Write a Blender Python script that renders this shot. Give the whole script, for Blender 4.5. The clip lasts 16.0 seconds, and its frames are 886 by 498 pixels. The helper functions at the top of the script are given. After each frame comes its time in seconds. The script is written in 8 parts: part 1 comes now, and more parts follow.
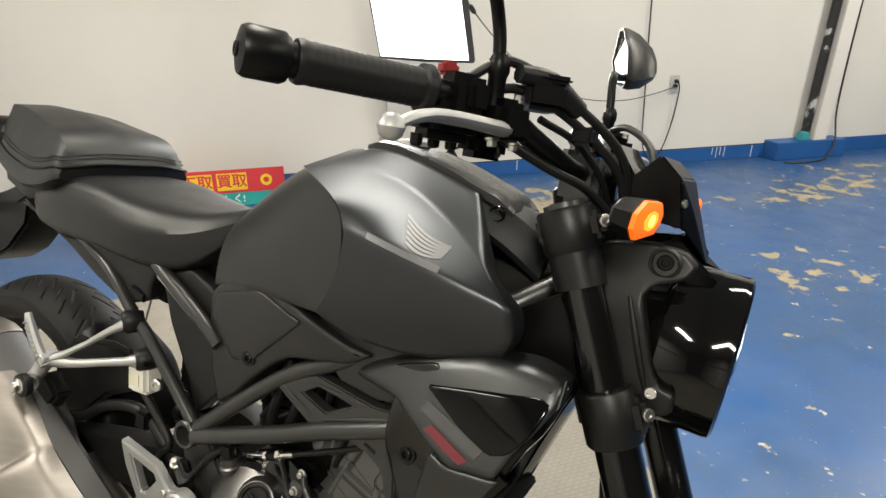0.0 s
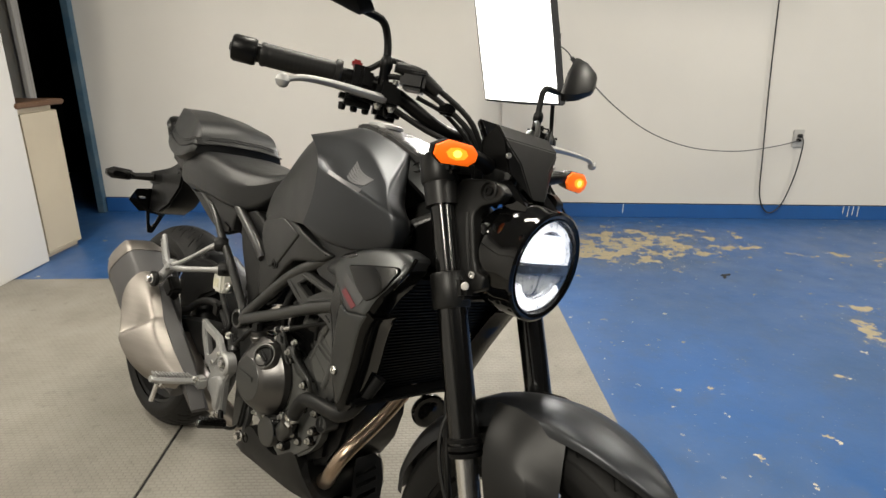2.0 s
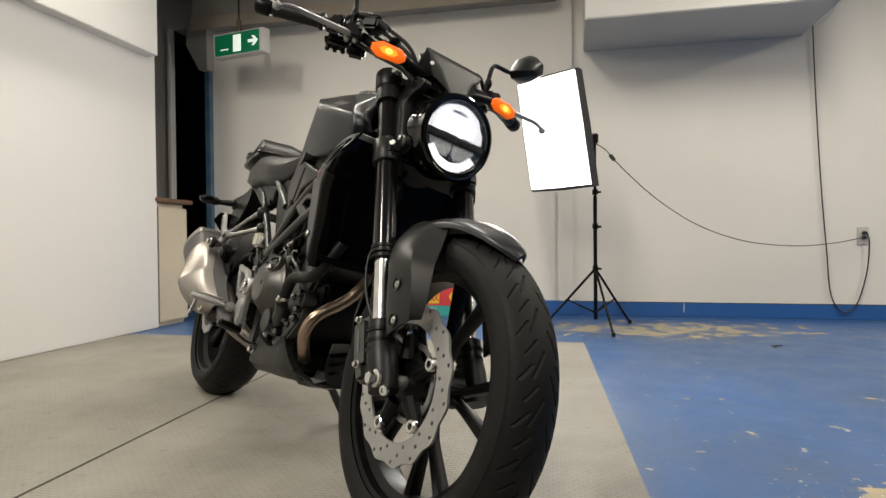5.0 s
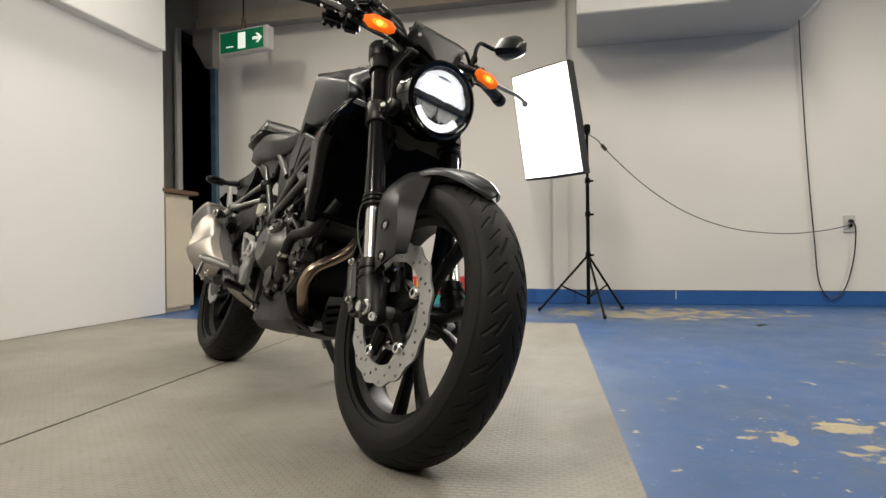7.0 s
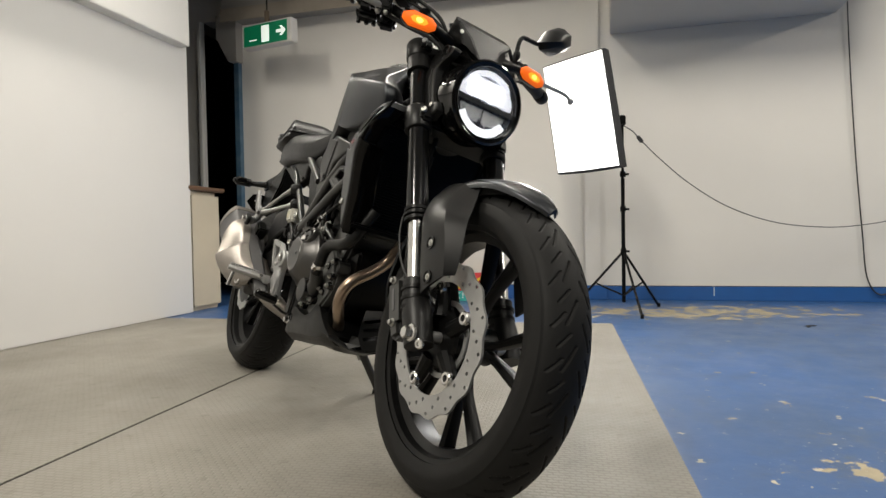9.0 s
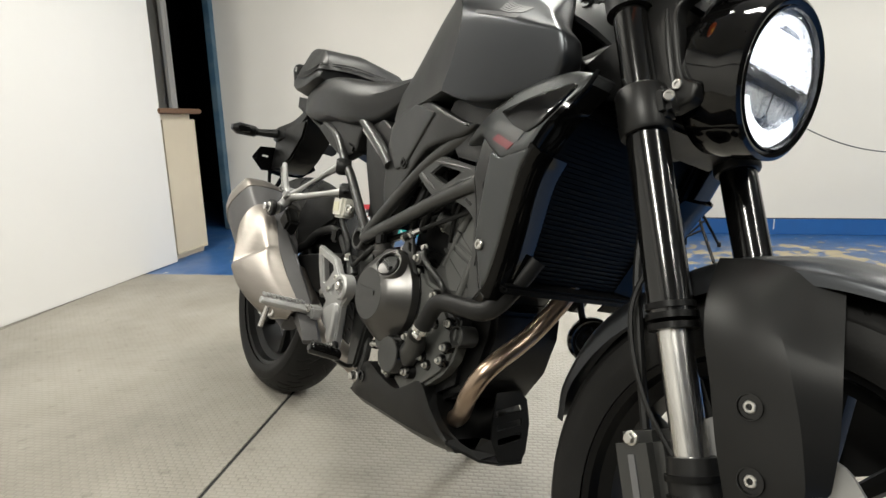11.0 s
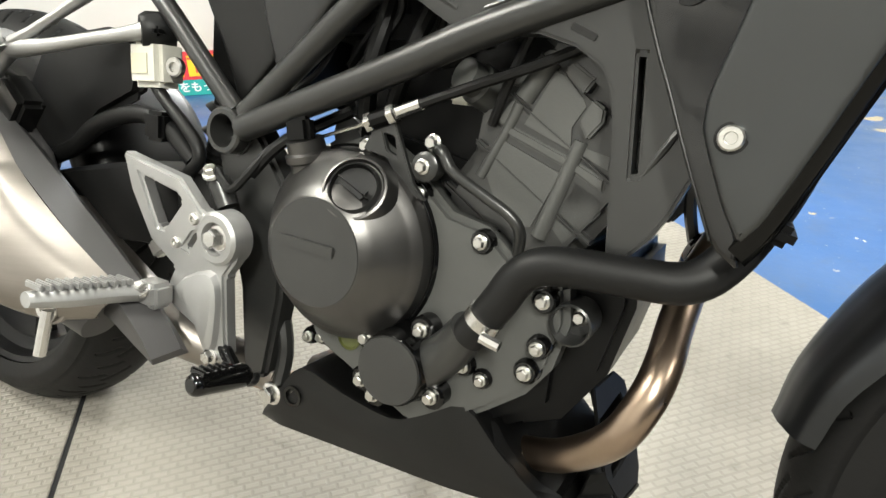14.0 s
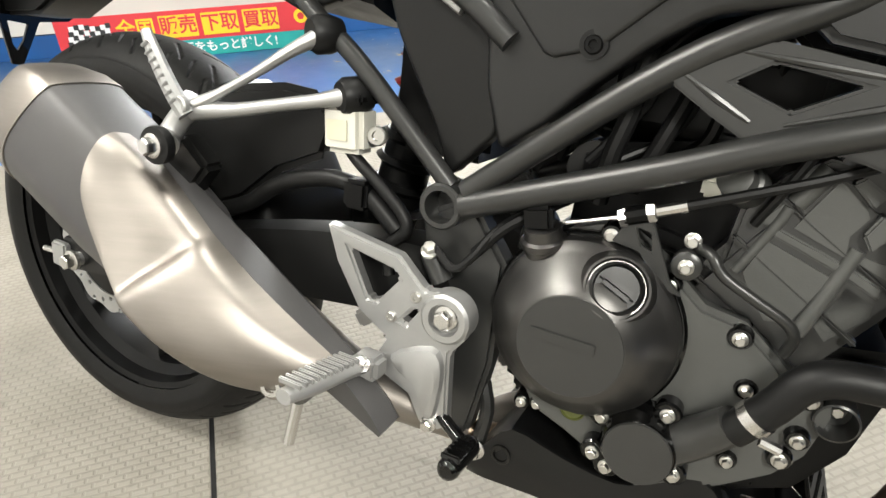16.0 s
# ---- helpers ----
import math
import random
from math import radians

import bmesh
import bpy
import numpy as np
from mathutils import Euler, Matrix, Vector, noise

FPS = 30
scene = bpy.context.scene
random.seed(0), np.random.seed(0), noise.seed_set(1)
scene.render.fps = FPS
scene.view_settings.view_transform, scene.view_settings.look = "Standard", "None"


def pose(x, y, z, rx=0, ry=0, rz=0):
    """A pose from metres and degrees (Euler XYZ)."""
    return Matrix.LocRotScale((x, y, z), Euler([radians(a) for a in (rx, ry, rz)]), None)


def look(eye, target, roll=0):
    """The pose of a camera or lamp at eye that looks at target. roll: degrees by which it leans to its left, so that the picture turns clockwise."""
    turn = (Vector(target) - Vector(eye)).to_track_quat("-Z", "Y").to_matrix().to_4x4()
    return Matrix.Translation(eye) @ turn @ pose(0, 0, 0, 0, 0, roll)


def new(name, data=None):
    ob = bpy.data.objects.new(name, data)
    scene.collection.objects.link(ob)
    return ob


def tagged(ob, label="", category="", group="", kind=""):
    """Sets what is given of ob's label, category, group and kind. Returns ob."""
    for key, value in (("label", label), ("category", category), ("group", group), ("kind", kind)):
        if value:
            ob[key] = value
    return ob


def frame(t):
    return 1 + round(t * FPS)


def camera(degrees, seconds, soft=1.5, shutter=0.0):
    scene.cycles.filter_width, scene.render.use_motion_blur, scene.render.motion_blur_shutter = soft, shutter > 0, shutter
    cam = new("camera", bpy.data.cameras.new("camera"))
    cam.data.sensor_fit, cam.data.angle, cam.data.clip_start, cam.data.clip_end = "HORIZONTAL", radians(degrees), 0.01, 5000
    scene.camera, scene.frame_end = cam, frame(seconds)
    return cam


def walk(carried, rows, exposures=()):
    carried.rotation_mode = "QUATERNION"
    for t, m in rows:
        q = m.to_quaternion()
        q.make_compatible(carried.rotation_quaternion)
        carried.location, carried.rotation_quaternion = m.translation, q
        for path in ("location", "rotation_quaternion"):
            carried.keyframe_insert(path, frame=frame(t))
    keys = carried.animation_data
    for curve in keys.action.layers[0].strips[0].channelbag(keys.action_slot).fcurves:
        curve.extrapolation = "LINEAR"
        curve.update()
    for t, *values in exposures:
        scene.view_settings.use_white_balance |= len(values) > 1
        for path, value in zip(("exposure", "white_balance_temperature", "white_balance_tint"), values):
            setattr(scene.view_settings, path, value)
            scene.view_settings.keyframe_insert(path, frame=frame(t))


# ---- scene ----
cam = camera(73.2, 16.0)
PATH = [
    (0, (-0.354, -0.176, 1.128), (0.18, 1.577, 0.326), 0.2),
    (0.5, (-0.305, -0.293, 1.124), (0.104, 1.503, 0.344), 0.3),
    (1, (-0.215, -0.384, 1.118), (0.051, 1.45, 0.367), 0.2),
    (1.5, (-0.141, -0.509, 1.119), (0.0, 1.356, 0.411), 0.2),
    (2, (-0.069, -0.621, 1.082), (-0.042, 1.277, 0.452), 0.2),
    (2.5, (0.033, -0.69, 1.003), (-0.056, 1.24, 0.484), -0.1),
    (3, (0.11, -0.778, 0.91), (-0.06, 1.177, 0.527), 0.0),
    (3.5, (0.176, -0.841, 0.802), (-0.066, 1.129, 0.557), -0.0),
    (4, (0.227, -0.896, 0.701), (-0.069, 1.078, 0.571), -0.1),
    (4.2, (0.238, -0.911, 0.662), (-0.074, 1.062, 0.57), -0.3),
    (6.5, (0.354, -1.099, 0.434), (-0.001, 0.869, 0.428), -0.5),
    (7, (0.347, -1.1, 0.419), (-0.006, 0.869, 0.413), -0.6),
    (7.5, (0.335, -1.1, 0.417), (-0.027, 0.867, 0.412), -0.6),
    (8, (0.323, -1.092, 0.42), (-0.056, 0.871, 0.416), -0.7),
    (8.5, (0.314, -1.072, 0.43), (-0.088, 0.887, 0.42), -0.8),
    (9, (0.278, -1.017, 0.478), (-0.145, 0.938, 0.431), -1.0),
    (9.5, (0.144, -0.884, 0.612), (-0.296, 1.063, 0.48), -1.1),
    (10, (-0.021, -0.759, 0.753), (-0.456, 1.172, 0.471), -1.2),
    (10.2, (-0.043, -0.729, 0.751), (-0.558, 1.187, 0.497), -0.7),
    (12.3, (-0.389, -0.06, 0.66), (-0.14, 1.737, -0.182), -1.5),
    (12.5, (-0.409, -0.034, 0.652), (-0.104, 1.744, -0.212), -1.4),
    (13, (-0.443, 0.008, 0.646), (-0.045, 1.745, -0.263), -1.6),
    (13.5, (-0.463, 0.024, 0.648), (-0.002, 1.742, -0.266), -1.2),
    (14, (-0.48, 0.035, 0.658), (0.02, 1.74, -0.262), -1.0),
    (14.5, (-0.506, 0.049, 0.689), (0.006, 1.743, -0.244), -1.2),
    (15, (-0.549, 0.059, 0.749), (-0.029, 1.734, -0.214), -1.3),
    (15.5, (-0.603, 0.097, 0.764), (-0.079, 1.732, -0.262), -1.2),
    (16, (-0.673, 0.162, 0.78), (-0.155, 1.742, -0.33), -1.2),
]
walk(cam, [(t, look(eye, target, roll)) for t, eye, target, roll in PATH],
     exposures=[(0, 0.12, 6600, 8), (1.5, -0.05, 6660, 8.6), (2.5, -0.08, 6700, 9), (4.2, -0.18, 6700, 10), (6.5, -0.26, 6700, 10), (10.0, -0.19, 6430, 9), (12.3, 0.81, 6230, 6), (14, 0.83, 6230, 6), (15, 0.84, 6240, 7), (16, 0.76, 6250, 8)])

# ---------- world, lamps, exposure ----------
world = bpy.data.worlds.new("world")
world.use_nodes = True
world.node_tree.nodes["Background"].inputs[0].default_value = (0.9, 0.88, 0.82, 1)
world.node_tree.nodes["Background"].inputs[1].default_value = 0.01
scene.world = world
scene.view_settings.exposure = 0.0


def area_lamp(name, m, sx, sy, watts, colour):
    data = bpy.data.lights.new(name, "AREA")
    data.shape, data.size, data.size_y, data.energy, data.color = "RECTANGLE", sx, sy, watts, colour
    ob = new(name, data)
    ob.matrix_world = m
    return ob


TUBE_WHITE = (1.0, 0.945, 0.84)
LAMPS = [(-0.05, 1.35, 38), (-1.9, 1.1, 41), (-0.9, -1.6, 92), (1.6, 1.5, 44), (1.6, -1.2, 38), (3.9, 1.4, 72), (3.9, -1.6, 8)]
for lx, ly, watts in LAMPS:
    area_lamp("tube_light", pose(lx, ly, 2.50), 0.16, 1.2, watts, TUBE_WHITE)
area_lamp("softbox_light", look((0.31, 2.51, 1.166), (-0.35, 1.75, 1.05)), 0.42, 0.62, 30, (1.0, 0.98, 0.95))

# ---------- materials ----------
def material(name, base, rough=0.5, metal=0.0, second=None, scale=6.0, contrast=0.5, grain=0.0, grain_scale=900.0,
             rough_var=0.06, coat=0.0, streak=None, spec=0.5, bias=0.0):
    """A surface with two scales of variation: broad patches (second, scale) and fine relief (grain)."""
    m = bpy.data.materials.new(name)
    m.use_nodes = True
    nt = m.node_tree
    b = nt.nodes["Principled BSDF"]
    N, Lk = nt.nodes.new, nt.links.new
    b.inputs["Roughness"].default_value = rough
    b.inputs["Metallic"].default_value = metal
    b.inputs["Coat Weight"].default_value = coat
    b.inputs["Coat Roughness"].default_value = 0.05
    b.inputs["Specular IOR Level"].default_value = spec
    tc = N("ShaderNodeTexCoord")
    mp = N("ShaderNodeMapping")
    Lk(tc.outputs["Object"], mp.inputs["Vector"])
    if streak:
        mp.inputs["Scale"].default_value = streak
    n1 = N("ShaderNodeTexNoise")
    n1.inputs["Scale"].default_value = scale
    n1.inputs["Detail"].default_value = 6
    n1.inputs["Roughness"].default_value = 0.6
    Lk(mp.outputs[0], n1.inputs["Vector"])
    ramp = N("ShaderNodeMapRange")
    ramp.inputs["From Min"].default_value = 0.5 + bias - 0.5 * (1 - contrast)
    ramp.inputs["From Max"].default_value = 0.5 + bias + 0.5 * (1 - contrast)
    Lk(n1.outputs["Fac"], ramp.inputs["Value"])
    mix = N("ShaderNodeMix")
    mix.data_type = "RGBA"
    second = second or tuple(c * 0.8 for c in base)
    mix.inputs["A"].default_value = (*base, 1)
    mix.inputs["B"].default_value = (*second, 1)
    Lk(ramp.outputs[0], mix.inputs["Factor"])
    Lk(mix.outputs["Result"], b.inputs["Base Color"])
    rr = N("ShaderNodeMapRange")
    rr.inputs["To Min"].default_value = max(0.02, rough - rough_var)
    rr.inputs["To Max"].default_value = min(1, rough + rough_var)
    n2 = N("ShaderNodeTexNoise")
    n2.inputs["Scale"].default_value = scale * 5
    n2.inputs["Detail"].default_value = 4
    Lk(mp.outputs[0], n2.inputs["Vector"])
    Lk(n2.outputs["Fac"], rr.inputs["Value"])
    Lk(rr.outputs[0], b.inputs["Roughness"])
    if grain:
        n3 = N("ShaderNodeTexNoise")
        n3.inputs["Scale"].default_value = grain_scale
        n3.inputs["Detail"].default_value = 2
        Lk(mp.outputs[0], n3.inputs["Vector"])
        bp = N("ShaderNodeBump")
        bp.inputs["Strength"].default_value = grain
        bp.inputs["Distance"].default_value = 0.001
        Lk(n3.outputs["Fac"], bp.inputs["Height"])
        Lk(bp.outputs[0], b.inputs["Normal"])
    return m


def glow(name, colour, strength):
    m = bpy.data.materials.new(name)
    m.use_nodes = True
    b = m.node_tree.nodes["Principled BSDF"]
    b.inputs["Base Color"].default_value = (*colour, 1)
    b.inputs["Emission Color"].default_value = (*colour, 1)
    b.inputs["Emission Strength"].default_value = strength
    return m


def glass(name, colour, rough=0.02):
    m = bpy.data.materials.new(name)
    m.use_nodes = True
    b = m.node_tree.nodes["Principled BSDF"]
    b.inputs["Base Color"].default_value = (*colour, 1)
    b.inputs["Transmission Weight"].default_value = 1
    b.inputs["Roughness"].default_value = rough
    b.inputs["IOR"].default_value = 1.25
    return m


WALL = material("painted_wall", (0.72, 0.695, 0.65), 0.75, second=(0.64, 0.615, 0.57), scale=1.1, contrast=0.3, grain=0.25, grain_scale=60)
PARTITION = material("white_partition_board", (0.61, 0.60, 0.58), 0.55, second=(0.57, 0.56, 0.54), scale=0.9, contrast=0.3, grain=0.1, grain_scale=40)
WHITE_BOARD = material("white_board", (0.50, 0.49, 0.47), 0.6, second=(0.46, 0.45, 0.43), scale=0.9, contrast=0.3, grain=0.1, grain_scale=40)
# ceiling colour darkened to grey-brown so less light bounces onto the bike
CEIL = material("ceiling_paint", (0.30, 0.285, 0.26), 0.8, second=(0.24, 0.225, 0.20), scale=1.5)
BASE_BLUE = material("blue_skirting_paint", (0.015, 0.10, 0.33), 0.45, second=(0.02, 0.085, 0.26), scale=5, grain=0.3, grain_scale=80)
# for unseen walls, kept dark so glossy black parts reflect little
UNSEEN_WALL = material("dark_unseen_wall", (0.035, 0.034, 0.033), 0.6, second=(0.028, 0.027, 0.026), scale=2)
# near black: for dark joints, and for the passage's darkness put into its walls
DARK = material("black_joint_and_unlit", (0.006, 0.006, 0.007), 0.9)
DOOR_BLUE = material("door_frame_blue", (0.05, 0.11, 0.17), 0.5, second=(0.09, 0.15, 0.2), scale=9, contrast=0.8)
STEEL = material("cast_aluminium", (0.46, 0.46, 0.455), 0.5, 0.85, scale=14, grain=0.05, grain_scale=400)
BRUSHED = material("brushed_stainless", (0.280, 0.256, 0.233), 0.44, 1.0, second=(0.245, 0.224, 0.204), scale=10, streak=(1, 1, 14), grain=0.10, grain_scale=180)
CHROME = material("zinc_chrome", (0.72, 0.71, 0.69), 0.24, 1.0, scale=30)
BOLT = material("plated_bolt", (0.62, 0.61, 0.58), 0.3, 1.0, scale=60)
TANK = material("satin_black_metallic", (0.055, 0.058, 0.063), 0.37, 0.9, second=(0.048, 0.051, 0.0555), scale=3, grain=0.015, grain_scale=500)
MATT = material("matt_black_plastic", (0.0060, 0.0060, 0.0058), 0.41, second=(0.0046, 0.0046, 0.0046), scale=8, grain=0.06, grain_scale=500, spec=0.30)
PLASTIC = material("black_plastic", (0.0018, 0.0018, 0.0019), 0.38, second=(0.002, 0.002, 0.002), scale=12, grain=0.04, grain_scale=500, spec=0.18)
GLOSS = material("gloss_black", (0.003, 0.003, 0.003), 0.06, scale=5, rough_var=0.02, spec=0.45)
ENGINE = material("engine_black_paint", (0.026, 0.0262, 0.0252), 0.31, 0.0, second=(0.0210, 0.0212, 0.0205), scale=20, grain=0.06, grain_scale=500, spec=0.55, rough_var=0.02)
CAST = material("cast_cylinder_paint", (0.062, 0.063, 0.060), 0.42, 0.0, second=(0.052, 0.053, 0.050), scale=16, grain=0.1, grain_scale=500, spec=0.6)
FRAME = material("frame_black_paint", (0.0175, 0.0178, 0.0172), 0.34, 0.0, second=(0.0145, 0.0148, 0.0142), scale=12, rough_var=0.012, spec=0.6)
RUBBER = material("tyre_rubber", (0.005, 0.005, 0.005), 0.6, second=(0.0075, 0.0073, 0.007), scale=18, contrast=0.5, grain=0.18, grain_scale=300, spec=0.2)
HOSE = material("rubber_hose", (0.005, 0.005, 0.005), 0.48, scale=25, grain=0.08, grain_scale=500, spec=0.28)
SEAT = material("seat_vinyl", (0.0062, 0.0066, 0.0071), 0.42, second=(0.0060, 0.0064, 0.0068), scale=10, grain=0.22, grain_scale=600, spec=0.4)
GREY_CAN = material("grey_silencer_paint", (0.066, 0.064, 0.065), 0.5, 0.2, second=(0.064, 0.062, 0.063), scale=9, grain=0.08, grain_scale=500)
PIPE = material("heat_tinted_pipe", (0.44, 0.35, 0.26), 0.30, 1.0, second=(0.30, 0.22, 0.17), scale=7, contrast=0.5)
LENS = glass("clear_lens", (0.97, 0.98, 1.0))
MIRROR = material("mirror_glass", (0.85, 0.87, 0.88), 0.02, 1.0, rough_var=0.01)
LED = glow("headlight_led", (0.97, 0.98, 1.0), 3.5)
LED_SOFT = glow("position_light", (0.95, 0.97, 1.0), 1.2)
AMBER_LIT = glow("lit_amber_lens", (1.0, 0.15, 0.004), 0.62)
AMBER_HOT = glow("amber_hot_glow", (1.0, 0.60, 0.10), 2.2)
COVER = material("grey_black_clutch_cover", (0.115, 0.112, 0.109), 0.36, 0.95, second=(0.10, 0.097, 0.094), scale=9, grain=0.03, grain_scale=500)
FORK = material("gloss_black_fork", (0.004, 0.004, 0.004), 0.15, scale=9, rough_var=0.008, spec=0.55)
LED_DIM = glow("headlight_reflector_glow", (0.90, 0.93, 1.0), 0.95)
AMBER_MID = glow("amber_mid_glow", (1.0, 0.30, 0.015), 1.3)
MARK_GREY = material("dark_grey_mark", (0.055, 0.055, 0.056), 0.45)
SHROUD = material("satin_shroud_black", (0.078, 0.082, 0.085), 0.36, 0.95, second=(0.076, 0.078, 0.078), scale=4, grain=0.02, grain_scale=500)
SIDE_BLACK = material("matt_side_panel_black", (0.0085, 0.0087, 0.0087), 0.40, second=(0.0068, 0.0069, 0.0069), scale=4, grain=0.05, grain_scale=500, spec=0.5)
INSERT = material("gloss_insert_black", (0.002, 0.002, 0.002), 0.08, scale=5, rough_var=0.02, spec=0.22)
RADIATOR = material("radiator_black", (0.0014, 0.0015, 0.0017), 0.5, scale=20, spec=0.12)
STRIP = material("glossy_strip_black", (0.010, 0.010, 0.010), 0.27, scale=5, rough_var=0.04, spec=0.5)
RED = material("red_plastic", (0.22, 0.01, 0.01), 0.4)
SOFT = glow("softbox_diffuser", (1.0, 0.985, 0.96), 4.0)
FABRIC = material("black_fabric", (0.02, 0.02, 0.022), 0.85, scale=20, grain=0.5, grain_scale=600)
CABLE = material("black_cable", (0.02, 0.02, 0.02), 0.5)
RESERV = material("translucent_reservoir", (0.60, 0.59, 0.54), 0.35, second=(0.55, 0.54, 0.47), scale=20)
BEIGE = material("beige_cabinet", (0.52, 0.46, 0.35), 0.5, second=(0.47, 0.41, 0.31), scale=4)
BROWN = material("brown_wood_top", (0.12, 0.06, 0.03), 0.5, streak=(2, 20, 2), scale=6)
EMBLEM = material("grey_emblem", (0.13, 0.13, 0.135), 0.4, 0.3)
EMBLEM_RED = material("red_emblem", (0.13, 0.012, 0.018), 0.45)


def blue_floor():
    """Blue floor paint, scuffed, flaked to the pale concrete beneath and dotted with chips."""
    m = bpy.data.materials.new("blue_floor_paint")
    m.use_nodes = True
    nt = m.node_tree
    N, Lk = nt.nodes.new, nt.links.new
    b = nt.nodes["Principled BSDF"]
    geo = N("ShaderNodeNewGeometry")

    def noise_at(scale, detail=5, rough=0.6):
        n = N("ShaderNodeTexNoise")
        n.inputs["Scale"].default_value = scale
        n.inputs["Detail"].default_value = detail
        n.inputs["Roughness"].default_value = rough
        Lk(geo.outputs["Position"], n.inputs["Vector"])
        return n.outputs["Fac"]

    def rng(sock, a, c, lo=0.0, hi=1.0):
        r = N("ShaderNodeMapRange")
        for k, v in (("From Min", a), ("From Max", c), ("To Min", lo), ("To Max", hi)):
            r.inputs[k].default_value = v
        Lk(sock, r.inputs["Value"])
        return r.outputs[0]

    def mixc(fac, a, c):
        x = N("ShaderNodeMix")
        x.data_type = "RGBA"
        for sock, v in (("A", a), ("B", c)):
            if isinstance(v, tuple):
                x.inputs[sock].default_value = (*v, 1)
            else:
                Lk(v, x.inputs[sock])
        Lk(fac, x.inputs["Factor"])
        return x.outputs["Result"]

    def mul(a, c):
        x = N("ShaderNodeMath")
        x.operation = "MULTIPLY"
        Lk(a, x.inputs[0])
        Lk(c, x.inputs[1])
        return x.outputs[0]

    def add(a, c):
        x = N("ShaderNodeMath")
        x.operation = "ADD"
        Lk(a, x.inputs[0])
        Lk(c, x.inputs[1])
        return x.outputs[0]

    def zone(cx, cy, rx, ry, amount):
        """A worn area: amount at its middle, nothing past its rim."""
        mp = N("ShaderNodeMapping")
        mp.inputs["Location"].default_value = (-cx / rx, -cy / ry, 0)
        mp.inputs["Scale"].default_value = (1 / rx, 1 / ry, 0)
        Lk(geo.outputs["Position"], mp.inputs["Vector"])
        ln = N("ShaderNodeVectorMath")
        ln.operation = "LENGTH"
        Lk(mp.outputs[0], ln.inputs[0])
        return rng(ln.outputs["Value"], 0.35, 1.0, amount, 0.0)

    col = mixc(rng(noise_at(1.3), 0.35, 0.65), (0.015, 0.082, 0.255), (0.021, 0.071, 0.183))
    col = mixc(rng(noise_at(9, 8, 0.75), 0.5, 0.8, 0, 0.55), col, (0.05, 0.07, 0.10))
    worn = add(zone(0.95, 2.72, 1.2, 0.48, 0.18), zone(1.9, 1.6, 0.45, 0.35, 0.12))
    worn = add(worn, zone(2.7, 2.45, 0.9, 0.22, 0.13))
    worn = add(worn, zone(3.6, 2.7, 1.2, 0.4, 0.12))
    worn = add(worn, zone(2.6, 0.6, 1.2, 0.9, 0.05))
    worn = add(worn, zone(1.02, 0.28, 0.42, 0.40, 0.11))
    # bare grey scuffing where feet pass by the wall
    scuff = mul(rng(worn, 0.0, 0.14, 0.1, 1.0), rng(noise_at(14, 9, 0.8), 0.46, 0.62, 0, 0.65))
    col = mixc(scuff, col, (0.085, 0.105, 0.115))
    # large flaked patches that gather in the worn areas, and small chips all over
    flake = rng(add(noise_at(8.5, 8, 0.64), worn), 0.655, 0.675)
    chips = mul(rng(noise_at(22, 5, 0.55), 0.675, 0.69), rng(noise_at(2.1, 2), 0.40, 0.52))
    fines = mul(rng(noise_at(60, 4, 0.55), 0.675, 0.70), rng(worn, 0.0, 0.08, 0.25, 1.0))
    col = mixc(flake, col, mixc(noise_at(30, 6), (0.40, 0.33, 0.20), (0.21, 0.19, 0.14)))
    col = mixc(chips, col, (0.46, 0.41, 0.31))
    col = mixc(fines, col, (0.50, 0.48, 0.42))
    Lk(col, b.inputs["Base Color"])
    b.inputs["Specular IOR Level"].default_value = 0.8
    ro = N("ShaderNodeMath")
    ro.operation = "ADD"
    Lk(rng(noise_at(5, 6), 0.3, 0.7, 0.28, 0.48), ro.inputs[0])
    Lk(rng(flake, 0, 1, 0, 0.25), ro.inputs[1])
    Lk(ro.outputs[0], b.inputs["Roughness"])
    bp = N("ShaderNodeBump")
    bp.inputs["Strength"].default_value = 0.25
    bp.inputs["Distance"].default_value = 0.002
    hs = N("ShaderNodeMath")
    hs.operation = "SUBTRACT"
    Lk(noise_at(40, 6), hs.inputs[0])
    Lk(flake, hs.inputs[1])
    Lk(hs.outputs[0], bp.inputs["Height"])
    Lk(bp.outputs[0], b.inputs["Normal"])
    return m


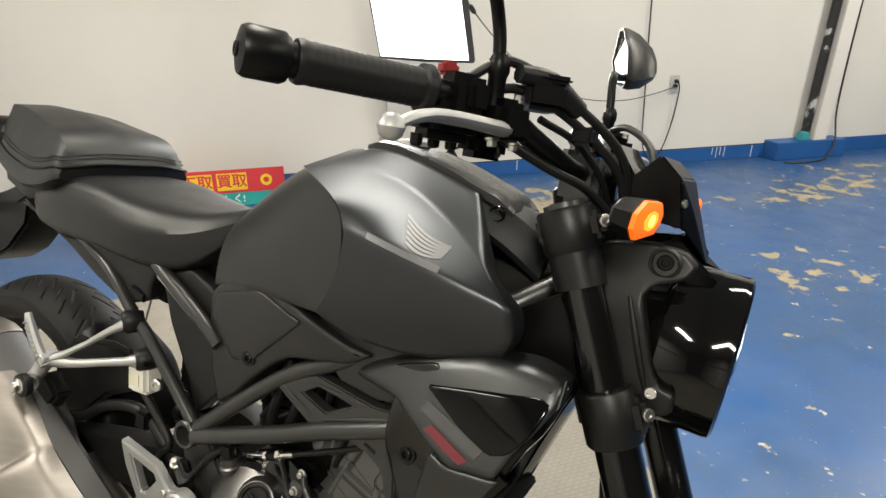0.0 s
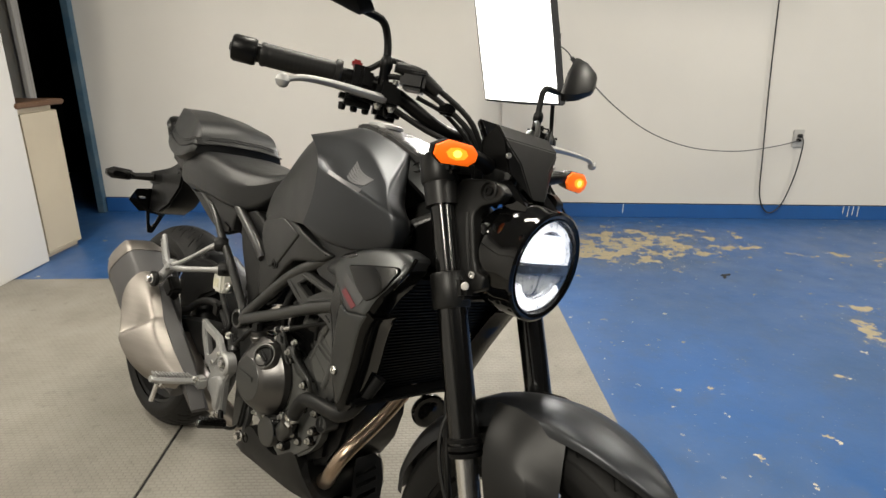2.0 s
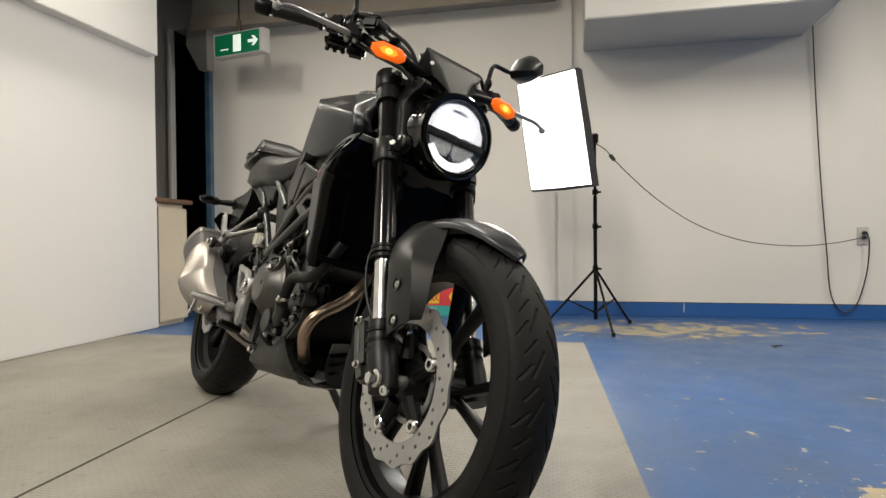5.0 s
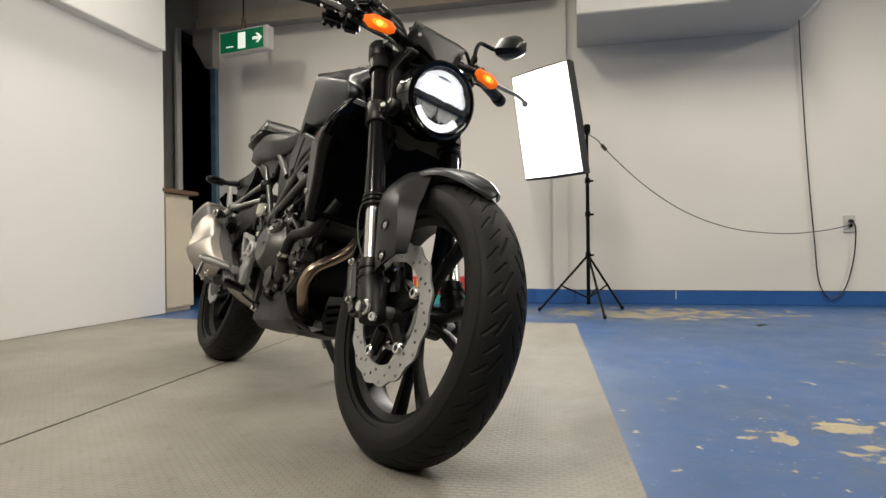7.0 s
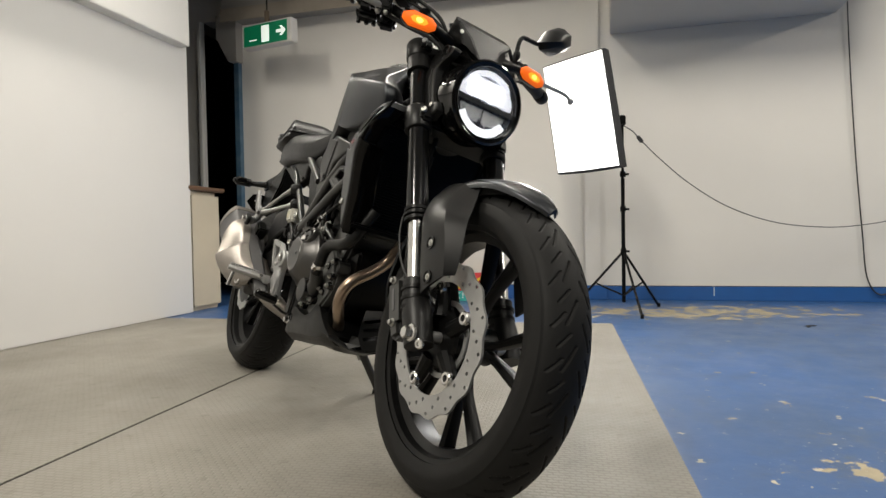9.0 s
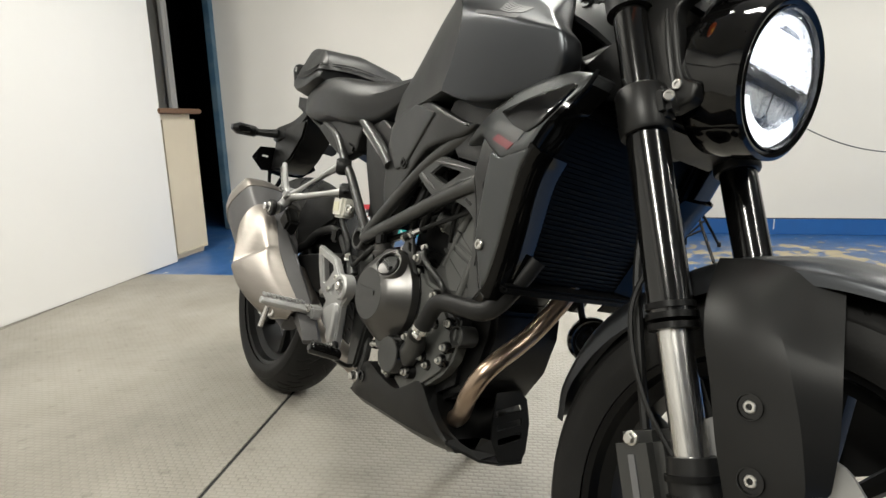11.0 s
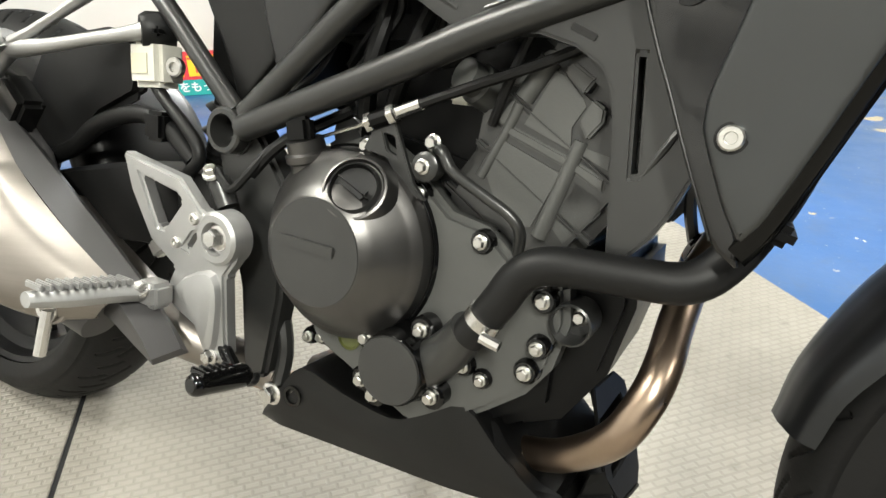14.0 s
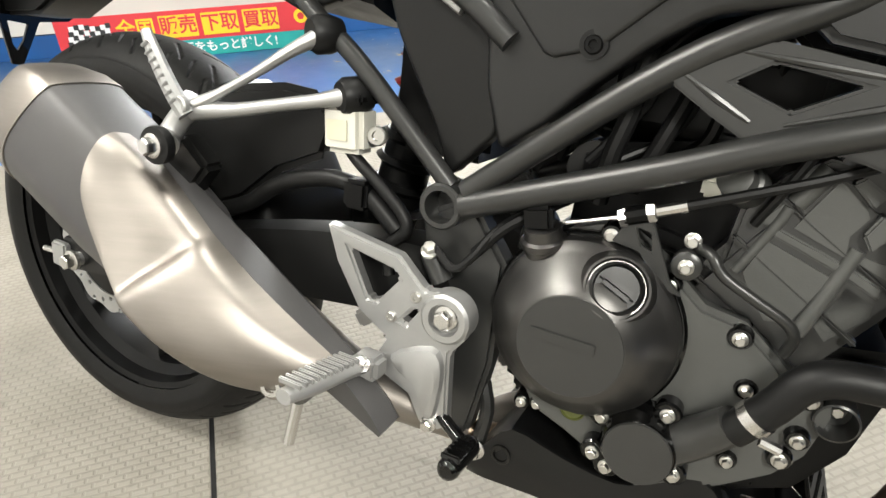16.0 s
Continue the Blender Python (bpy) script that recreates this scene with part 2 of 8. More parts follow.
def grey_mat():
    """Grey rubber matting with rows of small raised studs, dusty and scuffed."""
    m = bpy.data.materials.new("grey_stud_matting")
    m.use_nodes = True
    nt = m.node_tree
    N, Lk = nt.nodes.new, nt.links.new
    b = nt.nodes["Principled BSDF"]
    tc = N("ShaderNodeTexCoord")
    n1 = N("ShaderNodeTexNoise")
    n1.inputs["Scale"].default_value = 2.0
    n1.inputs["Detail"].default_value = 8
    n1.inputs["Roughness"].default_value = 0.65
    Lk(tc.outputs["Object"], n1.inputs["Vector"])
    mix = N("ShaderNodeMix")
    mix.data_type = "RGBA"
    mix.inputs["A"].default_value = (0.152, 0.139, 0.116, 1)
    mix.inputs["B"].default_value = (0.288, 0.270, 0.237, 1)
    spread = N("ShaderNodeMapRange")
    spread.inputs["From Min"].default_value, spread.inputs["From Max"].default_value = 0.27, 0.72
    Lk(n1.outputs["Fac"], spread.inputs["Value"])
    Lk(spread.outputs[0], mix.inputs["Factor"])
    n2 = N("ShaderNodeTexNoise")
    n2.inputs["Scale"].default_value = 28
    n2.inputs["Detail"].default_value = 6
    Lk(tc.outputs["Object"], n2.inputs["Vector"])
    r2 = N("ShaderNodeMapRange")
    r2.inputs["From Min"].default_value, r2.inputs["From Max"].default_value = 0.60, 0.76
    r2.inputs["To Max"].default_value = 0.5
    Lk(n2.outputs["Fac"], r2.inputs["Value"])
    mix2 = N("ShaderNodeMix")
    mix2.data_type = "RGBA"
    mix2.inputs["B"].default_value = (0.12, 0.108, 0.09, 1)
    Lk(r2.outputs[0], mix2.inputs["Factor"])
    Lk(mix.outputs["Result"], mix2.inputs["A"])
    b.inputs["Roughness"].default_value = 0.6
    # studs: every second row shifted by half a stud
    br = N("ShaderNodeTexBrick")
    br.offset = 0.5
    br.inputs["Scale"].default_value = 1.0
    br.inputs["Mortar Size"].default_value = 0.0035
    br.inputs["Mortar Smooth"].default_value = 0.8
    br.inputs["Brick Width"].default_value = 0.022
    br.inputs["Row Height"].default_value = 0.012
    Lk(tc.outputs["Object"], br.inputs["Vector"])
    # recesses between the studs are darkened in the colour, besides the bump
    recess_dark = N("ShaderNodeMix")
    recess_dark.data_type = "RGBA"
    recess_dark.blend_type = "MULTIPLY"
    recess_dark.inputs["B"].default_value = (0.88, 0.875, 0.865, 1)
    Lk(br.outputs["Fac"], recess_dark.inputs["Factor"])
    Lk(mix2.outputs["Result"], recess_dark.inputs["A"])
    Lk(recess_dark.outputs["Result"], b.inputs["Base Color"])
    bp = N("ShaderNodeBump")
    bp.invert = True
    bp.inputs["Strength"].default_value = 0.42
    bp.inputs["Distance"].default_value = 0.002
    Lk(br.outputs["Fac"], bp.inputs["Height"])
    Lk(bp.outputs[0], b.inputs["Normal"])
    return m


FLOOR = blue_floor()
MAT = grey_mat()

# ---------- mesh helpers ----------
def V(*a):
    return Vector(a)


def spline(pts, n=6, closed=False):
    """Catmull-Rom through points, n steps between each two."""
    P = [Vector(p) for p in pts]
    out, m = [], len(P)
    for i in range(m if closed else m - 1):
        if closed:
            a, b, c, d = P[i - 1], P[i], P[(i + 1) % m], P[(i + 2) % m]
        else:
            b, c = P[i], P[i + 1]
            a = P[i - 1] if i else b * 2 - c
            d = P[i + 2] if i + 2 < m else c * 2 - b
        for k in range(n):
            t = k / n
            out.append(0.5 * (2 * b + (c - a) * t + (2 * a - 5 * b + 4 * c - d) * t * t + (3 * b - a - 3 * c + d) * t ** 3))
    if not closed:
        out.append(P[-1])
    return out


def grid_faces(bm, rings, closed_ring=True, cap=True):
    """Skin between rings of equal length."""
    vs = [[bm.verts.new(p) for p in r] for r in rings]
    k = len(vs[0])
    for a, b in zip(vs, vs[1:]):
        for i in range(k if closed_ring else k - 1):
            j = (i + 1) % k
            bm.faces.new((a[i], a[j], b[j], b[i]))
    if cap and closed_ring:
        bm.faces.new(list(reversed(vs[0])))
        bm.faces.new(vs[-1])
    return vs


def frames_along(P):
    """A side and an up vector at each point of a path."""
    T = [(P[min(i + 1, len(P) - 1)] - P[max(i - 1, 0)]).normalized() for i in range(len(P))]
    up = V(0, 0, 1) if abs(T[0].z) < 0.9 else V(0, 1, 0)
    out = []
    for t in T:
        side = t.cross(up).normalized()
        up = side.cross(t).normalized()
        out.append((side, up))
    return out


def tube_bm(pts, r, n=12, smooth=6, bm=None, flat=1.0):
    """A round bar or hose along points; r: one radius or one for each point."""
    bm = bm or bmesh.new()
    P = spline(pts, smooth) if smooth > 1 and len(pts) > 2 else [Vector(p) for p in pts]
    if isinstance(r, (int, float)):
        R = [r] * len(P)
    else:
        R = [np.interp(i / (len(P) - 1), np.linspace(0, 1, len(r)), r) for i in range(len(P))]
    rings = []
    for p, (s, u), q in zip(P, frames_along(P), R):
        rings.append([p + (s * math.cos(a) + u * math.sin(a) * flat) * q for a in (2 * math.pi * i / n for i in range(n))])
    grid_faces(bm, rings)
    return bm


def basis(d):
    """Two directions square to d."""
    d = Vector(d).normalized()
    a = d.cross(V(0, 0, 1)) if abs(d.z) < 0.95 else d.cross(V(1, 0, 0))
    a.normalize()
    return d, a, d.cross(a).normalized()


def lathe_bm(profile, at, d, n=32, bm=None, closed=False):
    """A turned body: profile of (way along d, radius)."""
    bm = bm or bmesh.new()
    d, a, b = basis(d)
    at = Vector(at)
    rings = []
    for h, r in profile:
        rings.append([at + d * h + (a * math.cos(w) + b * math.sin(w)) * max(r, 0.0002) for w in (2 * math.pi * i / n for i in range(n))])
    if closed:
        rings.append(rings[0])
        grid_faces(bm, rings, cap=False)
        bmesh.ops.remove_doubles(bm, verts=bm.verts, dist=1e-6)
    else:
        grid_faces(bm, rings)
    return bm


def bevelled(bm, w, seg=2, angle=30):
    edges = [e for e in bm.edges if len(e.link_faces) == 2 and e.calc_face_angle(0) > radians(angle)]
    if w > 0 and edges:
        bmesh.ops.bevel(bm, geom=edges, offset=w, segments=seg, affect="EDGES", clamp_overlap=True)
    return bm


def prism_bm(poly, y0, y1, w=0.0, holes=(), bm=None, inset=0.0, shear=None):
    """A plate: the outline poly of (x, z), from y0 to y1, with openings; shear(x, z) moves it sideways."""
    bm = bm or bmesh.new()
    shear = shear or (lambda x, z: 0.0)
    loops = [list(poly)] + [list(h) for h in holes]
    tmp = bmesh.new()
    edges = []
    for lp in loops:
        vs = [tmp.verts.new((x, 0, z)) for x, z in lp]
        edges += [tmp.edges.new((vs[i], vs[(i + 1) % len(vs)])) for i in range(len(vs))]
    if holes:
        bmesh.ops.triangle_fill(tmp, edges=edges, use_beauty=True, use_dissolve=False, normal=(0, 1, 0))
    else:
        tmp.faces.new(tmp.verts[:])
    tmp.verts.ensure_lookup_table()
    tmp.verts.index_update()
    A = [bm.verts.new((v.co.x, y0 + shear(v.co.x, v.co.z), v.co.z)) for v in tmp.verts]
    B = [bm.verts.new((v.co.x, y1 + shear(v.co.x, v.co.z), v.co.z)) for v in tmp.verts]
    for f in tmp.faces:
        i = [v.index for v in f.verts]
        bm.faces.new([A[k] for k in i])
        bm.faces.new([B[k] for k in reversed(i)])
    for e in tmp.edges:
        if len(e.link_faces) == 1:
            i, j = e.verts[0].index, e.verts[1].index
            bm.faces.new((A[i], A[j], B[j], B[i]))
    tmp.free()
    bmesh.ops.recalc_face_normals(bm, faces=bm.faces)
    return bevelled(bm, w, 2, 40)


def box_bm(at, size, w=0.0, m=None, bm=None, seg=2):
    bm2 = bmesh.new()
    bmesh.ops.create_cube(bm2, size=1.0)
    for v in bm2.verts:
        v.co = Vector((v.co.x * size[0], v.co.y * size[1], v.co.z * size[2]))
    bevelled(bm2, w, seg)
    mm = Matrix.Translation(at) @ (m.to_4x4() if m else Matrix())
    bmesh.ops.transform(bm2, matrix=mm, verts=bm2.verts)
    if bm is None:
        return bm2
    return merge(bm, bm2)


def merge(bm, other):
    tmp = bpy.data.meshes.new("tmp")
    other.to_mesh(tmp)
    other.free()
    bm.from_mesh(tmp)
    bpy.data.meshes.remove(tmp)
    return bm


def loft_bm(stations, n=4, m=3, mirror=True, sharp=(), cap=True):
    """A body skinned over stations along its length. Each station: points of half a section, from the top middle to the bottom
    middle, as (x, y, z) with y the half width; mirrored to both sides when mirror is set. sharp: points kept as a crease."""
    S = [[Vector(p) for p in st] for st in stations]
    K = len(S[0])
    cols = [spline([st[k] for st in S], n) for k in range(K)]
    rings = []
    for i in range(len(cols[0])):
        half = [cols[k][i] for k in range(K)]
        if m > 1:
            out, seg = [], [half[0]]
            for k in range(1, K):
                seg.append(half[k])
                if k in sharp or k == K - 1:
                    out += spline(seg, m)[:-1] if len(seg) > 2 else [seg[0].lerp(seg[1], q / m) for q in range(m)]
                    seg = [half[k]]
            half = out + [half[-1]]
        if mirror:
            right = [V(p.x, -p.y, p.z) for p in half]
            left = [V(p.x, p.y, p.z) for p in reversed(half)]
            if abs(half[0].y) < 1e-6:
                left = left[:-1]
            if abs(half[-1].y) < 1e-6:
                left = left[1:]
            half = right + left
        rings.append(half)
    bm = bmesh.new()
    grid_faces(bm, rings, closed_ring=mirror, cap=cap)
    bmesh.ops.recalc_face_normals(bm, faces=bm.faces)
    return bm


def finish(name, bm, material, smooth=35):
    bmesh.ops.recalc_face_normals(bm, faces=bm.faces)
    me = bpy.data.meshes.new(name)
    bm.to_mesh(me)
    bm.free()
    for m in (material if isinstance(material, (list, tuple)) else [material]):
        me.materials.append(m)
    if smooth:
        me.polygons.foreach_set("use_smooth", [True] * len(me.polygons))
        me.set_sharp_from_angle(angle=radians(smooth))
    return me


def part(name, bm, material, parent, label="", smooth=35):
    """One mesh object under a thing or a part."""
    ob = new(name, finish(name, bm, material, smooth))
    ob.parent = parent
    return tagged(ob, label) if label else ob


def thing(name, label, category, bm=None, material=None, at=None, group="", kind="", smooth=35):
    """A top-level thing: a mesh, or an Empty that parents its parts."""
    ob = new(name, finish(name, bm, material, smooth) if bm else None)
    if at is not None:
        ob.matrix_world = at
    return tagged(ob, label, category, group, kind)


def solidify(bm, d):
    """Gives an open sheet thickness d, inwards."""
    bmesh.ops.recalc_face_normals(bm, faces=bm.faces)
    bmesh.ops.solidify(bm, geom=bm.faces[:], thickness=d)
    return bm


def smoothed(bm, levels=2):
    """Rounds a cage off by subdivision, keeping its creases."""
    me = bpy.data.meshes.new("cage")
    bm.to_mesh(me)
    bm.free()
    ob = bpy.data.objects.new("cage", me)
    scene.collection.objects.link(ob)
    sub = ob.modifiers.new("smooth", "SUBSURF")
    sub.levels = sub.render_levels = levels
    bpy.context.view_layer.update()
    out = bpy.data.meshes.new_from_object(ob.evaluated_get(bpy.context.evaluated_depsgraph_get()))
    bpy.data.objects.remove(ob)
    bpy.data.meshes.remove(me)
    bm = bmesh.new()
    bm.from_mesh(out)
    bpy.data.meshes.remove(out)
    return bm


def cage_bm(rows, row_crease=None, col_crease=None, s=1, levels=2):
    """A skin over a cage of rows of (x, y, z), with creases along chosen rows and columns; s mirrors y."""
    bm = bmesh.new()
    lay = bm.edges.layers.float.new("crease_edge")
    vs = grid_faces(bm, [[V(x, s * y, z) for x, y, z in row] for row in rows], False, False)
    R_, C_ = row_crease or {}, col_crease or {}
    at = {v: (i, j) for i, row in enumerate(vs) for j, v in enumerate(row)}
    for e in bm.edges:
        (i0, j0), (i1, j1) = at[e.verts[0]], at[e.verts[1]]
        e[lay] = R_.get(i0, 0.0) if i0 == i1 else C_.get(j0, 0.0)
        if len(e.link_faces) == 1:
            e[lay] = 1.0
    return smoothed(bm, levels)


def edge_distance(x, z, outline):
    best = 1.0
    for (ax, az), (bx, bz) in zip(outline, outline[1:] + outline[:1]):
        dx, dz = bx - ax, bz - az
        t = max(0.0, min(1.0, ((x - ax) * dx + (z - az) * dz) / (dx * dx + dz * dz)))
        best = min(best, math.hypot(x - ax - t * dx, z - az - t * dz))
    return best


def corner_cut(outline, k=0.16):
    """Takes the points off an outline's corners."""
    out = []
    for (ax, az), (bx, bz) in zip(outline, outline[1:] + outline[:1]):
        q = min(k, 0.006 / max(1e-6, math.hypot(bx - ax, bz - az)))
        out += [(ax + (bx - ax) * q, az + (bz - az) * q), (bx + (ax - bx) * q, bz + (az - bz) * q)]
    return out


def drawn_in(outline, d):
    """The outline moved inwards by d."""
    n = len(outline)
    turn = sum(outline[i][0] * outline[(i + 1) % n][1] - outline[(i + 1) % n][0] * outline[i][1] for i in range(n))
    w = 1.0 if turn > 0 else -1.0
    out = []
    for i in range(n):
        (ax, az), (bx, bz), (cx, cz) = outline[i - 1], outline[i], outline[(i + 1) % n]
        e0, e1 = V(bx - ax, bz - az).normalized(), V(cx - bx, cz - bz).normalized()
        n0, n1 = V(-e0.y, e0.x) * w, V(-e1.y, e1.x) * w
        m = (n0 + n1) / max(0.35, 1.0 + n0.dot(n1))
        out.append((bx + m.x * d, bz + m.y * d))
    return out


def panel_bm(outline, side, s, lip=0.006, thick=0.010, step=0.012, cuts=()):
    """A moulded panel: the outline of (x, z) laid on the surface y = side(x, z), with rolled edges and a returned rim."""
    outline = corner_cut(list(outline))
    bm = bmesh.new()
    rings = []
    for k in (0.0, 0.10, 0.30, 0.60, 1.0):
        rings.append([bm.verts.new((x, 0, z)) for x, z in drawn_in(outline, lip * k)])
    n = len(outline)
    for a, b in zip(rings, rings[1:]):
        for i in range(n):
            bm.faces.new((a[i], a[(i + 1) % n], b[(i + 1) % n], b[i]))
    bm.faces.new(rings[-1])
    xs, zs = [p[0] for p in outline], [p[1] for p in outline]
    lines = [((x, 0), (1, 0)) for x in np.arange(min(xs) + step / 2, max(xs), step)] + [((0, z), (0, 1)) for z in np.arange(min(zs) + step / 2, max(zs), step)]
    for (ax, az), (bx, bz) in cuts:
        lines.append(((ax, az), (az - bz, bx - ax)))
    for (px, pz), (nx, nz) in lines:
        bmesh.ops.bisect_plane(bm, geom=bm.verts[:] + bm.edges[:] + bm.faces[:], plane_co=(px, 0, pz), plane_no=(nx, 0, nz), dist=1e-6)
    for v in bm.verts:
        x, z = v.co.x, v.co.z
        k = max(0.0, lip - edge_distance(x, z, outline))
        v.co.y = s * (side(x, z) - (lip - math.sqrt(max(0.0, lip * lip - k * k))) * 0.8)
    border = [e for e in bm.edges if len(e.link_faces) == 1]
    for v in bmesh.ops.extrude_edge_only(bm, edges=border)["geom"]:
        if isinstance(v, bmesh.types.BMVert):
            v.co.y -= s * thick
    return bm


def blend_side(*marks):
    """A smooth side surface through marks of (x, z, half width): the thin plate that bends least."""
    P = np.array([(x, z) for x, z, y in marks])
    n = len(P)
    d = np.linalg.norm(P[:, None] - P[None], axis=2)
    K = np.where(d > 0, d * d * np.log(np.maximum(d, 1e-9)), 0.0) + np.eye(n) * 2e-4
    A = np.zeros((n + 3, n + 3))
    A[:n, :n], A[:n, n], A[:n, n + 1:] = K, 1.0, P
    A[n:, :n] = A[:n, n:].T
    c = np.linalg.solve(A, np.concatenate([[y for x, z, y in marks], np.zeros(3)]))

    def side(x, z):
        r = np.hypot(P[:, 0] - x, P[:, 1] - z)
        return float(c[:n] @ np.where(r > 0, r * r * np.log(np.maximum(r, 1e-9)), 0.0) + c[n] + c[n + 1] * x + c[n + 2] * z)
    return side

# ---------- the room ----------
WALLM = pose(0.5, 3.375, 0, 0, 0, -2.5)


def slab(name, x0, x1, y0, y1, z0, z1, mat, label, category="wall", w=0.0, m=None):
    return thing(name, label, category, box_bm(((x0 + x1) / 2, (y0 + y1) / 2, (z0 + z1) / 2), (x1 - x0, y1 - y0, z1 - z0), w), mat, at=m, kind="structure")


slab("floor", -7.4, 6.9, -5.3, 6.2, -0.12, 0.0, FLOOR, "blue painted concrete floor, scuffed and flaked to pale concrete", "floor")
slab("ceiling", -7.4, 6.9, -5.3, 6.2, 2.62, 2.75, CEIL, "plain grey-brown ceiling over the showroom, darkened to cut bounced light", "ceiling")
# the wall with the skirting, a little askew; its face is at y = 0 of its own plan
slab("wall_back", -2.88, 6.2, 0, 0.15, 0, 2.62, WALL, "off-white painted wall above a blue skirting", m=WALLM)
slab("wall_back_left", -7.4, -3.245, 0, 0.02, 0, 2.62, WALL, "off-white painted wall beside the dark doorway", m=WALLM)
slab("wall_lintel", -3.245, -2.88, 0, 0.15, 2.30, 2.62, WALL, "off-white wall above the dark doorway", m=WALLM)
# three added walls out of view; their dark colour holds back bounced light
slab("wall_right", 6.5, 6.65, -5.05, 3.2, 0, 2.62, UNSEEN_WALL, "unseen dark wall that closes the side of the showroom")
slab("wall_front", -7.2, 6.65, -5.2, -5.05, 0, 2.62, UNSEEN_WALL, "unseen dark wall that closes the front of the showroom")
slab("wall_left", -7.0, -6.85, -5.05, 3.6, 0, 2.62, UNSEEN_WALL, "unseen dark wall at the far side")
# added passage walls; their black colour stands in for the unlit depth
slab("wall_passage", -4.2, -2.2, 1.4, 1.5, 0, 2.62, DARK, "back of the passage, coloured black to stand for no light", m=WALLM)
slab("wall_passage_side", -2.88, -2.80, 0.15, 1.4, 0, 2.62, DARK, "side of the passage, coloured black to stand for no light", m=WALLM)
slab("wall_passage_side", -4.1, -4.0, 0.15, 1.4, 0, 2.62, DARK, "side of the passage, coloured black to stand for no light", m=WALLM)

slab("baseboard", -2.875, -0.26, -0.016, 0, 0, 0.100, BASE_BLUE, "blue painted skirting below the off-white wall", "baseboard", 0.002, WALLM)
slab("baseboard", 0.02, 2.64, -0.016, 0, 0, 0.094, BASE_BLUE, "blue painted skirting with white paint drips", "baseboard", 0.002, WALLM)
slab("baseboard", 3.24, 6.2, -0.016, 0, 0, 0.105, BASE_BLUE, "blue painted skirting below the off-white wall", "baseboard", 0.002, WALLM)
slab("baseboard", -0.26, 0.02, -0.045, 0, 0, 0.102, BASE_BLUE, "blue painted plinth at the foot of the pillar", "baseboard", 0.003, WALLM)
slab("baseboard", 2.64, 3.24, -0.135, 0, 0, 0.125, BASE_BLUE, "blue painted plinth at the foot of the pillar", "baseboard", 0.004, WALLM)
slab("trim", 0.02, 2.64, -0.006, 0, 0.0941, 0.0985, DARK, "thin black joint above the skirting", "trim", 0, WALLM)
slab("trim", -2.875, -0.26, -0.006, 0, 0.1001, 0.1035, DARK, "thin black joint above the skirting", "trim", 0, WALLM)
slab("pillar_left", -0.130, -0.020, -0.035, 0, 0.102, 2.62, WALL, "off-white boxed pillar on the wall", "pillar", 0.003, WALLM)
slab("pillar_right", 2.965, 3.075, -0.110, 0, 0.125, 2.62, WALL, "white boxed pillar beside a black downpipe", "pillar", 0.003, WALLM)
slab("beam_back", -2.93, -0.13, -0.20, 0, 2.24, 2.62, CEIL, "grey-brown ceiling beam along the wall", "beam", 0.004, WALLM)
slab("beam_edge", -2.93, -0.13, -0.215, -0.2, 2.20, 2.30, material("dusty_edge", (0.30, 0.26, 0.21), 0.8, scale=6), "dusty brown edge of the ceiling beam", "beam", 0.002, WALLM)
slab("beam_duct", 0.055, 1.46, -0.645, 0, 1.866, 2.30, WHITE_BOARD, "white boxed duct under the ceiling", "duct", 0.006, WALLM)
slab("trim", -2.925, -2.88, -0.05, 0.16, 0.0, 1.92, DOOR_BLUE, "chipped dark blue steel door frame", "door frame", 0.003, WALLM)
slab("trim", -3.275, -3.245, -0.04, -0.001, 0.0, 2.30, WALL, "grey edge of the dark doorway", "door frame", 0.003, WALLM)
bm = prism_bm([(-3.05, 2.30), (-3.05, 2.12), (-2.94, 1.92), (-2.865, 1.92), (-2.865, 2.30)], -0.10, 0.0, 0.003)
thing("beam_haunch", "grey-brown slanted haunch below the ceiling beam", "beam", bm, CEIL, at=WALLM, kind="structure")
bm = tube_bm([(2.93, -0.055, 0.14), (2.93, -0.055, 2.60)], 0.030, 16, 1)
thing("downpipe", "black downpipe with flaking white paint, beside the pillar", "pipe", bm, material("black_pipe_flaked", (0.015, 0.015, 0.016), 0.5, second=(0.45, 0.44, 0.42), scale=9, contrast=0.93, bias=0.13), at=WALLM)
bm = box_bm((2.885, -0.085, 0.155), (0.075, 0.06, 0.06), 0.008)
thing("junction_box", "small turquoise plastic box on the blue plinth", "box", bm, material("turquoise_plastic", (0.05, 0.33, 0.36), 0.5), at=WALLM)
WHITE_DRIP = material("white_paint_drip", (0.78, 0.78, 0.76), 0.5)
for i, (u, h, w) in enumerate(((0.72, 0.062, 0.005), (2.20, 0.05, 0.006), (2.235, 0.075, 0.005), (2.265, 0.06, 0.006), (2.30, 0.07, 0.005), (2.53, 0.085, 0.006))):
    thing("paint_drip", "white paint drip down the blue skirting", "paint drip", box_bm((u, -0.0165, 0.094 - h / 2), (w, 0.0012, h), 0.0005), WHITE_DRIP, at=WALLM, group="paint drips")

# studded matting in strips
for i, (x0, x1) in enumerate(((-1.3220, 0.0), (-2.6450, -1.3300), (-3.968, -2.653))):
    ob = thing("floor_mat", "grey studded rubber matting strip, dusty, on the blue floor", "floor mat",
               box_bm(((x0 + x1) / 2, -2.9, 0.0016), (x1 - x0, 5.8, 0.0032), 0.001), MAT, at=pose(0.478, 2.19, 0, 0, 0, 0.6), group="matting strips", kind="structure")

